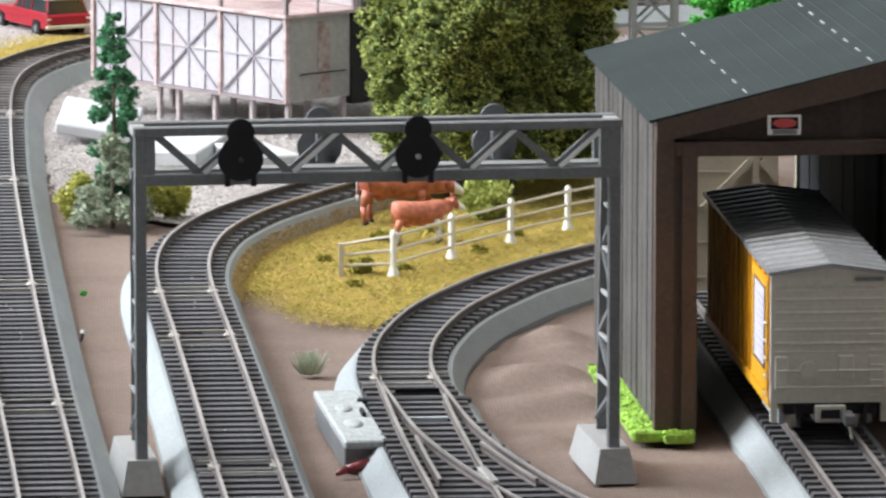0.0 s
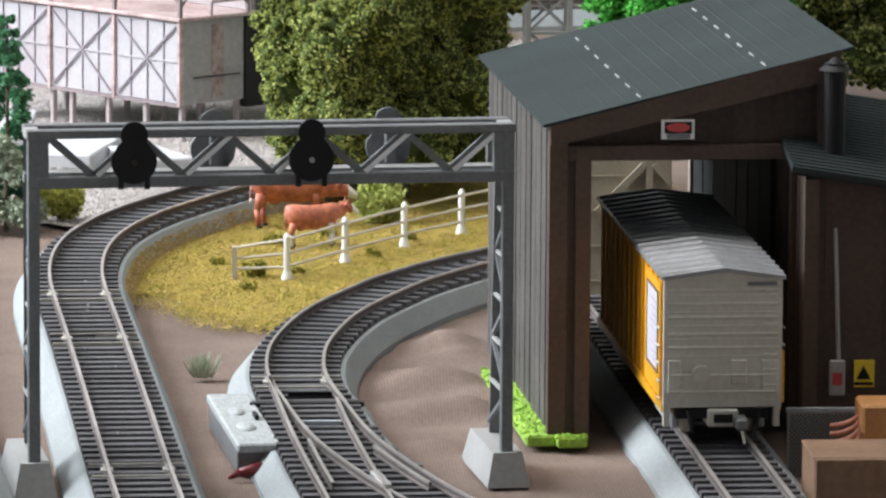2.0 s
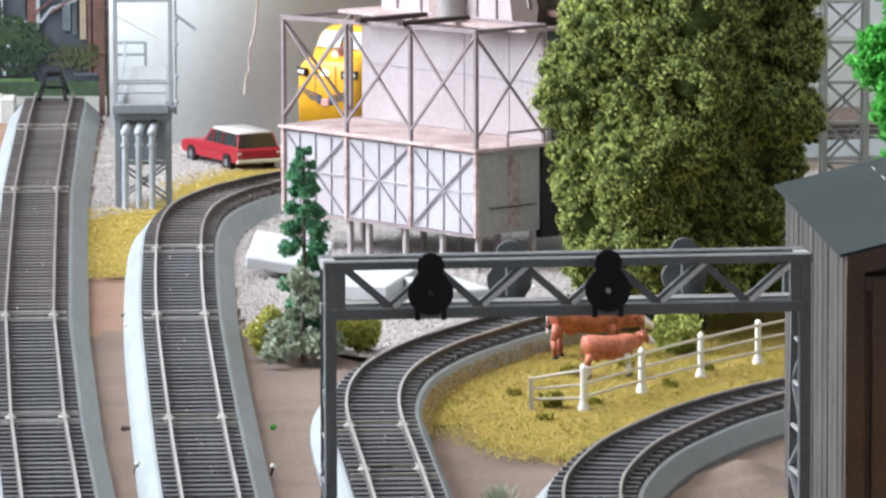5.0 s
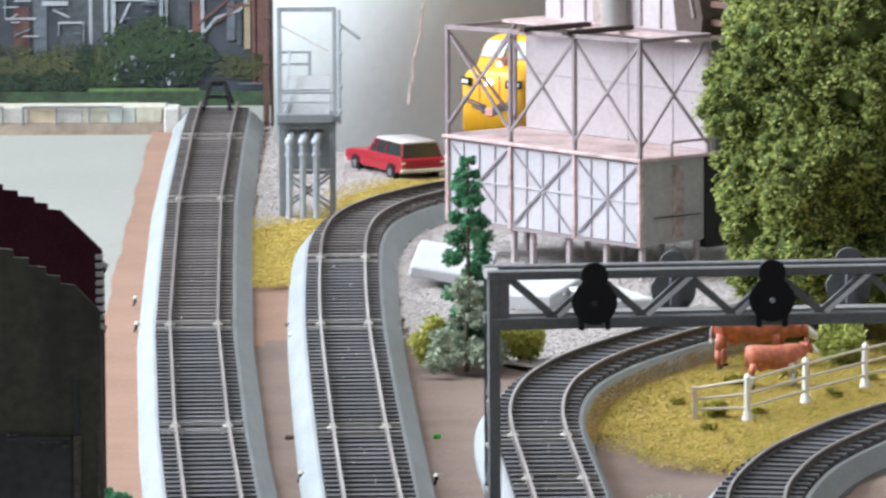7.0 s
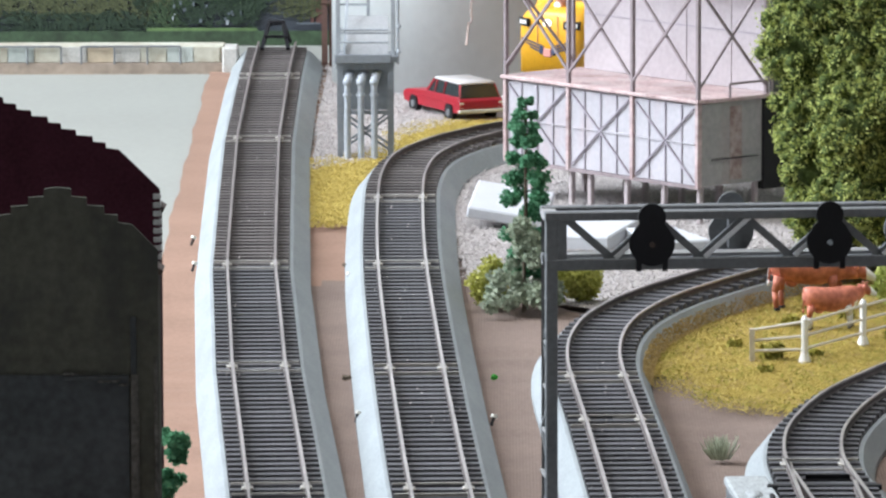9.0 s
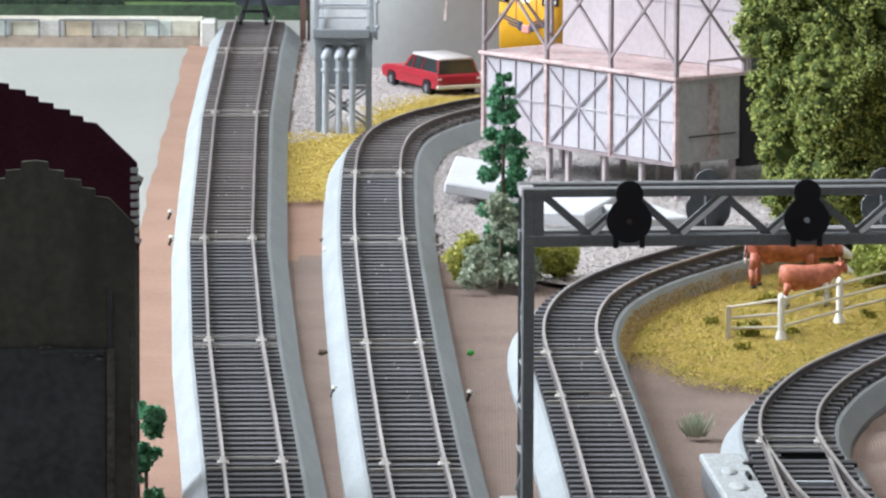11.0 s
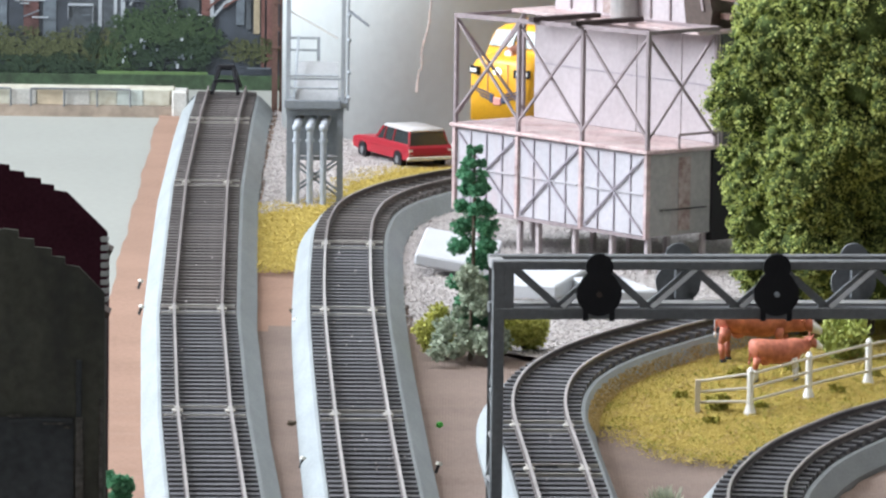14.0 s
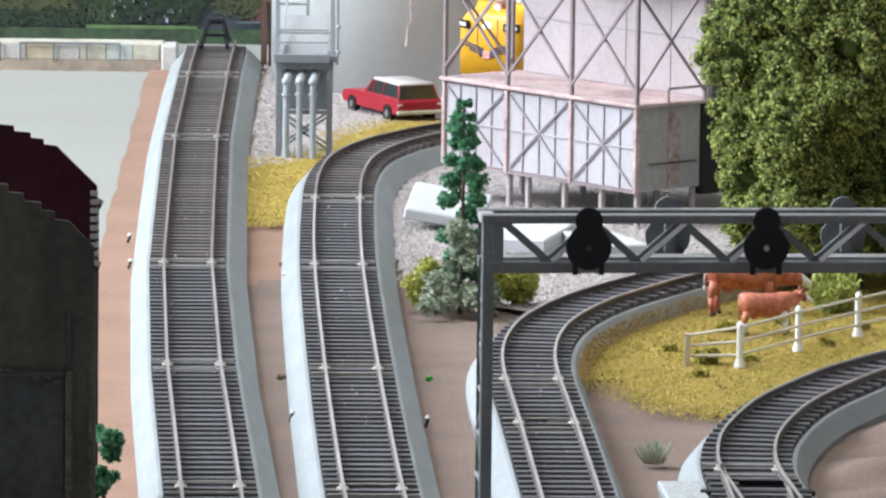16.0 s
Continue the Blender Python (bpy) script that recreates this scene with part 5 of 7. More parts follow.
def specks(ctrl, y0, y1, n, seed):
    """Pale grit fallen on a track."""
    rng = np.random.default_rng(seed)
    line = [p for p in path_points(ctrl, 0.002) if y0 < p.y < y1]
    pts = []
    for _ in range(n):
        p = line[rng.integers(len(line))]
        pts.append((p.x + rng.uniform(-0.017, 0.017) * 0.75, p.y, 0.0080))
    tagged(scatter_mesh("track_grit", np.array(pts), rng.uniform(0.0002, 0.0006, n), L_STONE, None, seed=seed), "pale grit fallen on the track ties", "grit", kind="stuff")


specks(T1, 2.05, 2.95, 60, 81)
specks(T2, 1.9, 2.65, 60, 82)
specks(T3, 1.8, 2.2, 20, 83)


# ---- pasture ----
def fence():
    f = thing("fence", pose(0, 0, 0), "white plastic post and rail pasture fence", "fence")
    base = [(0.0805, 2.141), (0.0972, 2.1390), (0.1178, 2.1745), (0.1392, 2.2075), (0.1602, 2.2365), (0.1815, 2.262)]
    for k, (x, y) in enumerate(base):
        if k:
            bm = B()
            rod(bm, (x, y, 0), (x, y, 0.0138), 0.0011, 0.0011, 10)
            rod(bm, (x, y, 0.0138), (x, y, 0.0150), 0.0012, 0.0005, 10)
            rod(bm, (x, y, -0.0012), (x, y, 0.0028), 0.0024, 0.0012, 12)
            part("post", bm, M_WHITE, f)
        else:
            part("post", box(B(), x - 0.0008, x + 0.0008, y - 0.0008, y + 0.0008, -0.001, 0.0105), M_FENCE, f)
    for (ax, ay), (bx, by) in zip(base, base[1:]):
        for i, z in enumerate((0.0042, 0.0084, 0.0128)):
            za = z if ax > 0.09 else z * 0.78
            part("rail", rod(B(), (ax, ay, za), (bx, by, z + 0.0002 * (i - 1)), 0.00048, seg=8), M_FENCE, f)
    return f


fence()


def cow(x, y, ang, s, label, pale, low=0.0):
    """A moulded plastic cow in one piece; head towards +x."""
    bm = B()

    def loft(rings, seg=14):
        rows = []
        for cx, cy, cz, ry, rz in rings:
            rows.append([bm.verts.new((cx * s, (cy + ry * math.cos(a)) * s, (cz + rz * math.sin(a)) * s)) for a in [i * math.tau / seg for i in range(seg)]])
        for a, b in zip(rows, rows[1:]):
            for i in range(seg):
                bm.faces.new((a[i], a[(i + 1) % seg], b[(i + 1) % seg], b[i]))
        bm.faces.new(rows[0])
        bm.faces.new(rows[-1])

    # barrel with hips, belly, withers and brisket, then neck and head
    loft([(-0.0112, 0, 0.0140, 0.0012, 0.0016), (-0.0106, 0, 0.0136, 0.0030, 0.0034), (-0.0085, 0, 0.0130, 0.0040, 0.0043), (-0.0055, 0, 0.0126, 0.0042, 0.0045), (-0.0020, 0, 0.0120, 0.0045, 0.0047), (0.0020, 0, 0.0118, 0.0044, 0.0048), (0.0055, 0, 0.0122, 0.0040, 0.0048), (0.0085, 0, 0.0126, 0.0033, 0.0044), (0.0104, 0, 0.0132 - low * 0.3, 0.0024, 0.0034), (0.0124, 0, 0.0142 - low * 0.7, 0.0017, 0.0026), (0.0138, 0, 0.0150 - low, 0.0014, 0.0020)])
    loft([(0.0126, 0, 0.0156 - low, 0.0013, 0.0015), (0.0140, 0, 0.0154 - low, 0.0019, 0.0021), (0.0158, 0, 0.0146 - low, 0.0016, 0.0018), (0.0176, 0, 0.0136 - low, 0.0012, 0.0013), (0.0186, 0, 0.0131 - low, 0.0008, 0.0009)], 12)
    for k, (u, v) in enumerate(((-0.0088, -0.0024), (-0.0072, 0.0024), (0.0060, -0.0022), (0.0078, 0.0022))):
        hind = u < 0
        knee = u + (-0.0012 if hind else 0.0004) + 0.0008 * (k % 2)
        loft([(u, v, 0.0118, 0.0016, 0.0030), (u, v, 0.0100, 0.0017, 0.0024), (u * 0.98, v, 0.0085, 0.0015, 0.0018)], 10)
        rod(bm, (u * s, v * s, 0.0100 * s), (knee * s, v * s, 0.0056 * s), 0.0016 * s, 0.0009 * s, 10)
        rod(bm, (knee * s, v * s, 0.0058 * s), ((knee + 0.0004) * s, v * s, 0.0012 * s), 0.0009 * s, 0.0007 * s, 10)
        rod(bm, ((knee + 0.0004) * s, v * s, 0.0013 * s), ((knee + 0.0007) * s, v * s, 0.0), 0.0008 * s, 0.0011 * s, 10)
    rod(bm, (-0.0108 * s, 0, 0.0152 * s), (-0.0115 * s, -0.0006 * s, 0.0088 * s), 0.0006 * s, 0.0003 * s, 6)
    ball(bm, (-0.0115 * s, -0.0006 * s, 0.0080 * s), 0.0006 * s, 0.8, 0.8, 1.6, 1)
    for q in (-1, 1):
        rod(bm, (0.0132 * s, q * 0.0012 * s, (0.0164 - low) * s), (0.0124 * s, q * 0.0036 * s, (0.0166 - low) * s), 0.0008 * s, 0.0003 * s, 6)
        rod(bm, (0.0136 * s, q * 0.0010 * s, (0.0168 - low) * s), (0.0142 * s, q * 0.0026 * s, (0.0188 - low) * s), 0.0004 * s, 0.0002 * s, 6)
    ball(bm, (-0.0048 * s, 0, 0.0080 * s), 0.0017 * s, 1.2, 0.9, 0.8)
    for f in bm.faces:
        q = f.calc_center_median()
        if q.x > 0.0162 * s or (pale and (q.z < 0.0054 * s or (q.z < 0.0090 * s and q.x > 0.0) or (q.x > 0.0085 * s and q.z < 0.0118 * s))) or (not pale and q.x < -0.0113 * s):
            f.material_index = 1
        if q.z < 0.0014 * s:
            f.material_index = 2
    bmesh.ops.recalc_face_normals(bm, faces=bm.faces)
    ob = solid("cow_figure", smooth(bm), M_COW, label, "toy animal", "", "plastic cows in the pasture", pose(x, y, -0.0004, 0, 0, ang))
    ob.data.materials.append(M_WHITE)
    ob.data.materials.append(M_BLACK)
    return ob


cow(0.1038, 2.2530, 8, 1.22, "red-brown plastic cow standing behind the calf", False, 0.0045)
cow(0.1090, 2.2090, 18, 0.86, "small red-brown plastic calf with white legs", True)


# ---- pipe tower ----
M_TOWER = material("grey_tower_plastic", (0.21, 0.23, 0.25), 0.5, fine=600, coarse=50, vary=0.15, bump=0.12)
M_STAIR = material("pale_stair", (0.42, 0.43, 0.44), 0.6, vary=0.1)


def pipe_tower():
    t = thing("loading_tower", pose(-0.0636, 2.662, -0.0012), "grey plastic loading tower with three pipes and a platform", "tower")
    w, d, deck, top = 0.0200, 0.016, 0.0425, 0.0850
    for x in (0.0, w):
        for y in (0.0, d):
            part("post", box(B(), x - 0.0011, x + 0.0011, y - 0.0011, y + 0.0011, 0, deck - 0.001), M_TOWER, t)
    for y in (0.0, d):
        part("brace", beam(B(), (0, y, 0.004), (w, y, 0.018), 0.0009), M_TOWER, t)
        part("brace", beam(B(), (w, y, 0.004), (0, y, 0.018), 0.0009), M_TOWER, t)
        part("cross_bar", box(B(), 0, w, y - 0.0008, y + 0.0008, 0.0185, 0.0200), M_TOWER, t)
    part("head_beam", box(B(), -0.0014, w + 0.0014, -0.0014, d + 0.0014, deck - 0.0060, deck - 0.0030), M_TOWER, t)
    part("back_panel", box(B(), 0.001, w - 0.001, d - 0.001, d, 0.020, deck - 0.006), M_TOWER, t)
    for k in range(3):
        x = 0.0030 + 0.0053 * k
        pipe = part("pipe", rod(B(), (x, -0.0042, 0), (x, -0.0042, 0.0315), 0.0013, seg=14), M_PIPE, t, "pale grey upright pipe")
        bm = B()
        ball(bm, (x, -0.0042, 0.0318), 0.0019, sub=2)
        rod(bm, (x, -0.0042, 0.0318), (x + 0.0012, 0.0030, 0.0350), 0.0017, seg=14)
        rod(bm, (x + 0.0012, 0.0030, 0.0335), (x + 0.0012, 0.0030, deck - 0.003), 0.0015, seg=14)
        part("elbow", smooth(bm), M_PIPE, pipe)
        part("flange", rod(B(), (x, -0.0042, 0.0262), (x, -0.0042, 0.0272), 0.0019, seg=14), M_PIPE, pipe)
    part("platform", box(B(), -0.0018, w + 0.0030, -0.0022, d + 0.001, deck - 0.0030, deck - 0.0006, 0.0003), M_TOWER, t)
    part("stair_panel", plate(B(), [(0.0022, 0.0006, deck - 0.0006), (w - 0.0010, 0.0006, deck - 0.0006), (w - 0.0010, 0.0120, deck + 0.0140), (0.0022, 0.0120, deck + 0.0140)], (0, 1, 0), 0.0006), M_STAIR, t, "pale grey stair panel")
    for z in (deck + 0.0048, deck + 0.0098):
        part("rail_bar", rod(B(), (-0.0010, -0.0012, z), (w - 0.0006, -0.0012, z), 0.0005, seg=8), M_PIPE, t)
    part("deck_edge", box(B(), -0.0020, w + 0.0004, -0.0034, -0.0022, deck - 0.0034, deck + 0.0002, 0.0003), M_TOWER, t)
    part("upper_post", beam(B(), (0.0016, 0.0006, deck - 0.0006), (0.0030, d * 0.8, deck + 0.0240), 0.0009), M_PIPE, t)
    for x in (-0.0008, w + 0.0010):
        for y in (-0.0008, d * 0.8):
            part("upper_post", box(B(), x - 0.0007, x + 0.0007, y - 0.0007, y + 0.0007, deck - 0.0006, top - 0.002 * (y > 0)), M_PIPE, t)
    part("top_bar", box(B(), -0.0015, w + 0.0017, -0.0013, -0.0003, top - 0.0018, top), M_PIPE, t)
    for z in (deck + 0.018, deck + 0.0228):
        part("rail_bar", box(B(), -0.0008, w * 0.55, d * 0.8 - 0.0004, d * 0.8 + 0.0004, z, z + 0.0009), M_PIPE, t)
    part("rail_bar", box(B(), w * 0.55 - 0.0006, w * 0.55 + 0.0006, d * 0.8 - 0.0005, d * 0.8 + 0.0005, deck + 0.009, deck + 0.0237), M_PIPE, t)
    part("rail_bar", box(B(), -0.0008, w + 0.001, -0.0012, -0.0004, deck + 0.0080, deck + 0.0088), M_PIPE, t)
    part("stay_rod", rod(B(), (0.0003, -0.0006, top - 0.0075), (w - 0.0010, -0.0006, deck + 0.0245), 0.0004, seg=6), M_WHITE, t)
    hose = part("side_pipe", rod(B(), (w + 0.0030, -0.0012, deck - 0.004), (w + 0.0030, -0.0012, top - 0.0010), 0.0006, seg=8), M_PIPE, t)
    for z in (deck + 0.001, deck + 0.011, deck + 0.024, deck + 0.034):
        part("valve", smooth(ball(B(), (w + 0.0034, -0.0016, z), 0.0011, sub=1)), M_PIPE, hose)
    part("spout", rod(B(), (w + 0.0028, -0.001, top - 0.0065), (w + 0.0112, -0.004, top - 0.0125), 0.0006, seg=8), M_TOWER, t)
    return t


pipe_tower()


def steel_trestle():
    t = thing("steel_column", pose(-0.0770, 2.985, -0.002), "tall rusty brown steel column at the yard edge", "column")
    part("column", box(B(), -0.0024, 0.0002, 0, 0.003, 0, 0.16), M_BRICKRED, t)
    part("column", box(B(), 0.0009, 0.0026, 0.001, 0.004, 0, 0.16), M_BRICKRED, t)
    part("brace", beam(B(), (0.0, -0.001, 0.040), (0.0085, -0.001, 0.028), 0.0010), M_BRICKRED, t)
    for z in (0.03, 0.05, 0.09):
        part("lace_bar", box(B(), -0.0024, 0.0026, -0.0006, 0.0002, z, z + 0.001), M_BRICKRED, t)


steel_trestle()


# ---- red estate car ----
M_CARROOF = material("off_white_enamel", (0.46, 0.44, 0.43), 0.4, vary=0.08)


def estate_car():
    d = Vector((-0.46, 1, 0)).normalized()
    c = thing("toy_car", lie(Vector((-0.0200, 2.809, -0.0012)), d), "red toy estate car with a white roof", "toy car")
    W, L = 0.0100, 0.0282
    bm = B()
    out = [(-L + 0.0004, 0.0046), (-L - 0.0006, 0.0068), (-L - 0.0004, 0.0096), (-L + 0.0016, 0.0110), (0.0052, 0.0108), (0.0150, 0.0103), (L - 0.0040, 0.0098), (L + 0.0002, 0.0088), (L + 0.0008, 0.0066), (L - 0.0004, 0.0046), (0.0222, 0.0040), (0.0218, 0.0066), (0.0180, 0.0080), (0.0142, 0.0066), (0.0138, 0.0040), (-0.0138, 0.0040), (-0.0142, 0.0066), (-0.0180, 0.0080), (-0.0218, 0.0066), (-0.0222, 0.0040)]
    plate(bm, [(-W, y, z) for y, z in out], (1, 0, 0), 2 * W)
    bmesh.ops.bevel(bm, geom=list(bm.edges), offset=0.0005, segments=2, profile=0.5, affect="EDGES")
    part("body", bm, M_RED, c)
    bm = B()
    side = [(-L + 0.0008, 0.0106), (-L + 0.0034, 0.0160), (0.0006, 0.0162), (0.0062, 0.0106)]
    lo = [bm.verts.new((-W + 0.0010 + 0.0014 * (z > 0.012), y, z)) for y, z in side]
    hi = [bm.verts.new((W - 0.0010 - 0.0014 * (z > 0.012), y, z)) for y, z in side]
    bm.faces.new(lo[::-1])
    bm.faces.new(hi)
    for i in range(4):
        bm.faces.new((lo[i], lo[(i + 1) % 4], hi[(i + 1) % 4], hi[i]))
    bmesh.ops.recalc_face_normals(bm, faces=bm.faces)
    part("cabin_glass", bm, M_GLASS, c, "dark window glass")
    part("roof", smooth(box(B(), -W + 0.0020, W - 0.0020, -L + 0.0028, 0.0012, 0.0157, 0.0171, 0.0006)), M_CARROOF, c, "white painted roof")
    for s in (-1, 1):
        for y in (-L + 0.0032, -0.0105, -0.0015, 0.0056):
            part("pillar", beam(B(), (s * (W - 0.0012), y - (0.0018 if y < -0.02 else -0.0006 if y > 0.004 else 0), 0.0106), (s * (W - 0.0024), y + (0.0008 if y < -0.02 else -0.0046 if y > 0.004 else -0.0004), 0.0161), 0.0009), M_RED, c)
    part("rear_bumper", box(B(), -W - 0.0002, W + 0.0002, -L - 0.0010, -L + 0.0006, 0.0044, 0.0060, 0.0004), M_SILVER, c, "chrome bumper")
    part("front_bumper", box(B(), -W - 0.0002, W + 0.0002, L - 0.0004, L + 0.0010, 0.0044, 0.0058, 0.0004), M_SILVER, c, "chrome bumper")
    for s in (-1, 1):
        part("tail_lamp", box(B(), s * 0.0088 - 0.0009, s * 0.0088 + 0.0009, -L - 0.0005, -L + 0.0004, 0.0066, 0.0090), M_WHITE, c, "pale tail lamp")
        part("side_trim", box(B(), min(s * W, s * (W + 0.0003)), max(s * W, s * (W + 0.0003)), -L + 0.003, L - 0.003, 0.0078, 0.0082), M_RED, c)
        for y in (-0.0180, 0.0180):
            wheel = part("wheel", rod(B(), (s * (W - 0.0022), y, 0.0040), (s * (W + 0.0002), y, 0.0040), 0.0040, seg=20), M_BLACK, c)
            part("hub_cap", rod(B(), (s * (W + 0.0002), y, 0.0040), (s * (W + 0.0005), y, 0.0040), 0.0016, seg=14), M_STEEL, wheel)
    return c


estate_car()


# ---- yellow locomotive, nose coming out from behind the hopper building ----
def locomotive():
    f = Vector((0.66, 0.75, 0)).normalized()
    m = Matrix.Translation((0.0275, 2.7180, 0)) @ Matrix.Rotation(math.atan2(-f.x, f.y), 4, "Z")
    c = thing("locomotive", m, "yellow diesel locomotive with a grey roof on the curved track", "locomotive")
    # local y runs back from the nose, x to the side
    W, L, z0, z1 = 0.0172, 0.140, 0.0215, 0.0590

    def ring(y, s, zt, zb=z0):
        pts = []
        r = 0.0075
        for i in range(7):
            a = i / 6 * math.pi / 2
            pts.append((s - r + r * math.sin(a), zt - r + r * math.cos(a)))
        right = [(s, zb)] + pts[::-1]
        left = [(-u, v) for u, v in right[::-1]]
        return [(u, y, v) for u, v in right + left]

    bm = B()
    spec = [(-0.0128, 0.0128, 0.0440), (-0.0120, 0.0146, 0.0455), (-0.0104, 0.0158, 0.0462), (-0.0070, 0.0169, 0.0468), (-0.0030, W, 0.0474), (-0.0020, W, 0.0480), (0.0030, W, 0.0566), (0.0060, W, 0.0576), (0.030, W, 0.0578)]
    rows = [[bm.verts.new(p) for p in ring(y, s, zt)] for y, s, zt in spec]
    k = len(rows[0])
    for a, b in zip(rows, rows[1:]):
        for i in range(k):
            bm.faces.new((a[i], a[(i + 1) % k], b[(i + 1) % k], b[i]))
    bm.faces.new(rows[0])
    bm.faces.new(rows[-1])
    bmesh.ops.recalc_face_normals(bm, faces=bm.faces)
    cab = part("cab", smooth(bm), M_YELLOW, c, "rounded yellow nose and cab")
    for s in (-1, 1):
        win = plate(B(), [(s * 0.0018, -0.0014, 0.0492), (s * 0.0140, -0.0012, 0.0492), (s * 0.0128, 0.0022, 0.0552), (s * 0.0018, 0.0022, 0.0556)], (0, -0.86, 0.5), 0.0008)
        part("windscreen", win, M_CABGLASS, cab, "dark green windscreen pane")
        part("side_window", box(B(), min(s * W, s * (W + 0.0003)), max(s * W, s * (W + 0.0003)), 0.0085, 0.0150, 0.0450, 0.0520, 0.0002), M_CABGLASS, cab)
        plate_ = part("number_board", box(B(), -0.0034, 0.0034, -0.0007, 0.0006, -0.0015, 0.0015), M_DARK, cab, "dark number board")
        plate_.matrix_basis = Matrix.Translation((s * 0.0122, -0.0124, 0.0408)) @ Matrix.Rotation(s * radians(22), 4, "Z")
        for q in (-0.0018, 0.0, 0.0018):
            part("number_bar", box(B(), q - 0.0006, q + 0.0006, -0.0009, -0.0006, -0.0007, 0.0007), M_WHITE, plate_)
        for i in range(3):
            z = 0.0304 + 0.0012 * i
            part("wing_bar", beam(B(), (s * 0.0032, -0.0132, z - 0.0006), (s * (0.0088 + 0.0022 * i), -0.0131, z + 0.0010 + 0.0004 * i), 0.0005), M_NAVY, cab, "dark blue wing emblem")
        part("wing_root", box(B(), s * 0.0030 - 0.0011, s * 0.0030 + 0.0011, -0.0134, -0.0124, 0.0288, 0.0324, 0.0004), M_NAVY, cab)
    part("crest", box(B(), -0.0021, 0.0021, -0.0135, -0.0124, 0.0280, 0.0312, 0.0004), M_CREST, cab, "pink crest")
    lamp = part("headlight_housing", rod(B(), (0, -0.0062, 0.0472), (0, -0.0010, 0.0480), 0.0024, 0.0027, 18), M_COPPER, cab, "bronze headlight housing")
    part("headlight", rod(B(), (0, -0.0070, 0.0471), (0, -0.0061, 0.0472), 0.0017, seg=18), M_WHITE, lamp)
    part("lower_headlight", box(B(), -0.0021, 0.0021, -0.0138, -0.0126, 0.0398, 0.0424, 0.0008), M_LAMP, cab, "lit pale twin headlight")
    for x in (-0.0052, 0.0052):
        part("nose_seam", box(B(), x - 0.0002, x + 0.0002, -0.0131, -0.0124, 0.0310, 0.0440), M_ORANGE, cab)
    for q in (-0.004, 0.0, 0.004):
        part("horn", rod(B(), (q, 0.0060, 0.0590), (q, 0.0110, 0.0592), 0.0010, 0.0006, 8), M_YELLOW, cab)
    part("beacon", rod(B(), (0.0, 0.014, 0.0575), (0.0, 0.014, 0.0606), 0.0016, 0.0011, 12), M_YELLOW, cab)
    body = part("body", box(B(), -W, W, 0.030, L, z0, z1 - 0.0062), M_YELLOW, c)
    for s in (-1, 1):
        for i in range(4):
            y = 0.040 + i * 0.021
            part("louvre_panel", box(B(), min(s * W, s * (W + 0.0004)), max(s * W, s * (W + 0.0004)), y, y + 0.016, 0.030, 0.046, 0.0003), M_YELLOW, body)
        part("red_stripe", box(B(), min(s * W, s * (W + 0.0003)), max(s * W, s * (W + 0.0003)), 0.0, L, z0, z0 + 0.0014), M_SIGNRED, body)
    bm = B()
    prof = [(-W, z1 - 0.0064), (-W + 0.0022, z1 - 0.0022), (-W + 0.0070, z1), (W - 0.0070, z1), (W - 0.0022, z1 - 0.0022), (W, z1 - 0.0064)]
    rows = [[bm.verts.new((u, y, v)) for u, v in prof] for y in (0.0255, L)]
    for i in range(6):
        bm.faces.new((rows[0][i], rows[0][(i + 1) % 6], rows[1][(i + 1) % 6], rows[1][i]))
    for r in rows:
        bm.faces.new(r)
    bmesh.ops.recalc_face_normals(bm, faces=bm.faces)
    roof = part("roof", bm, M_LOCOGREY, c, "grey roof with hatches and fans")
    for i in range(3):
        y = 0.036 + i * 0.031
        part("roof_hatch", box(B(), -0.0095, 0.0095, y, y + 0.019, z1 - 0.0002, z1 + 0.0016, 0.0004), M_LOCOGREY, roof)
        part("roof_fan", rod(B(), (0, y + 0.0095, z1 + 0.0016), (0, y + 0.0095, z1 + 0.0024), 0.0060, seg=20), M_PIPE, roof)
    pilot = part("pilot", plate(B(), [(-0.0155, -0.0105, 0.0118), (0.0155, -0.0105, 0.0118), (0.0160, -0.0088, 0.0212), (-0.0160, -0.0088, 0.0212)], (0, 1, 0), 0.006), M_LOCOGREY, c, "grey pilot plate")
    part("coupler", box(B(), -0.0016, 0.0016, -0.0175, -0.0105, 0.0158, 0.0190, 0.0005), M_BLACK, pilot)
    for s in (-1, 1):
        part("air_hose", rod(B(), (s * 0.0045, -0.0112, 0.0180), (s * 0.0052, -0.0128, 0.0125), 0.0005, seg=6), M_BLACK, pilot)
        part("step_recess", box(B(), s * 0.0115 - 0.0018, s * 0.0115 + 0.0018, -0.0112, -0.0100, 0.0140, 0.0165), M_DARK, pilot)
    for ob in (cab, body, roof):
        ob.matrix_basis = Matrix.Translation((0, 0, 0.0053)) @ Matrix.Diagonal((1.03, 1, 1.053, 1))
    pilot.matrix_basis = Matrix.Translation((0, 0, -0.0077)) @ Matrix.Diagonal((1.03, 1, 1.65, 1))
    part("underframe", box(B(), -0.014, 0.014, -0.004, L - 0.004, 0.0185, 0.0278), M_BLACK, c)
    part("fuel_tank", box(B(), -0.0150, 0.0150, 0.064, 0.080, 0.0125, 0.0188, 0.001), M_LOCOGREY, c)
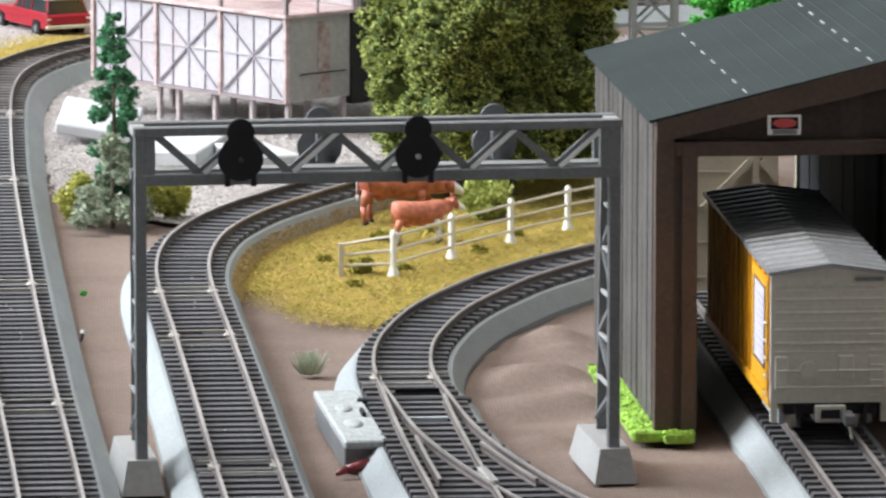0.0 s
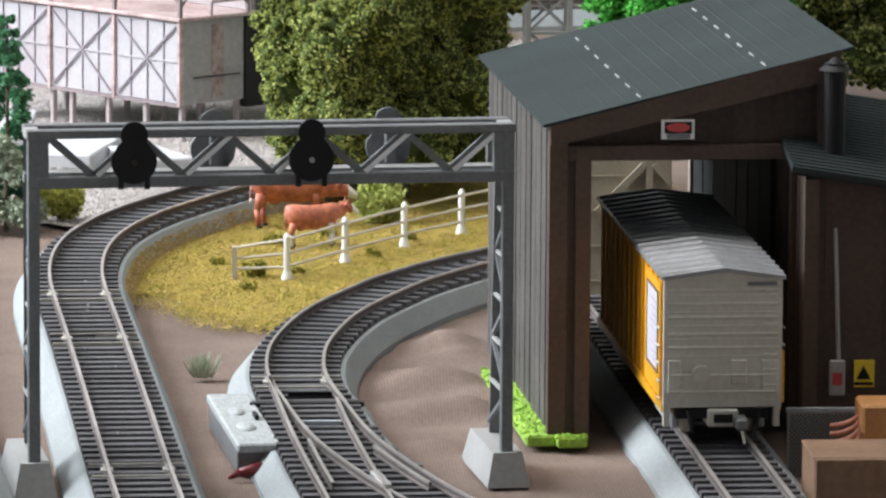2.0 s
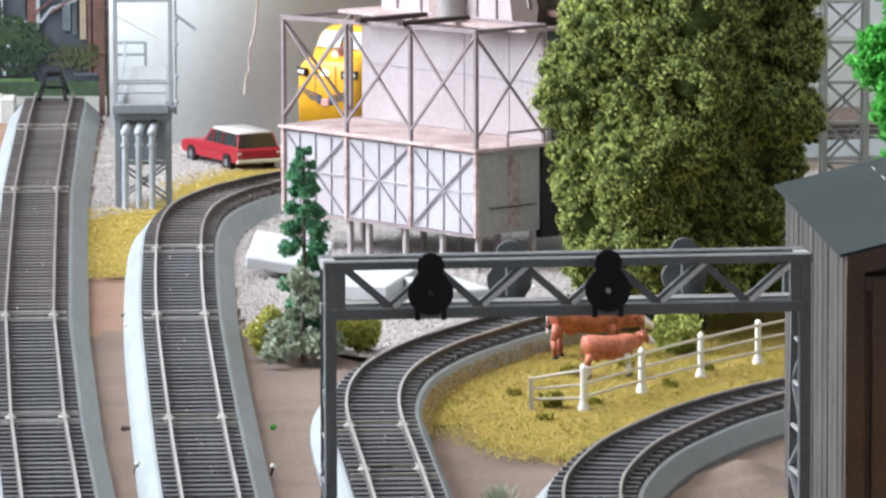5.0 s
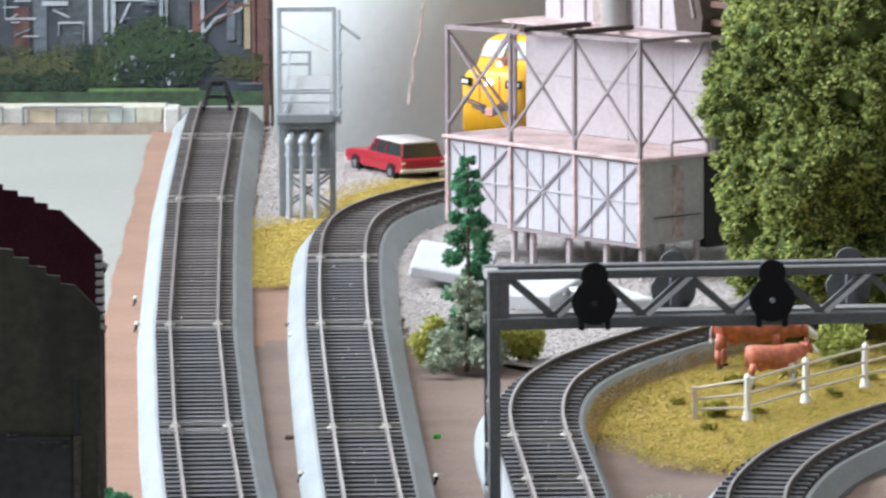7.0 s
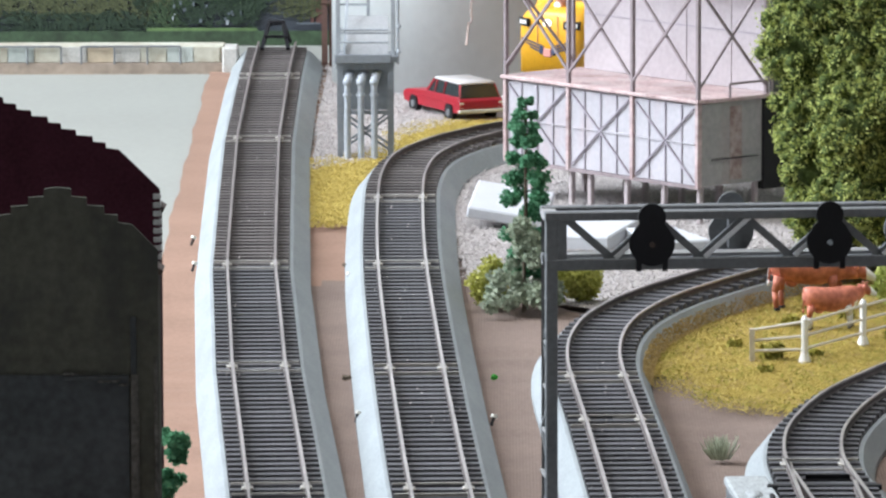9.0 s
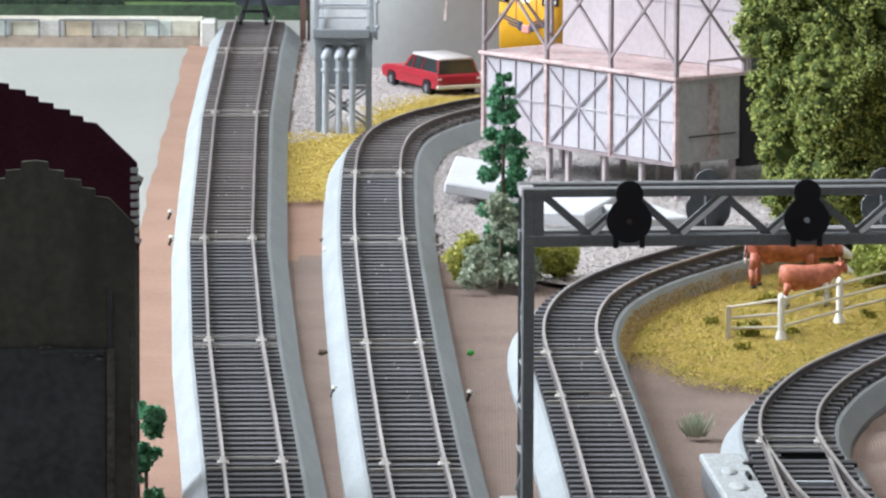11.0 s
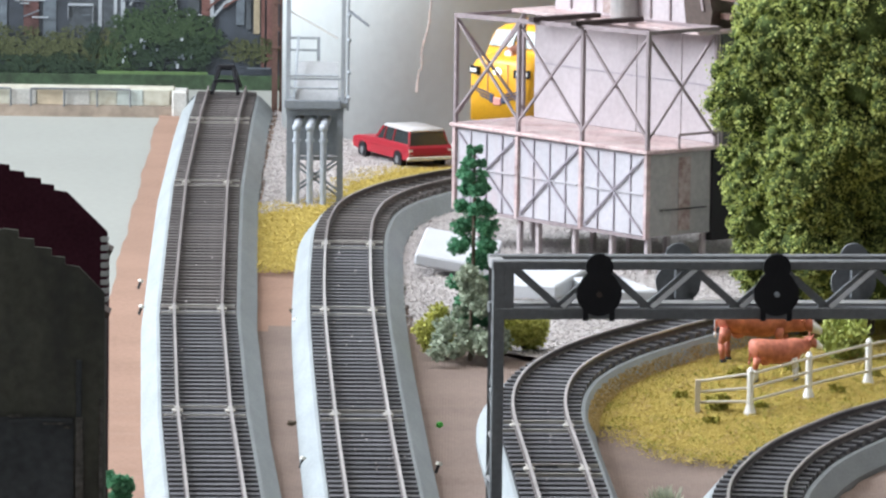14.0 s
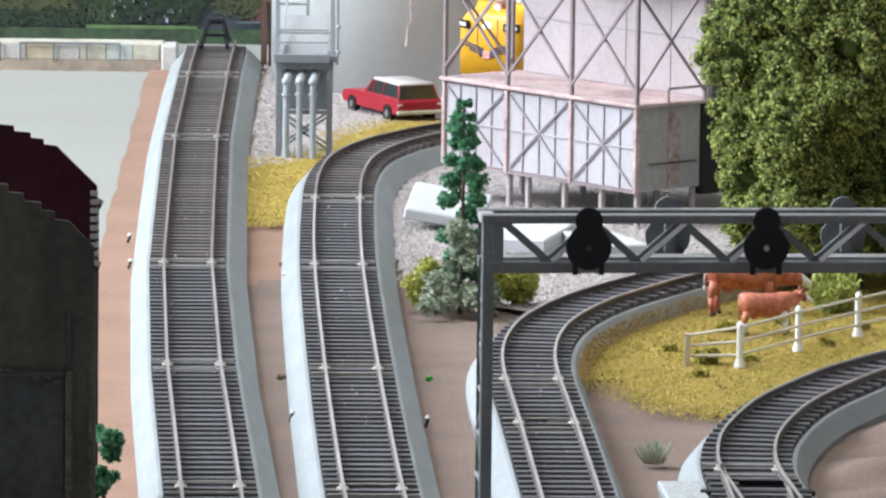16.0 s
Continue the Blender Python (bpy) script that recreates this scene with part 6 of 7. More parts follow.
    for y in (0.032, L - 0.032):
        truck = part("truck", box(B(), -0.0050, 0.0050, y - 0.020, y + 0.020, 0.0130, 0.0185), M_BLACK, c)
        for s in (-1, 1):
            part("side_frame", box(B(), s * 0.0125 - 0.0012, s * 0.0125 + 0.0012, y - 0.026, y + 0.026, 0.0125, 0.0185, 0.0006), M_LOCOGREY, truck)
            for a in (-0.018, 0.0, 0.018):
                part("wheel", rod(B(), (s * 0.0073, y + a, 0.0163), (s * 0.0098, y + a, 0.0163), 0.0060, seg=20), M_STEEL, truck)
    return c


M_CABGLASS = material("green_cab_glass", (0.06, 0.075, 0.05), 0.15, vary=0.2, bump=0)
M_LAMP = bpy.data.materials.new("lit_headlight")
M_LAMP.use_nodes = True
M_LAMP.node_tree.nodes["Principled BSDF"].inputs["Emission Color"].default_value = (1.0, 0.93, 0.75, 1)
M_LAMP.node_tree.nodes["Principled BSDF"].inputs["Emission Strength"].default_value = 1.6
M_NAVY = material("navy_paint", (0.035, 0.045, 0.09), 0.5)
M_CREST = material("pink_crest", (0.60, 0.26, 0.22), 0.5)
M_LOCOGREY = material("loco_grey", (0.21, 0.22, 0.24), 0.45, vary=0.12, bump=0.08)
locomotive()


# ---- stepped-gable houses in the foreground ----
def gable_house(x, y, half, eave, shoulder, steps, run, rise, wall, label, depth=0.014):
    """A flat-fronted house: stepped gable, then a short level, then a splayed corner down to the eave. shoulder: how far in and up the splay reaches."""
    h = thing("gable_house", pose(x, y, -0.002), label, "house")
    u, v = half - shoulder[0], eave + shoulder[1]
    out = [(half, 0.0), (half, eave - 0.0012), (half - 0.0012, eave), (u, v), (u - 0.0035, v + 0.0004)]
    u, v = u - 0.0035, v + 0.0004
    for k in range(steps):
        r = run * (1.0 + 0.12 * ((k * 5) % 3 - 1))
        out += [(u - 0.0002, v + rise), (max(0.0, u - r), v + rise + 0.0003)]
        u, v = max(0.0, u - r), v + rise + 0.0003
    if u > 0.001:
        out += [(u * 0.98, v + 0.0002)]
    full = out + [(-a, b) for a, b in out[::-1] if a > 0]
    part("gable_wall", plate(B(), [(a, 0.0, b) for a, b in full], (0, 1, 0), 0.0014), wall, h)
    rear = [(half, 0.0), (half, eave - 0.006), (0.0, v - 0.008), (-half, eave - 0.006), (-half, 0.0)]
    part("gable_wall", plate(B(), [(a, depth - 0.003, b) for a, b in rear], (0, 1, 0), 0.0014), wall, h)
    for s in (-1, 1):
        part("side_wall", box(B(), min(s * half, s * (half - 0.003)), max(s * half, s * (half - 0.003)), 0.0014, depth - 0.003, 0, eave - 0.007), wall, h)
        n = Vector((s * (v - eave), 0, half)).normalized()
        part("roof", plate(B(), [(s * (half + 0.0006), 0.0016, eave - 0.008), (s * (half + 0.0006), depth - 0.003, eave - 0.008), (0, depth - 0.003, v - 0.010), (0, 0.0016, v - 0.010)], n, 0.0015), M_DARKWALL, h)
    return h


olive = gable_house(-0.1139, 1.720, 0.0257, 0.0985, (0.0066, 0.0055), 4, 0.0040, 0.0020, M_OLIVE, "dark olive stepped-gable house seen against the light")
part("shop_front", box(B(), -0.0257, 0.0180, -0.0006, 0.0, 0.0, 0.0648), M_SHOPBLUE, olive, "dark blue-grey lower front")
part("pilaster", box(B(), 0.0185, 0.0205, -0.0012, 0.0, 0.0, 0.0650, 0.0003), M_SHOPGREY, olive, "grey pilaster with a worn edge")
part("pilaster", box(B(), 0.0185, 0.0200, -0.0010, 0.0, 0.0650, 0.0800, 0.0003), M_SHOPBLUE, olive)
part("downpipe", rod(B(), (0.0250, -0.0006, 0.0), (0.0250, -0.0006, 0.0700), 0.0005, seg=8), M_SHOPGREY, olive)
ledge = part("ledge", box(B(), 0.0010, 0.0180, -0.0016, 0.0, 0.0636, 0.0648, 0.0003), M_SHOPBLUE, olive)
for k in range(9):
    a = 0.0020 + 0.0018 * k
    part("scroll", smooth(ball(B(), (a, -0.0012, 0.0652 - 0.0003 * k + 0.0004 * math.sin(k * 2.1)), 0.0008, 1.6, 0.6, 0.5, 1)), M_SHOPGREY, ledge)
maroon = gable_house(-0.1388, 1.850, 0.0446, 0.0972, (0.0112, 0.0098), 9, 0.0041, 0.0015, M_MAROON, "dark maroon stepped-gable house with pale quoins")
for k in range(8):
    z = 0.0765 + k * 0.0024
    part("quoin", box(B(), 0.0428, 0.0449, -0.0004, 0.0030, z, z + 0.0015, 0.0002), M_STEEL2, maroon)


# ---- table edge and printed backdrop ----
def back_kerb():
    k = thing("kerb_wall", pose(0, 0, 0), "low pale wall with a small grey railing at the board edge", "wall", kind="structure")
    part("coping", box(B(), -0.75, -0.1225, 2.984, 2.998, -0.003, 0.0095, 0.0006), M_KERB, k)
    tints = (M_KERB, M_STONEBLOCK, M_PASTEL, M_STONEBLOCK, M_KERB, M_PASTELBLUE)
    for q in range(34):
        x = -0.1245 - 0.0118 * (q + 1)
        part("kerb_panel", box(B(), x + 0.0002, x + 0.0116, 2.9825, 2.9840, 0.0022, 0.0090), tints[q * 5 % 6], k)
    part("base_strip", box(B(), -0.75, -0.1225, 2.981, 2.984, -0.003, 0.0020), M_KERBFOOT, k)
    for x0, x1 in ((-0.1860, -0.1420), (-0.2400, -0.1950), (-0.2950, -0.2500)):
        rail = part("railing", rod(B(), (x0, 2.981, 0.0094), (x1, 2.981, 0.0094), 0.0005, seg=6), M_STEEL, k)
        for q in range(4):
            x = x0 + (x1 - x0) * q / 3
            part("railing_post", rod(B(), (x, 2.981, 0.0015), (x, 2.981, 0.0094), 0.0005, seg=6), M_STEEL, rail)
    part("end_block", box(B(), -0.1235, -0.1165, 2.980, 2.996, -0.003, 0.0090, 0.0008), M_STONEBLOCK, k)


M_KERB = material("pale_kerb", (0.43, 0.38, 0.29), 0.85, fine=300, coarse=60, vary=0.2, tint=(0.43, 0.43, 0.36))
M_PASTEL = material("pale_orange_panel", (0.48, 0.40, 0.29), 0.85, fine=300, coarse=60, vary=0.2)
M_PASTELBLUE = material("pale_blue_panel", (0.42, 0.46, 0.43), 0.85, fine=300, coarse=60, vary=0.2)
M_KERBFOOT = material("dusty_kerb_foot", (0.30, 0.24, 0.19), 0.9, fine=300, coarse=60, vary=0.25)
M_STONEBLOCK = material("pale_stone", (0.43, 0.42, 0.39), 0.85, vary=0.2)
back_kerb()


def printed_backdrop():
    """A flat print: plant of pipes and columns over a belt of trees, a strip of lawn and a hedge."""
    b = thing("backdrop", pose(0, 3.10, -0.003), "printed backdrop of trees and an industrial plant", "backdrop", kind="structure")
    part("print_sheet", box(B(), -0.85, -0.062, 0, 0.004, 0, 0.26), M_HAZE, b)
    rng = random.Random(8)
    layer = [0.0]

    def patch(x0, x1, z0, z1, mat, name="printed_building"):
        layer[0] += 0.00001
        part(name, box(B(), x0, x1, -0.0003 - layer[0], 0.0, z0, z1), mat, b)

    def pipe(p, q, w, mat):
        layer[0] += 0.00001
        part("printed_pipe", beam(B(), (p[0], -0.0003 - layer[0], p[1]), (q[0], -0.0003 - layer[0], q[1]), 0.0003, w), mat, b)

    for k in range(5):
        o = -0.062 * k
        patch(o - 0.197, o - 0.190, 0.024, 0.046, M_PB2)
        patch(o - 0.188, o - 0.182, 0.022, 0.055, M_PB3)
        patch(o - 0.176, o - 0.150, 0.020, 0.060, M_PB1)
        if k:
            for q in range(5):
                patch(o - 0.190 + 0.011 * q, o - 0.188 + 0.011 * q + 0.003 * rng.random(), 0.02, 0.045 + 0.05 * rng.random(), rng.choice((M_PB3, M_PW, M_PB2)))
    for x, w in ((-0.1625, 0.0016), (-0.1555, 0.0016), (-0.1522, 0.0020), (-0.1300, 0.0016), (-0.1272, 0.0009)):
        patch(x, x + w, 0.028, 0.12, M_PW, "printed_column")
    for x, w, z, mat in ((-0.1215, 0.0055, 0.030, M_PB1), (-0.1150, 0.0050, 0.034, M_PR), (-0.1110, 0.0016, 0.030, M_PW), (-0.0990, 0.0038, 0.030, M_PB3), (-0.0945, 0.0022, 0.028, M_PB1), (-0.0910, 0.0028, 0.026, M_PCREAM), (-0.0875, 0.0016, 0.010, M_PR), (-0.0850, 0.0042, 0.010, M_PR), (-0.0785, 0.0020, 0.010, M_PB2)):
        patch(x, x + w, z, 0.12, mat, "printed_column")
    for p, q, w in (((-0.201, 0.0405), (-0.187, 0.0405), 0.0010), ((-0.201, 0.0405), (-0.201, 0.052), 0.0010), ((-0.1765, 0.032), (-0.1765, 0.0385), 0.0010), ((-0.1765, 0.0385), (-0.1650, 0.0385), 0.0010), ((-0.165, 0.0385), (-0.165, 0.030), 0.0010), ((-0.1840, 0.0475), (-0.1720, 0.0475), 0.0022), ((-0.1790, 0.0445), (-0.1715, 0.0410), 0.0009), ((-0.1520, 0.0490), (-0.1350, 0.0490), 0.0012), ((-0.1480, 0.0385), (-0.1435, 0.0475), 0.0010), ((-0.1120, 0.0305), (-0.1040, 0.0405), 0.0012), ((-0.1040, 0.0405), (-0.0930, 0.0440), 0.0012), ((-0.0930, 0.0440), (-0.0880, 0.0520), 0.0012)):
        pipe(p, q, w, M_PW)
    for p, q in (((-0.113, 0.037), (-0.097, 0.050)), ((-0.105, 0.038), (-0.091, 0.047)), ((-0.099, 0.046), (-0.086, 0.046)), ((-0.108, 0.050), (-0.088, 0.053))):
        pipe(p, q, 0.0010, M_PR)
    for k in range(60):
        x, z = rng.uniform(-0.30, -0.10), rng.uniform(0.030, 0.060)
        pipe((x, z), (x + rng.uniform(0.002, 0.008), z + rng.choice((0, 0, 0.003))), 0.0006, rng.choice((M_PW, M_PB3)))
    g = np.random.default_rng(5)

    def foliage(clumps, leaf, n, y, size, seed):
        lot = []
        for k, (cx, cz, rx, rz) in enumerate(clumps):
            m = int(n * rx * rz / 0.0001)
            a, q = g.random(m) * math.tau, g.random(m) ** 0.6
            wob = 1 + 0.16 * np.sin(a * 5 + k) + 0.10 * np.sin(a * 11 + 2 * k)
            lot.append(np.c_[cx + rx * q * wob * np.cos(a), np.full(m, y), np.maximum(0.001, cz + rz * q * wob * np.sin(a))])
        p = np.concatenate(lot)
        ob = scatter_mesh("printed_foliage", np.zeros((len(p), 3)), size * (0.6 + 0.8 * g.random(len(p))), leaf, b, seed=seed)
        v = np.array([w.co[:] for w in ob.data.vertices]).reshape(len(p), -1, 3)
        v[..., 1] *= 0.02
        ob.data.vertices.foreach_set("co", (v + p[:, None]).reshape(-1, 3).ravel())
        ob["kind"] = "stuff"

    far_left = [(-0.215 - 0.021 * k, 0.016 + 0.006 * g.random(), 0.014, 0.010) for k in range(9)]
    foliage([(-0.195, 0.017, 0.014, 0.010), (-0.176, 0.019, 0.014, 0.009), (-0.160, 0.017, 0.010, 0.011), (-0.092, 0.018, 0.014, 0.006)] + far_left, L_PRINTO, 520, -0.0014, 0.0008, 4)
    foliage([(-0.134, 0.030, 0.019, 0.011), (-0.148, 0.026, 0.010, 0.010), (-0.118, 0.024, 0.013, 0.010), (-0.155, 0.012, 0.008, 0.008)], L_PRINT, 600, -0.0017, 0.0008, 6)
    foliage([(-0.140, 0.015, 0.010, 0.006), (-0.120, 0.017, 0.012, 0.008), (-0.182, 0.010, 0.022, 0.006), (-0.165, 0.022, 0.004, 0.008), (-0.215, 0.010, 0.02, 0.006), (-0.255, 0.010, 0.02, 0.006)], L_PRINT2, 600, -0.0020, 0.0008, 7)
    for k in range(18):
        x, z = -0.153 + 0.035 * g.random(), 0.0095 + 0.013 * g.random()
        part("printed_mark", box(B(), x, x + 0.0005 + 0.0009 * g.random(), -0.0024, -0.0022, z, z + 0.0006 + 0.0018 * g.random()), M_PB3 if k % 3 else M_PW, b)
    part("printed_lawn", box(B(), -0.163, -0.112, -0.0028, -0.0024, 0.0066, 0.0082), M_PL, b)
    part("printed_hedge", box(B(), -0.85, -0.075, -0.0032, -0.0028, 0.0, 0.0068), M_PG, b)
    part("printed_bench", box(B(), -0.094, -0.083, -0.0034, -0.0030, 0.0098, 0.0106), M_PB3, b)


M_HAZE = material("print_haze", (0.040, 0.048, 0.060), 0.6, fine=120, coarse=25, vary=0.35, bump=0)
M_PB1 = material("print_dark_grey", (0.06, 0.07, 0.08), 0.6, fine=300, coarse=90, vary=0.4, bump=0)
M_PB2 = material("print_brick", (0.085, 0.042, 0.040), 0.6, fine=300, coarse=90, vary=0.4, bump=0)
M_PB3 = material("print_blue_grey", (0.10, 0.12, 0.14), 0.6, fine=300, coarse=90, vary=0.4, bump=0)
M_PW = material("print_pipe_white", (0.33, 0.36, 0.39), 0.6, vary=0.2, bump=0)
M_PR = material("print_rust", (0.135, 0.065, 0.055), 0.6, vary=0.3, bump=0)
M_PCREAM = material("print_cream", (0.30, 0.25, 0.17), 0.6, vary=0.25, bump=0)
M_PG = material("print_hedge", (0.034, 0.062, 0.030), 0.6, fine=400, coarse=120, vary=0.5, bump=0)
M_PL = material("print_lawn", (0.10, 0.17, 0.06), 0.6, fine=400, coarse=120, vary=0.3, bump=0)
L_PRINT = island_material("print_leaf", (0.026, 0.048, 0.027), (0.046, 0.070, 0.036), 0.6)
L_PRINTO = island_material("print_leaf_olive", (0.046, 0.056, 0.028), (0.078, 0.086, 0.044), 0.6)
L_PRINT2 = island_material("print_leaf_dark", (0.017, 0.030, 0.020), (0.032, 0.050, 0.032), 0.6)
printed_backdrop()


# ---- loose pieces by the tracks ----
def foam_block(x, y, ang, a, b, h, tip=0.0, side=0.0):
    bm = box(B(), -a / 2, a / 2, -b / 2, b / 2, 0, h, 0.0006)
    solid("foam_block", bm, M_FOAM, "white foam offcut lying on the gravel", "block", "", "foam offcuts on the gravel", pose(x, y, -0.0002 + b / 2 * math.sin(radians(tip)) + a / 2 * math.sin(radians(side)), tip, side, ang))


foam_block(0.0035, 2.474, -4, 0.0290, 0.046, 0.0042, 5, 9)
foam_block(0.0330, 2.420, -14, 0.0240, 0.050, 0.0055)
foam_block(0.0600, 2.405, 20, 0.018, 0.040, 0.0050)


def switch_motor():
    s = thing("switch_machine", Matrix.Translation((0.0716, 1.8430, -0.0012)) @ Matrix.Rotation(radians(4.2), 4, "Z"), "speckled grey turnout motor box beside the track", "turnout motor")
    part("base", box(B(), -0.0056, 0.0056, -0.0365, 0.036, 0, 0.0068, 0.0004), M_STEEL, s, "dark grey recessed base")
    lid = part("lid", box(B(), -0.0058, 0.0062, -0.040, 0.040, 0.0066, 0.0090, 0.0005), M_SPECK, s, "speckled pale grey lid")
    for y, r in ((0.010, 0.0024), (-0.014, 0.0027)):
        part("boss", smooth(ball(B(), (-0.0006, y, 0.0090), r, 1.0, 2.4, 0.35)), M_SPECK, lid)
    part("lever", box(B(), 0.0030, 0.0042, -0.004, 0.003, 0.0090, 0.0106, 0.0003), M_BLACK, s)
    return s


switch_motor()
bm = B()
rod(bm, (0.0690, 1.7990, 0.0006), (0.0752, 1.8010, 0.0016), 0.0012, 0.0019, 12)
rod(bm, (0.0662, 1.7965, -0.0002), (0.0692, 1.7992, 0.0007), 0.0006, 0.0012, 10)
M_DKRED = material("dark_red_plastic", (0.16, 0.015, 0.02), 0.4, vary=0.2)
solid("wire_plug", smooth(bm), M_DKRED, "dark red wire plug on the matting", "plug")


def nail(x, y):
    n = thing("track_nail", pose(x, y, -0.001, 0, 24, 40), "small bright steel track nail", "nail", "track nails")
    part("shank", rod(B(), (0, 0, 0), (0, 0, 0.0026), 0.0005, seg=8), M_BLACK, n)
    part("head", rod(B(), (0, 0, 0.0026), (0, 0, 0.0036), 0.0011, 0.0009, 12), M_SILVER, n)
    return n


for x, y in ((-0.1119, 2.4175), (-0.1086, 2.3520), (-0.0537, 2.3244), (-0.0443, 2.0285), (-0.0030, 2.0220)):
    nail(x, y)


def crumb(x, y, mat, label, seed):
    rng = random.Random(seed)
    bm = ball(B(), (0, 0, 0.0008), 0.0012, 1.5, 1.0, 0.7, 2)
    for v in bm.verts:
        v.co *= rng.uniform(0.75, 1.25)
    solid("debris_crumb", bm, mat, label, "debris", "", "crumbs on the matting", pose(x, y, -0.001, 0, 0, seed * 40))


crumb(-0.0490, 2.109, M_TRUNK, "small brown crumb of bark on the matting", 1)
crumb(-0.0022, 2.1095, M_COREB, "small dark green crumb of foliage on the matting", 2)
crumb(-0.0545, 2.36, M_TRUNK, "small brown crumb of bark on the matting", 3)
shrub("moss_tuft", -0.0365, 2.068, 0.0018, 0.0100, L_PINE, "tiny green moss tuft on the track shoulder", 41, 260, 0.0007)


# ---- lean-to, fence panel and yard clutter by the shed ----
def lean_to():
    s = thing("lean_to_shed", pose(0.2258, 1.826, -0.0008), "dark brown lean-to shed with a corrugated grey roof and stove pipe", "shed")
    W, D = 0.085, 0.085

    def top(x):
        return 0.0792 - 0.15 * x

    board_wall(s, (0, 0), (W, 0), lambda u: top(u * W) - 0.001, 0.0014, M_DARKWALL, 16)
    board_wall(s, (0.0, D), (0.0, 0.0), lambda u: top(0) - 0.001, 0.0014, M_DARKWALL, 12)
    part("corner_post", box(B(), -0.0008, 0.0034, -0.0014, 0.0016, 0, top(0) - 0.002, 0.0003), M_BROWN, s)
    part("fascia", plate(B(), [(-0.003, -0.0030, top(-0.003) - 0.0008), (W + 0.003, -0.0030, top(W + 0.003) - 0.0008), (W + 0.003, -0.0030, top(W + 0.003) + 0.0012), (-0.003, -0.0030, top(-0.003) + 0.0012)], (0, 1, 0), 0.0012), M_ROOF, s)
    roof = part("roof", plate(B(), [(-0.0045, -0.0040, top(-0.0045)), (W + 0.004, -0.0040, top(W + 0.004)), (W + 0.004, D, top(W + 0.004) + 0.012), (-0.0045, D, top(-0.0045) + 0.012)], (0, 0, 1), 0.0016), M_ROOF, s, "corrugated dark grey roof")
    for k in range(26):
        y = -0.002 + k * 0.0034
        up = 0.0015 + 0.012 * (y + 0.004) / (D + 0.004)
        part("corrugation", rod(B(), (-0.0042, y, top(-0.0042) + up), (W + 0.0036, y, top(W + 0.0036) + up), 0.0009, seg=6), M_ROOF, roof)
    pipe = part("stove_pipe", rod(B(), (0.0094, 0.016, 0.070), (0.0094, 0.016, 0.1075), 0.0030, seg=18), M_BLACK, s, "black stove pipe")
    part("cap", rod(B(), (0.0094, 0.016, 0.1055), (0.0094, 0.016, 0.1090), 0.0046, 0.0006, 18), M_BLACK, pipe)
    sign = part("yellow_sign", box(B(), 0.0136, 0.0192, -0.0022, -0.0014, 0.0197, 0.0272), M_SIGNYEL, s, "small yellow warning sign")
    part("sign_figure", plate(B(), [(0.0142, -0.0024, 0.0219), (0.0182, -0.0024, 0.0219), (0.0162, -0.0024, 0.0257)], (0, 1, 0), 0.0003), M_BLACK, sign)
    part("sign_line", box(B(), 0.0136, 0.0188, -0.0024, -0.0022, 0.0203, 0.0211), M_BLACK, sign)
    return s


lean_to()


def shovel():
    s = thing("shovel", pose(0.2345, 1.8238, -0.001), "small grey shovel hanging on the lean-to wall", "shovel")
    part("handle", rod(B(), (0.0006, 0.0006, 0.0270), (-0.0006, 0.0022, 0.0640), 0.0006, seg=8), M_STEEL2, s)
    blade = part("blade", box(B(), -0.0020, 0.0024, -0.0002, 0.0008, 0.0175, 0.0275, 0.0004), M_STEEL2, s, "pale grey blade")
    part("label_patch", box(B(), -0.0012, 0.0016, -0.0004, -0.0002, 0.0205, 0.0240), M_SIGNRED, blade)


shovel()


def mesh_panel():
    p = thing("mesh_screen", pose(0.2178, 1.7960, -0.001), "grey perforated mesh screen beside the shed track", "screen")
    part("panel", box(B(), 0, 0.021, 0, 0.0010, 0, 0.0185), M_STEEL2, p)
    part("top_edge", box(B(), -0.0004, 0.0214, -0.0004, 0.0016, 0.0180, 0.0190), M_PIPE, p)
    for k in range(30):
        x = -0.0160 + 0.0012 * k
        for s in (0, 1):
            a, b = max(0.0005, x), min(0.0205, x + 0.0175)
            if b - a > 0.001:
                za, zb = a - x, b - x
                if s:
                    za, zb = 0.0175 - za, 0.0175 - zb
                part("wire", beam(B(), (a, -0.0002, za), (b, -0.0002, zb), 0.0003), M_STEEL, p)


mesh_panel()


def crate():
    c = thing("wooden_crate", pose(0.2162, 1.722, -0.001), "brown wooden crate beside the shed track", "crate")
    part("front", box(B(), 0.0001, 0.0431, 0, 0.0016, 0, 0.0186, 0.0003), M_WOOD, c, "flat plywood front")
    part("side", box(B(), 0, 0.0016, 0.0018, 0.026, 0, 0.0180), M_WOOD, c)
    part("side", box(B(), 0.0416, 0.0432, 0.0018, 0.026, 0, 0.0180), M_WOOD, c)
    part("back", box(B(), 0, 0.0432, 0.0262, 0.0278, 0, 0.0180), M_WOOD, c)
    part("lid", box(B(), -0.0003, 0.0435, 0.0017, 0.0280, 0.0180, 0.0188, 0.0002), M_WOOD, c)


crate()


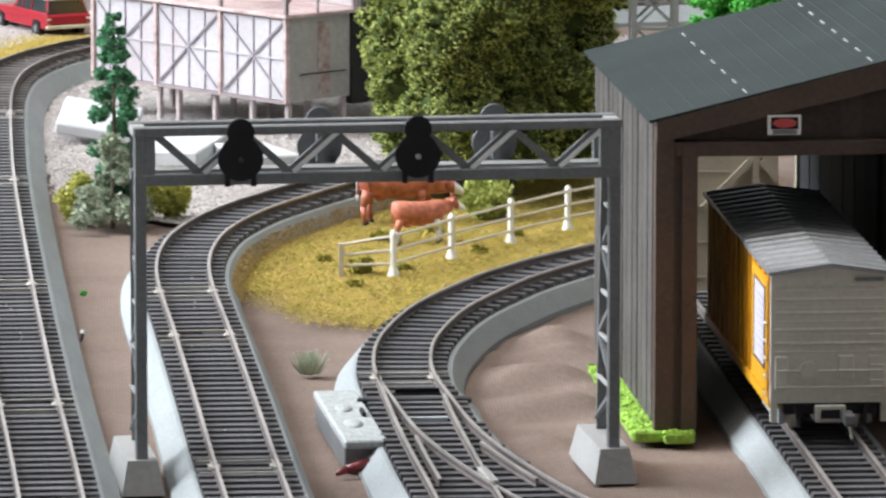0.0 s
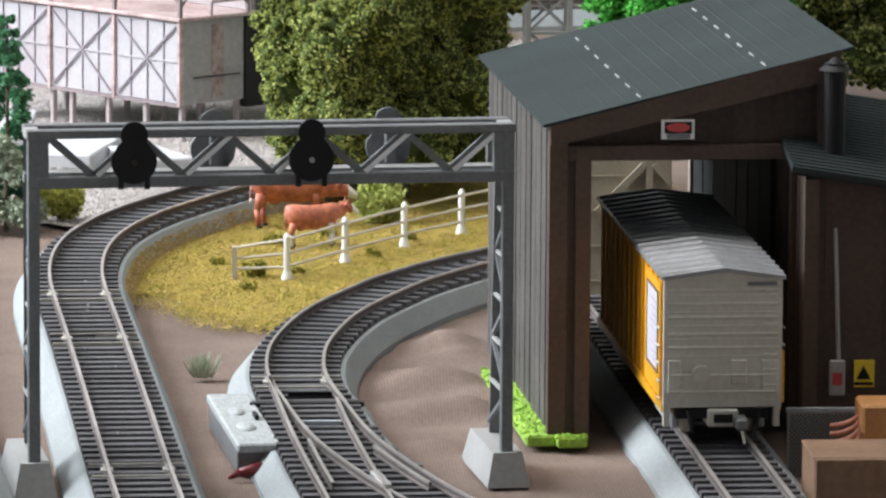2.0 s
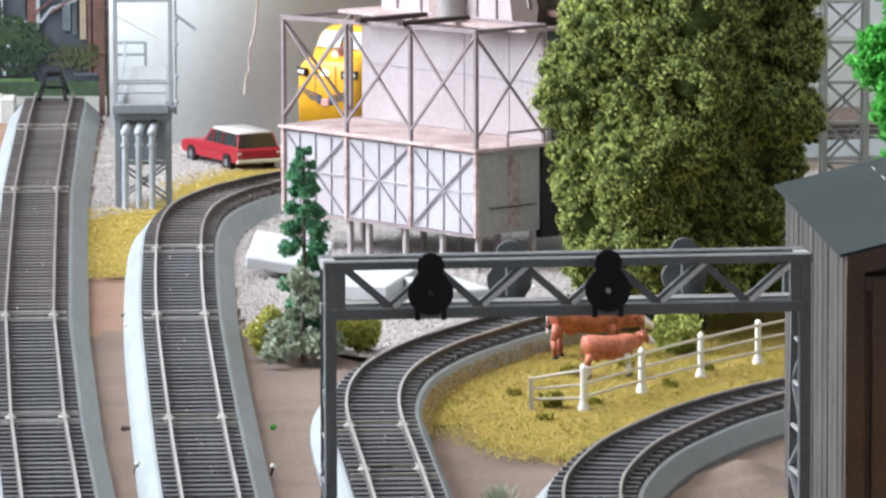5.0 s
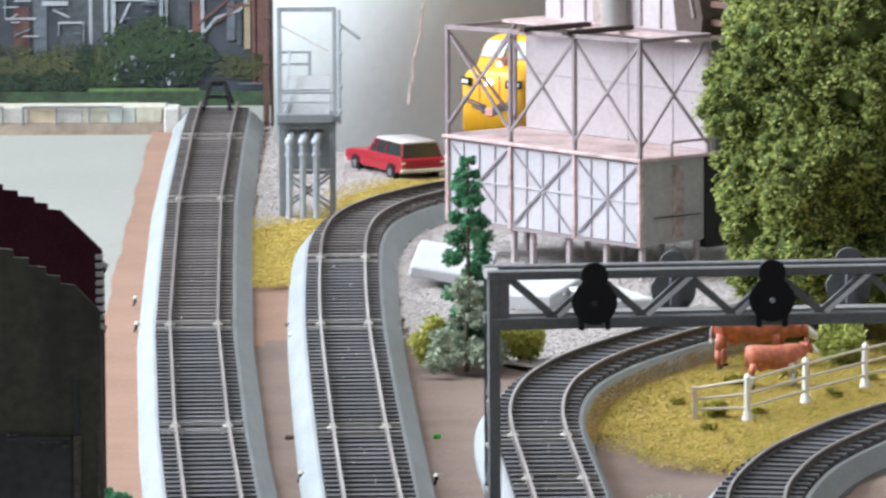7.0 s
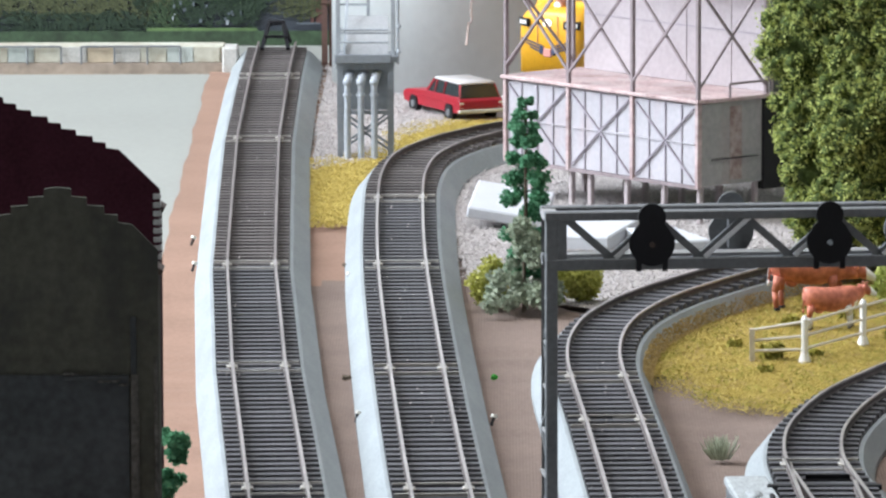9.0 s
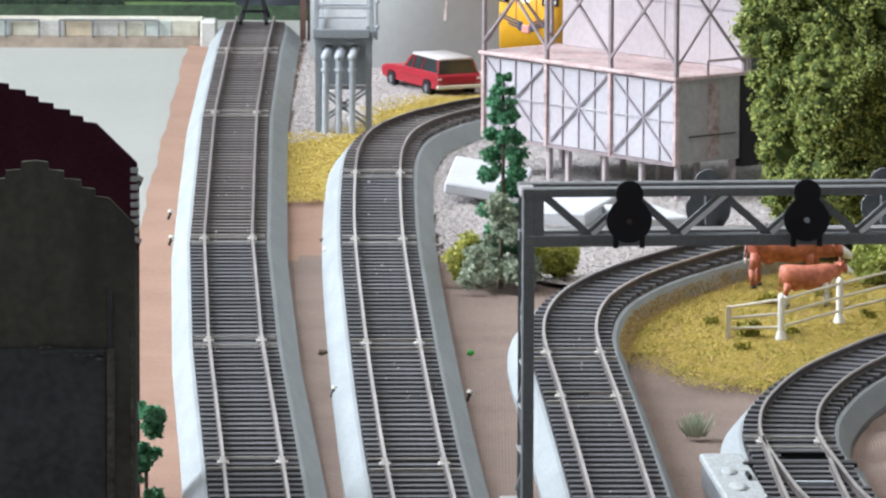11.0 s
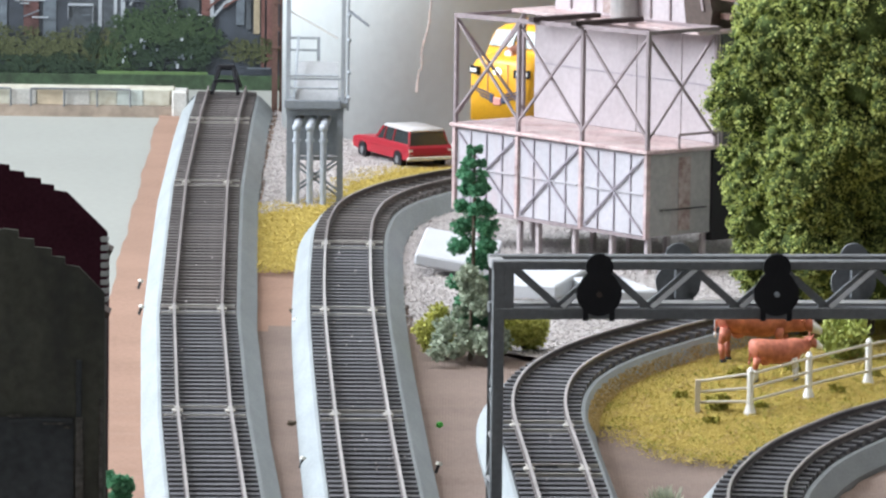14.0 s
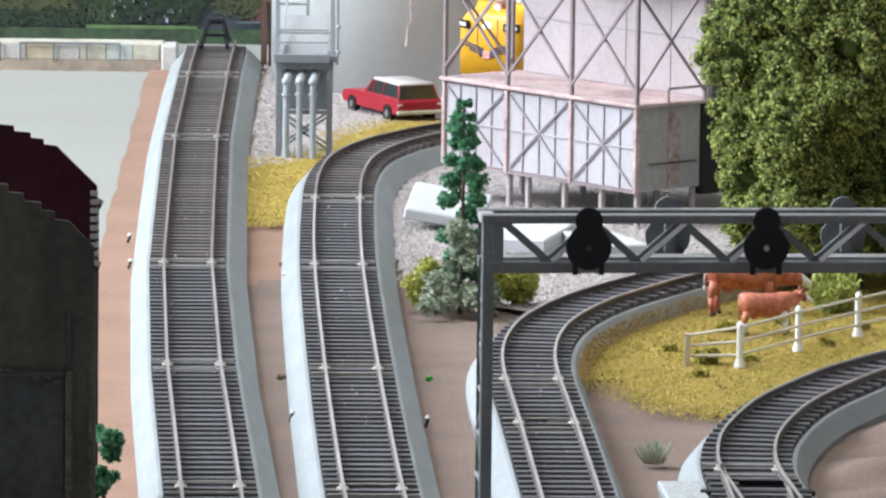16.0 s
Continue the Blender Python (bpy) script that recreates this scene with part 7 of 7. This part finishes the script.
def pipe_stack():
    s = thing("timber_load", pose(0.2350, 1.7720, -0.001), "orange timber load with copper pipes beside it", "load")
    part("timber", box(B(), 0.0000, 0.030, 0.0, 0.016, 0.0, 0.0240, 0.0008), M_ORANGE, s)
    for k in range(4):
        bm = B()
        arc = [Vector((-0.0088 + 0.0004 * k + 0.0086 * math.sin(a), 0.001 + 0.0025 * k, 0.0115 + 0.0018 * k + 0.0050 * (1 - math.cos(a)))) for a in [i * math.pi / 12 for i in range(7)]]
        for p, q in zip(arc, arc[1:]):
            rod(bm, p, q, 0.0007, seg=8)
        part("pipe", bm, M_COPPER, s, "bent copper pipe")


pipe_stack()


# ---- behind the shed ----
def lattice_tower():
    t = thing("lattice_tower", pose(0.2085, 2.560, -0.002), "grey lattice tower with a red sign", "tower")
    w, h = 0.0160, 0.170
    for x in (0, w):
        for y in (0, w):
            part("leg", box(B(), x - 0.0010, x + 0.0010, y - 0.0010, y + 0.0010, 0, h), M_STEEL2, t)
    n = 11
    for k in range(n):
        z0, z1 = h * k / n, h * (k + 1) / n
        for y in (0, w):
            part("brace", beam(B(), (0, y, z0), (w, y, z1), 0.0009), M_STEEL2 if y == 0 else M_STEEL, t)
            part("brace", beam(B(), (w, y, z0), (0, y, z1), 0.0009), M_STEEL2 if y == 0 else M_STEEL, t)
        for x in (0, w):
            part("brace", beam(B(), (x, 0, z0), (x, w, z1), 0.0009), M_STEEL, t)
        part("ring_bar", box(B(), -0.001, w + 0.001, -0.0008, 0.0008, z1 - 0.0008, z1 + 0.0004), M_STEEL2, t)
    sign = part("sign_box", box(B(), -0.0200, -0.0040, -0.002, 0.004, 0.0780, 0.0860, 0.0006), M_SIGNRED, t, "red sign with a white mark")
    part("sign_mark", box(B(), -0.0160, -0.0080, -0.0024, -0.002, 0.0796, 0.0842), M_WHITE, sign)
    part("sign_arm", box(B(), -0.0200, 0.0, 0.0, 0.0012, 0.0872, 0.0884), M_STEEL, t)
    part("sign_arm", box(B(), -0.0200, 0.0, 0.0, 0.0012, 0.0760, 0.0770), M_STEEL, t)


lattice_tower()
big_tree(0.2600, 2.480, 0.155, 0.086, L_BRIGHT, "bright green model tree behind the shed", 51, n=150000, low=0.02, size=0.0011, core=M_COREB)
big_tree(0.3250, 2.560, 0.160, 0.080, L_TREE, "olive green model tree behind the lean-to", 61, n=80000, low=0.02, size=0.0010)
big_tree(0.1620, 2.660, 0.175, 0.085, L_TREE, "olive green model tree behind the hopper building", 71, n=80000, low=0.02, size=0.0010)
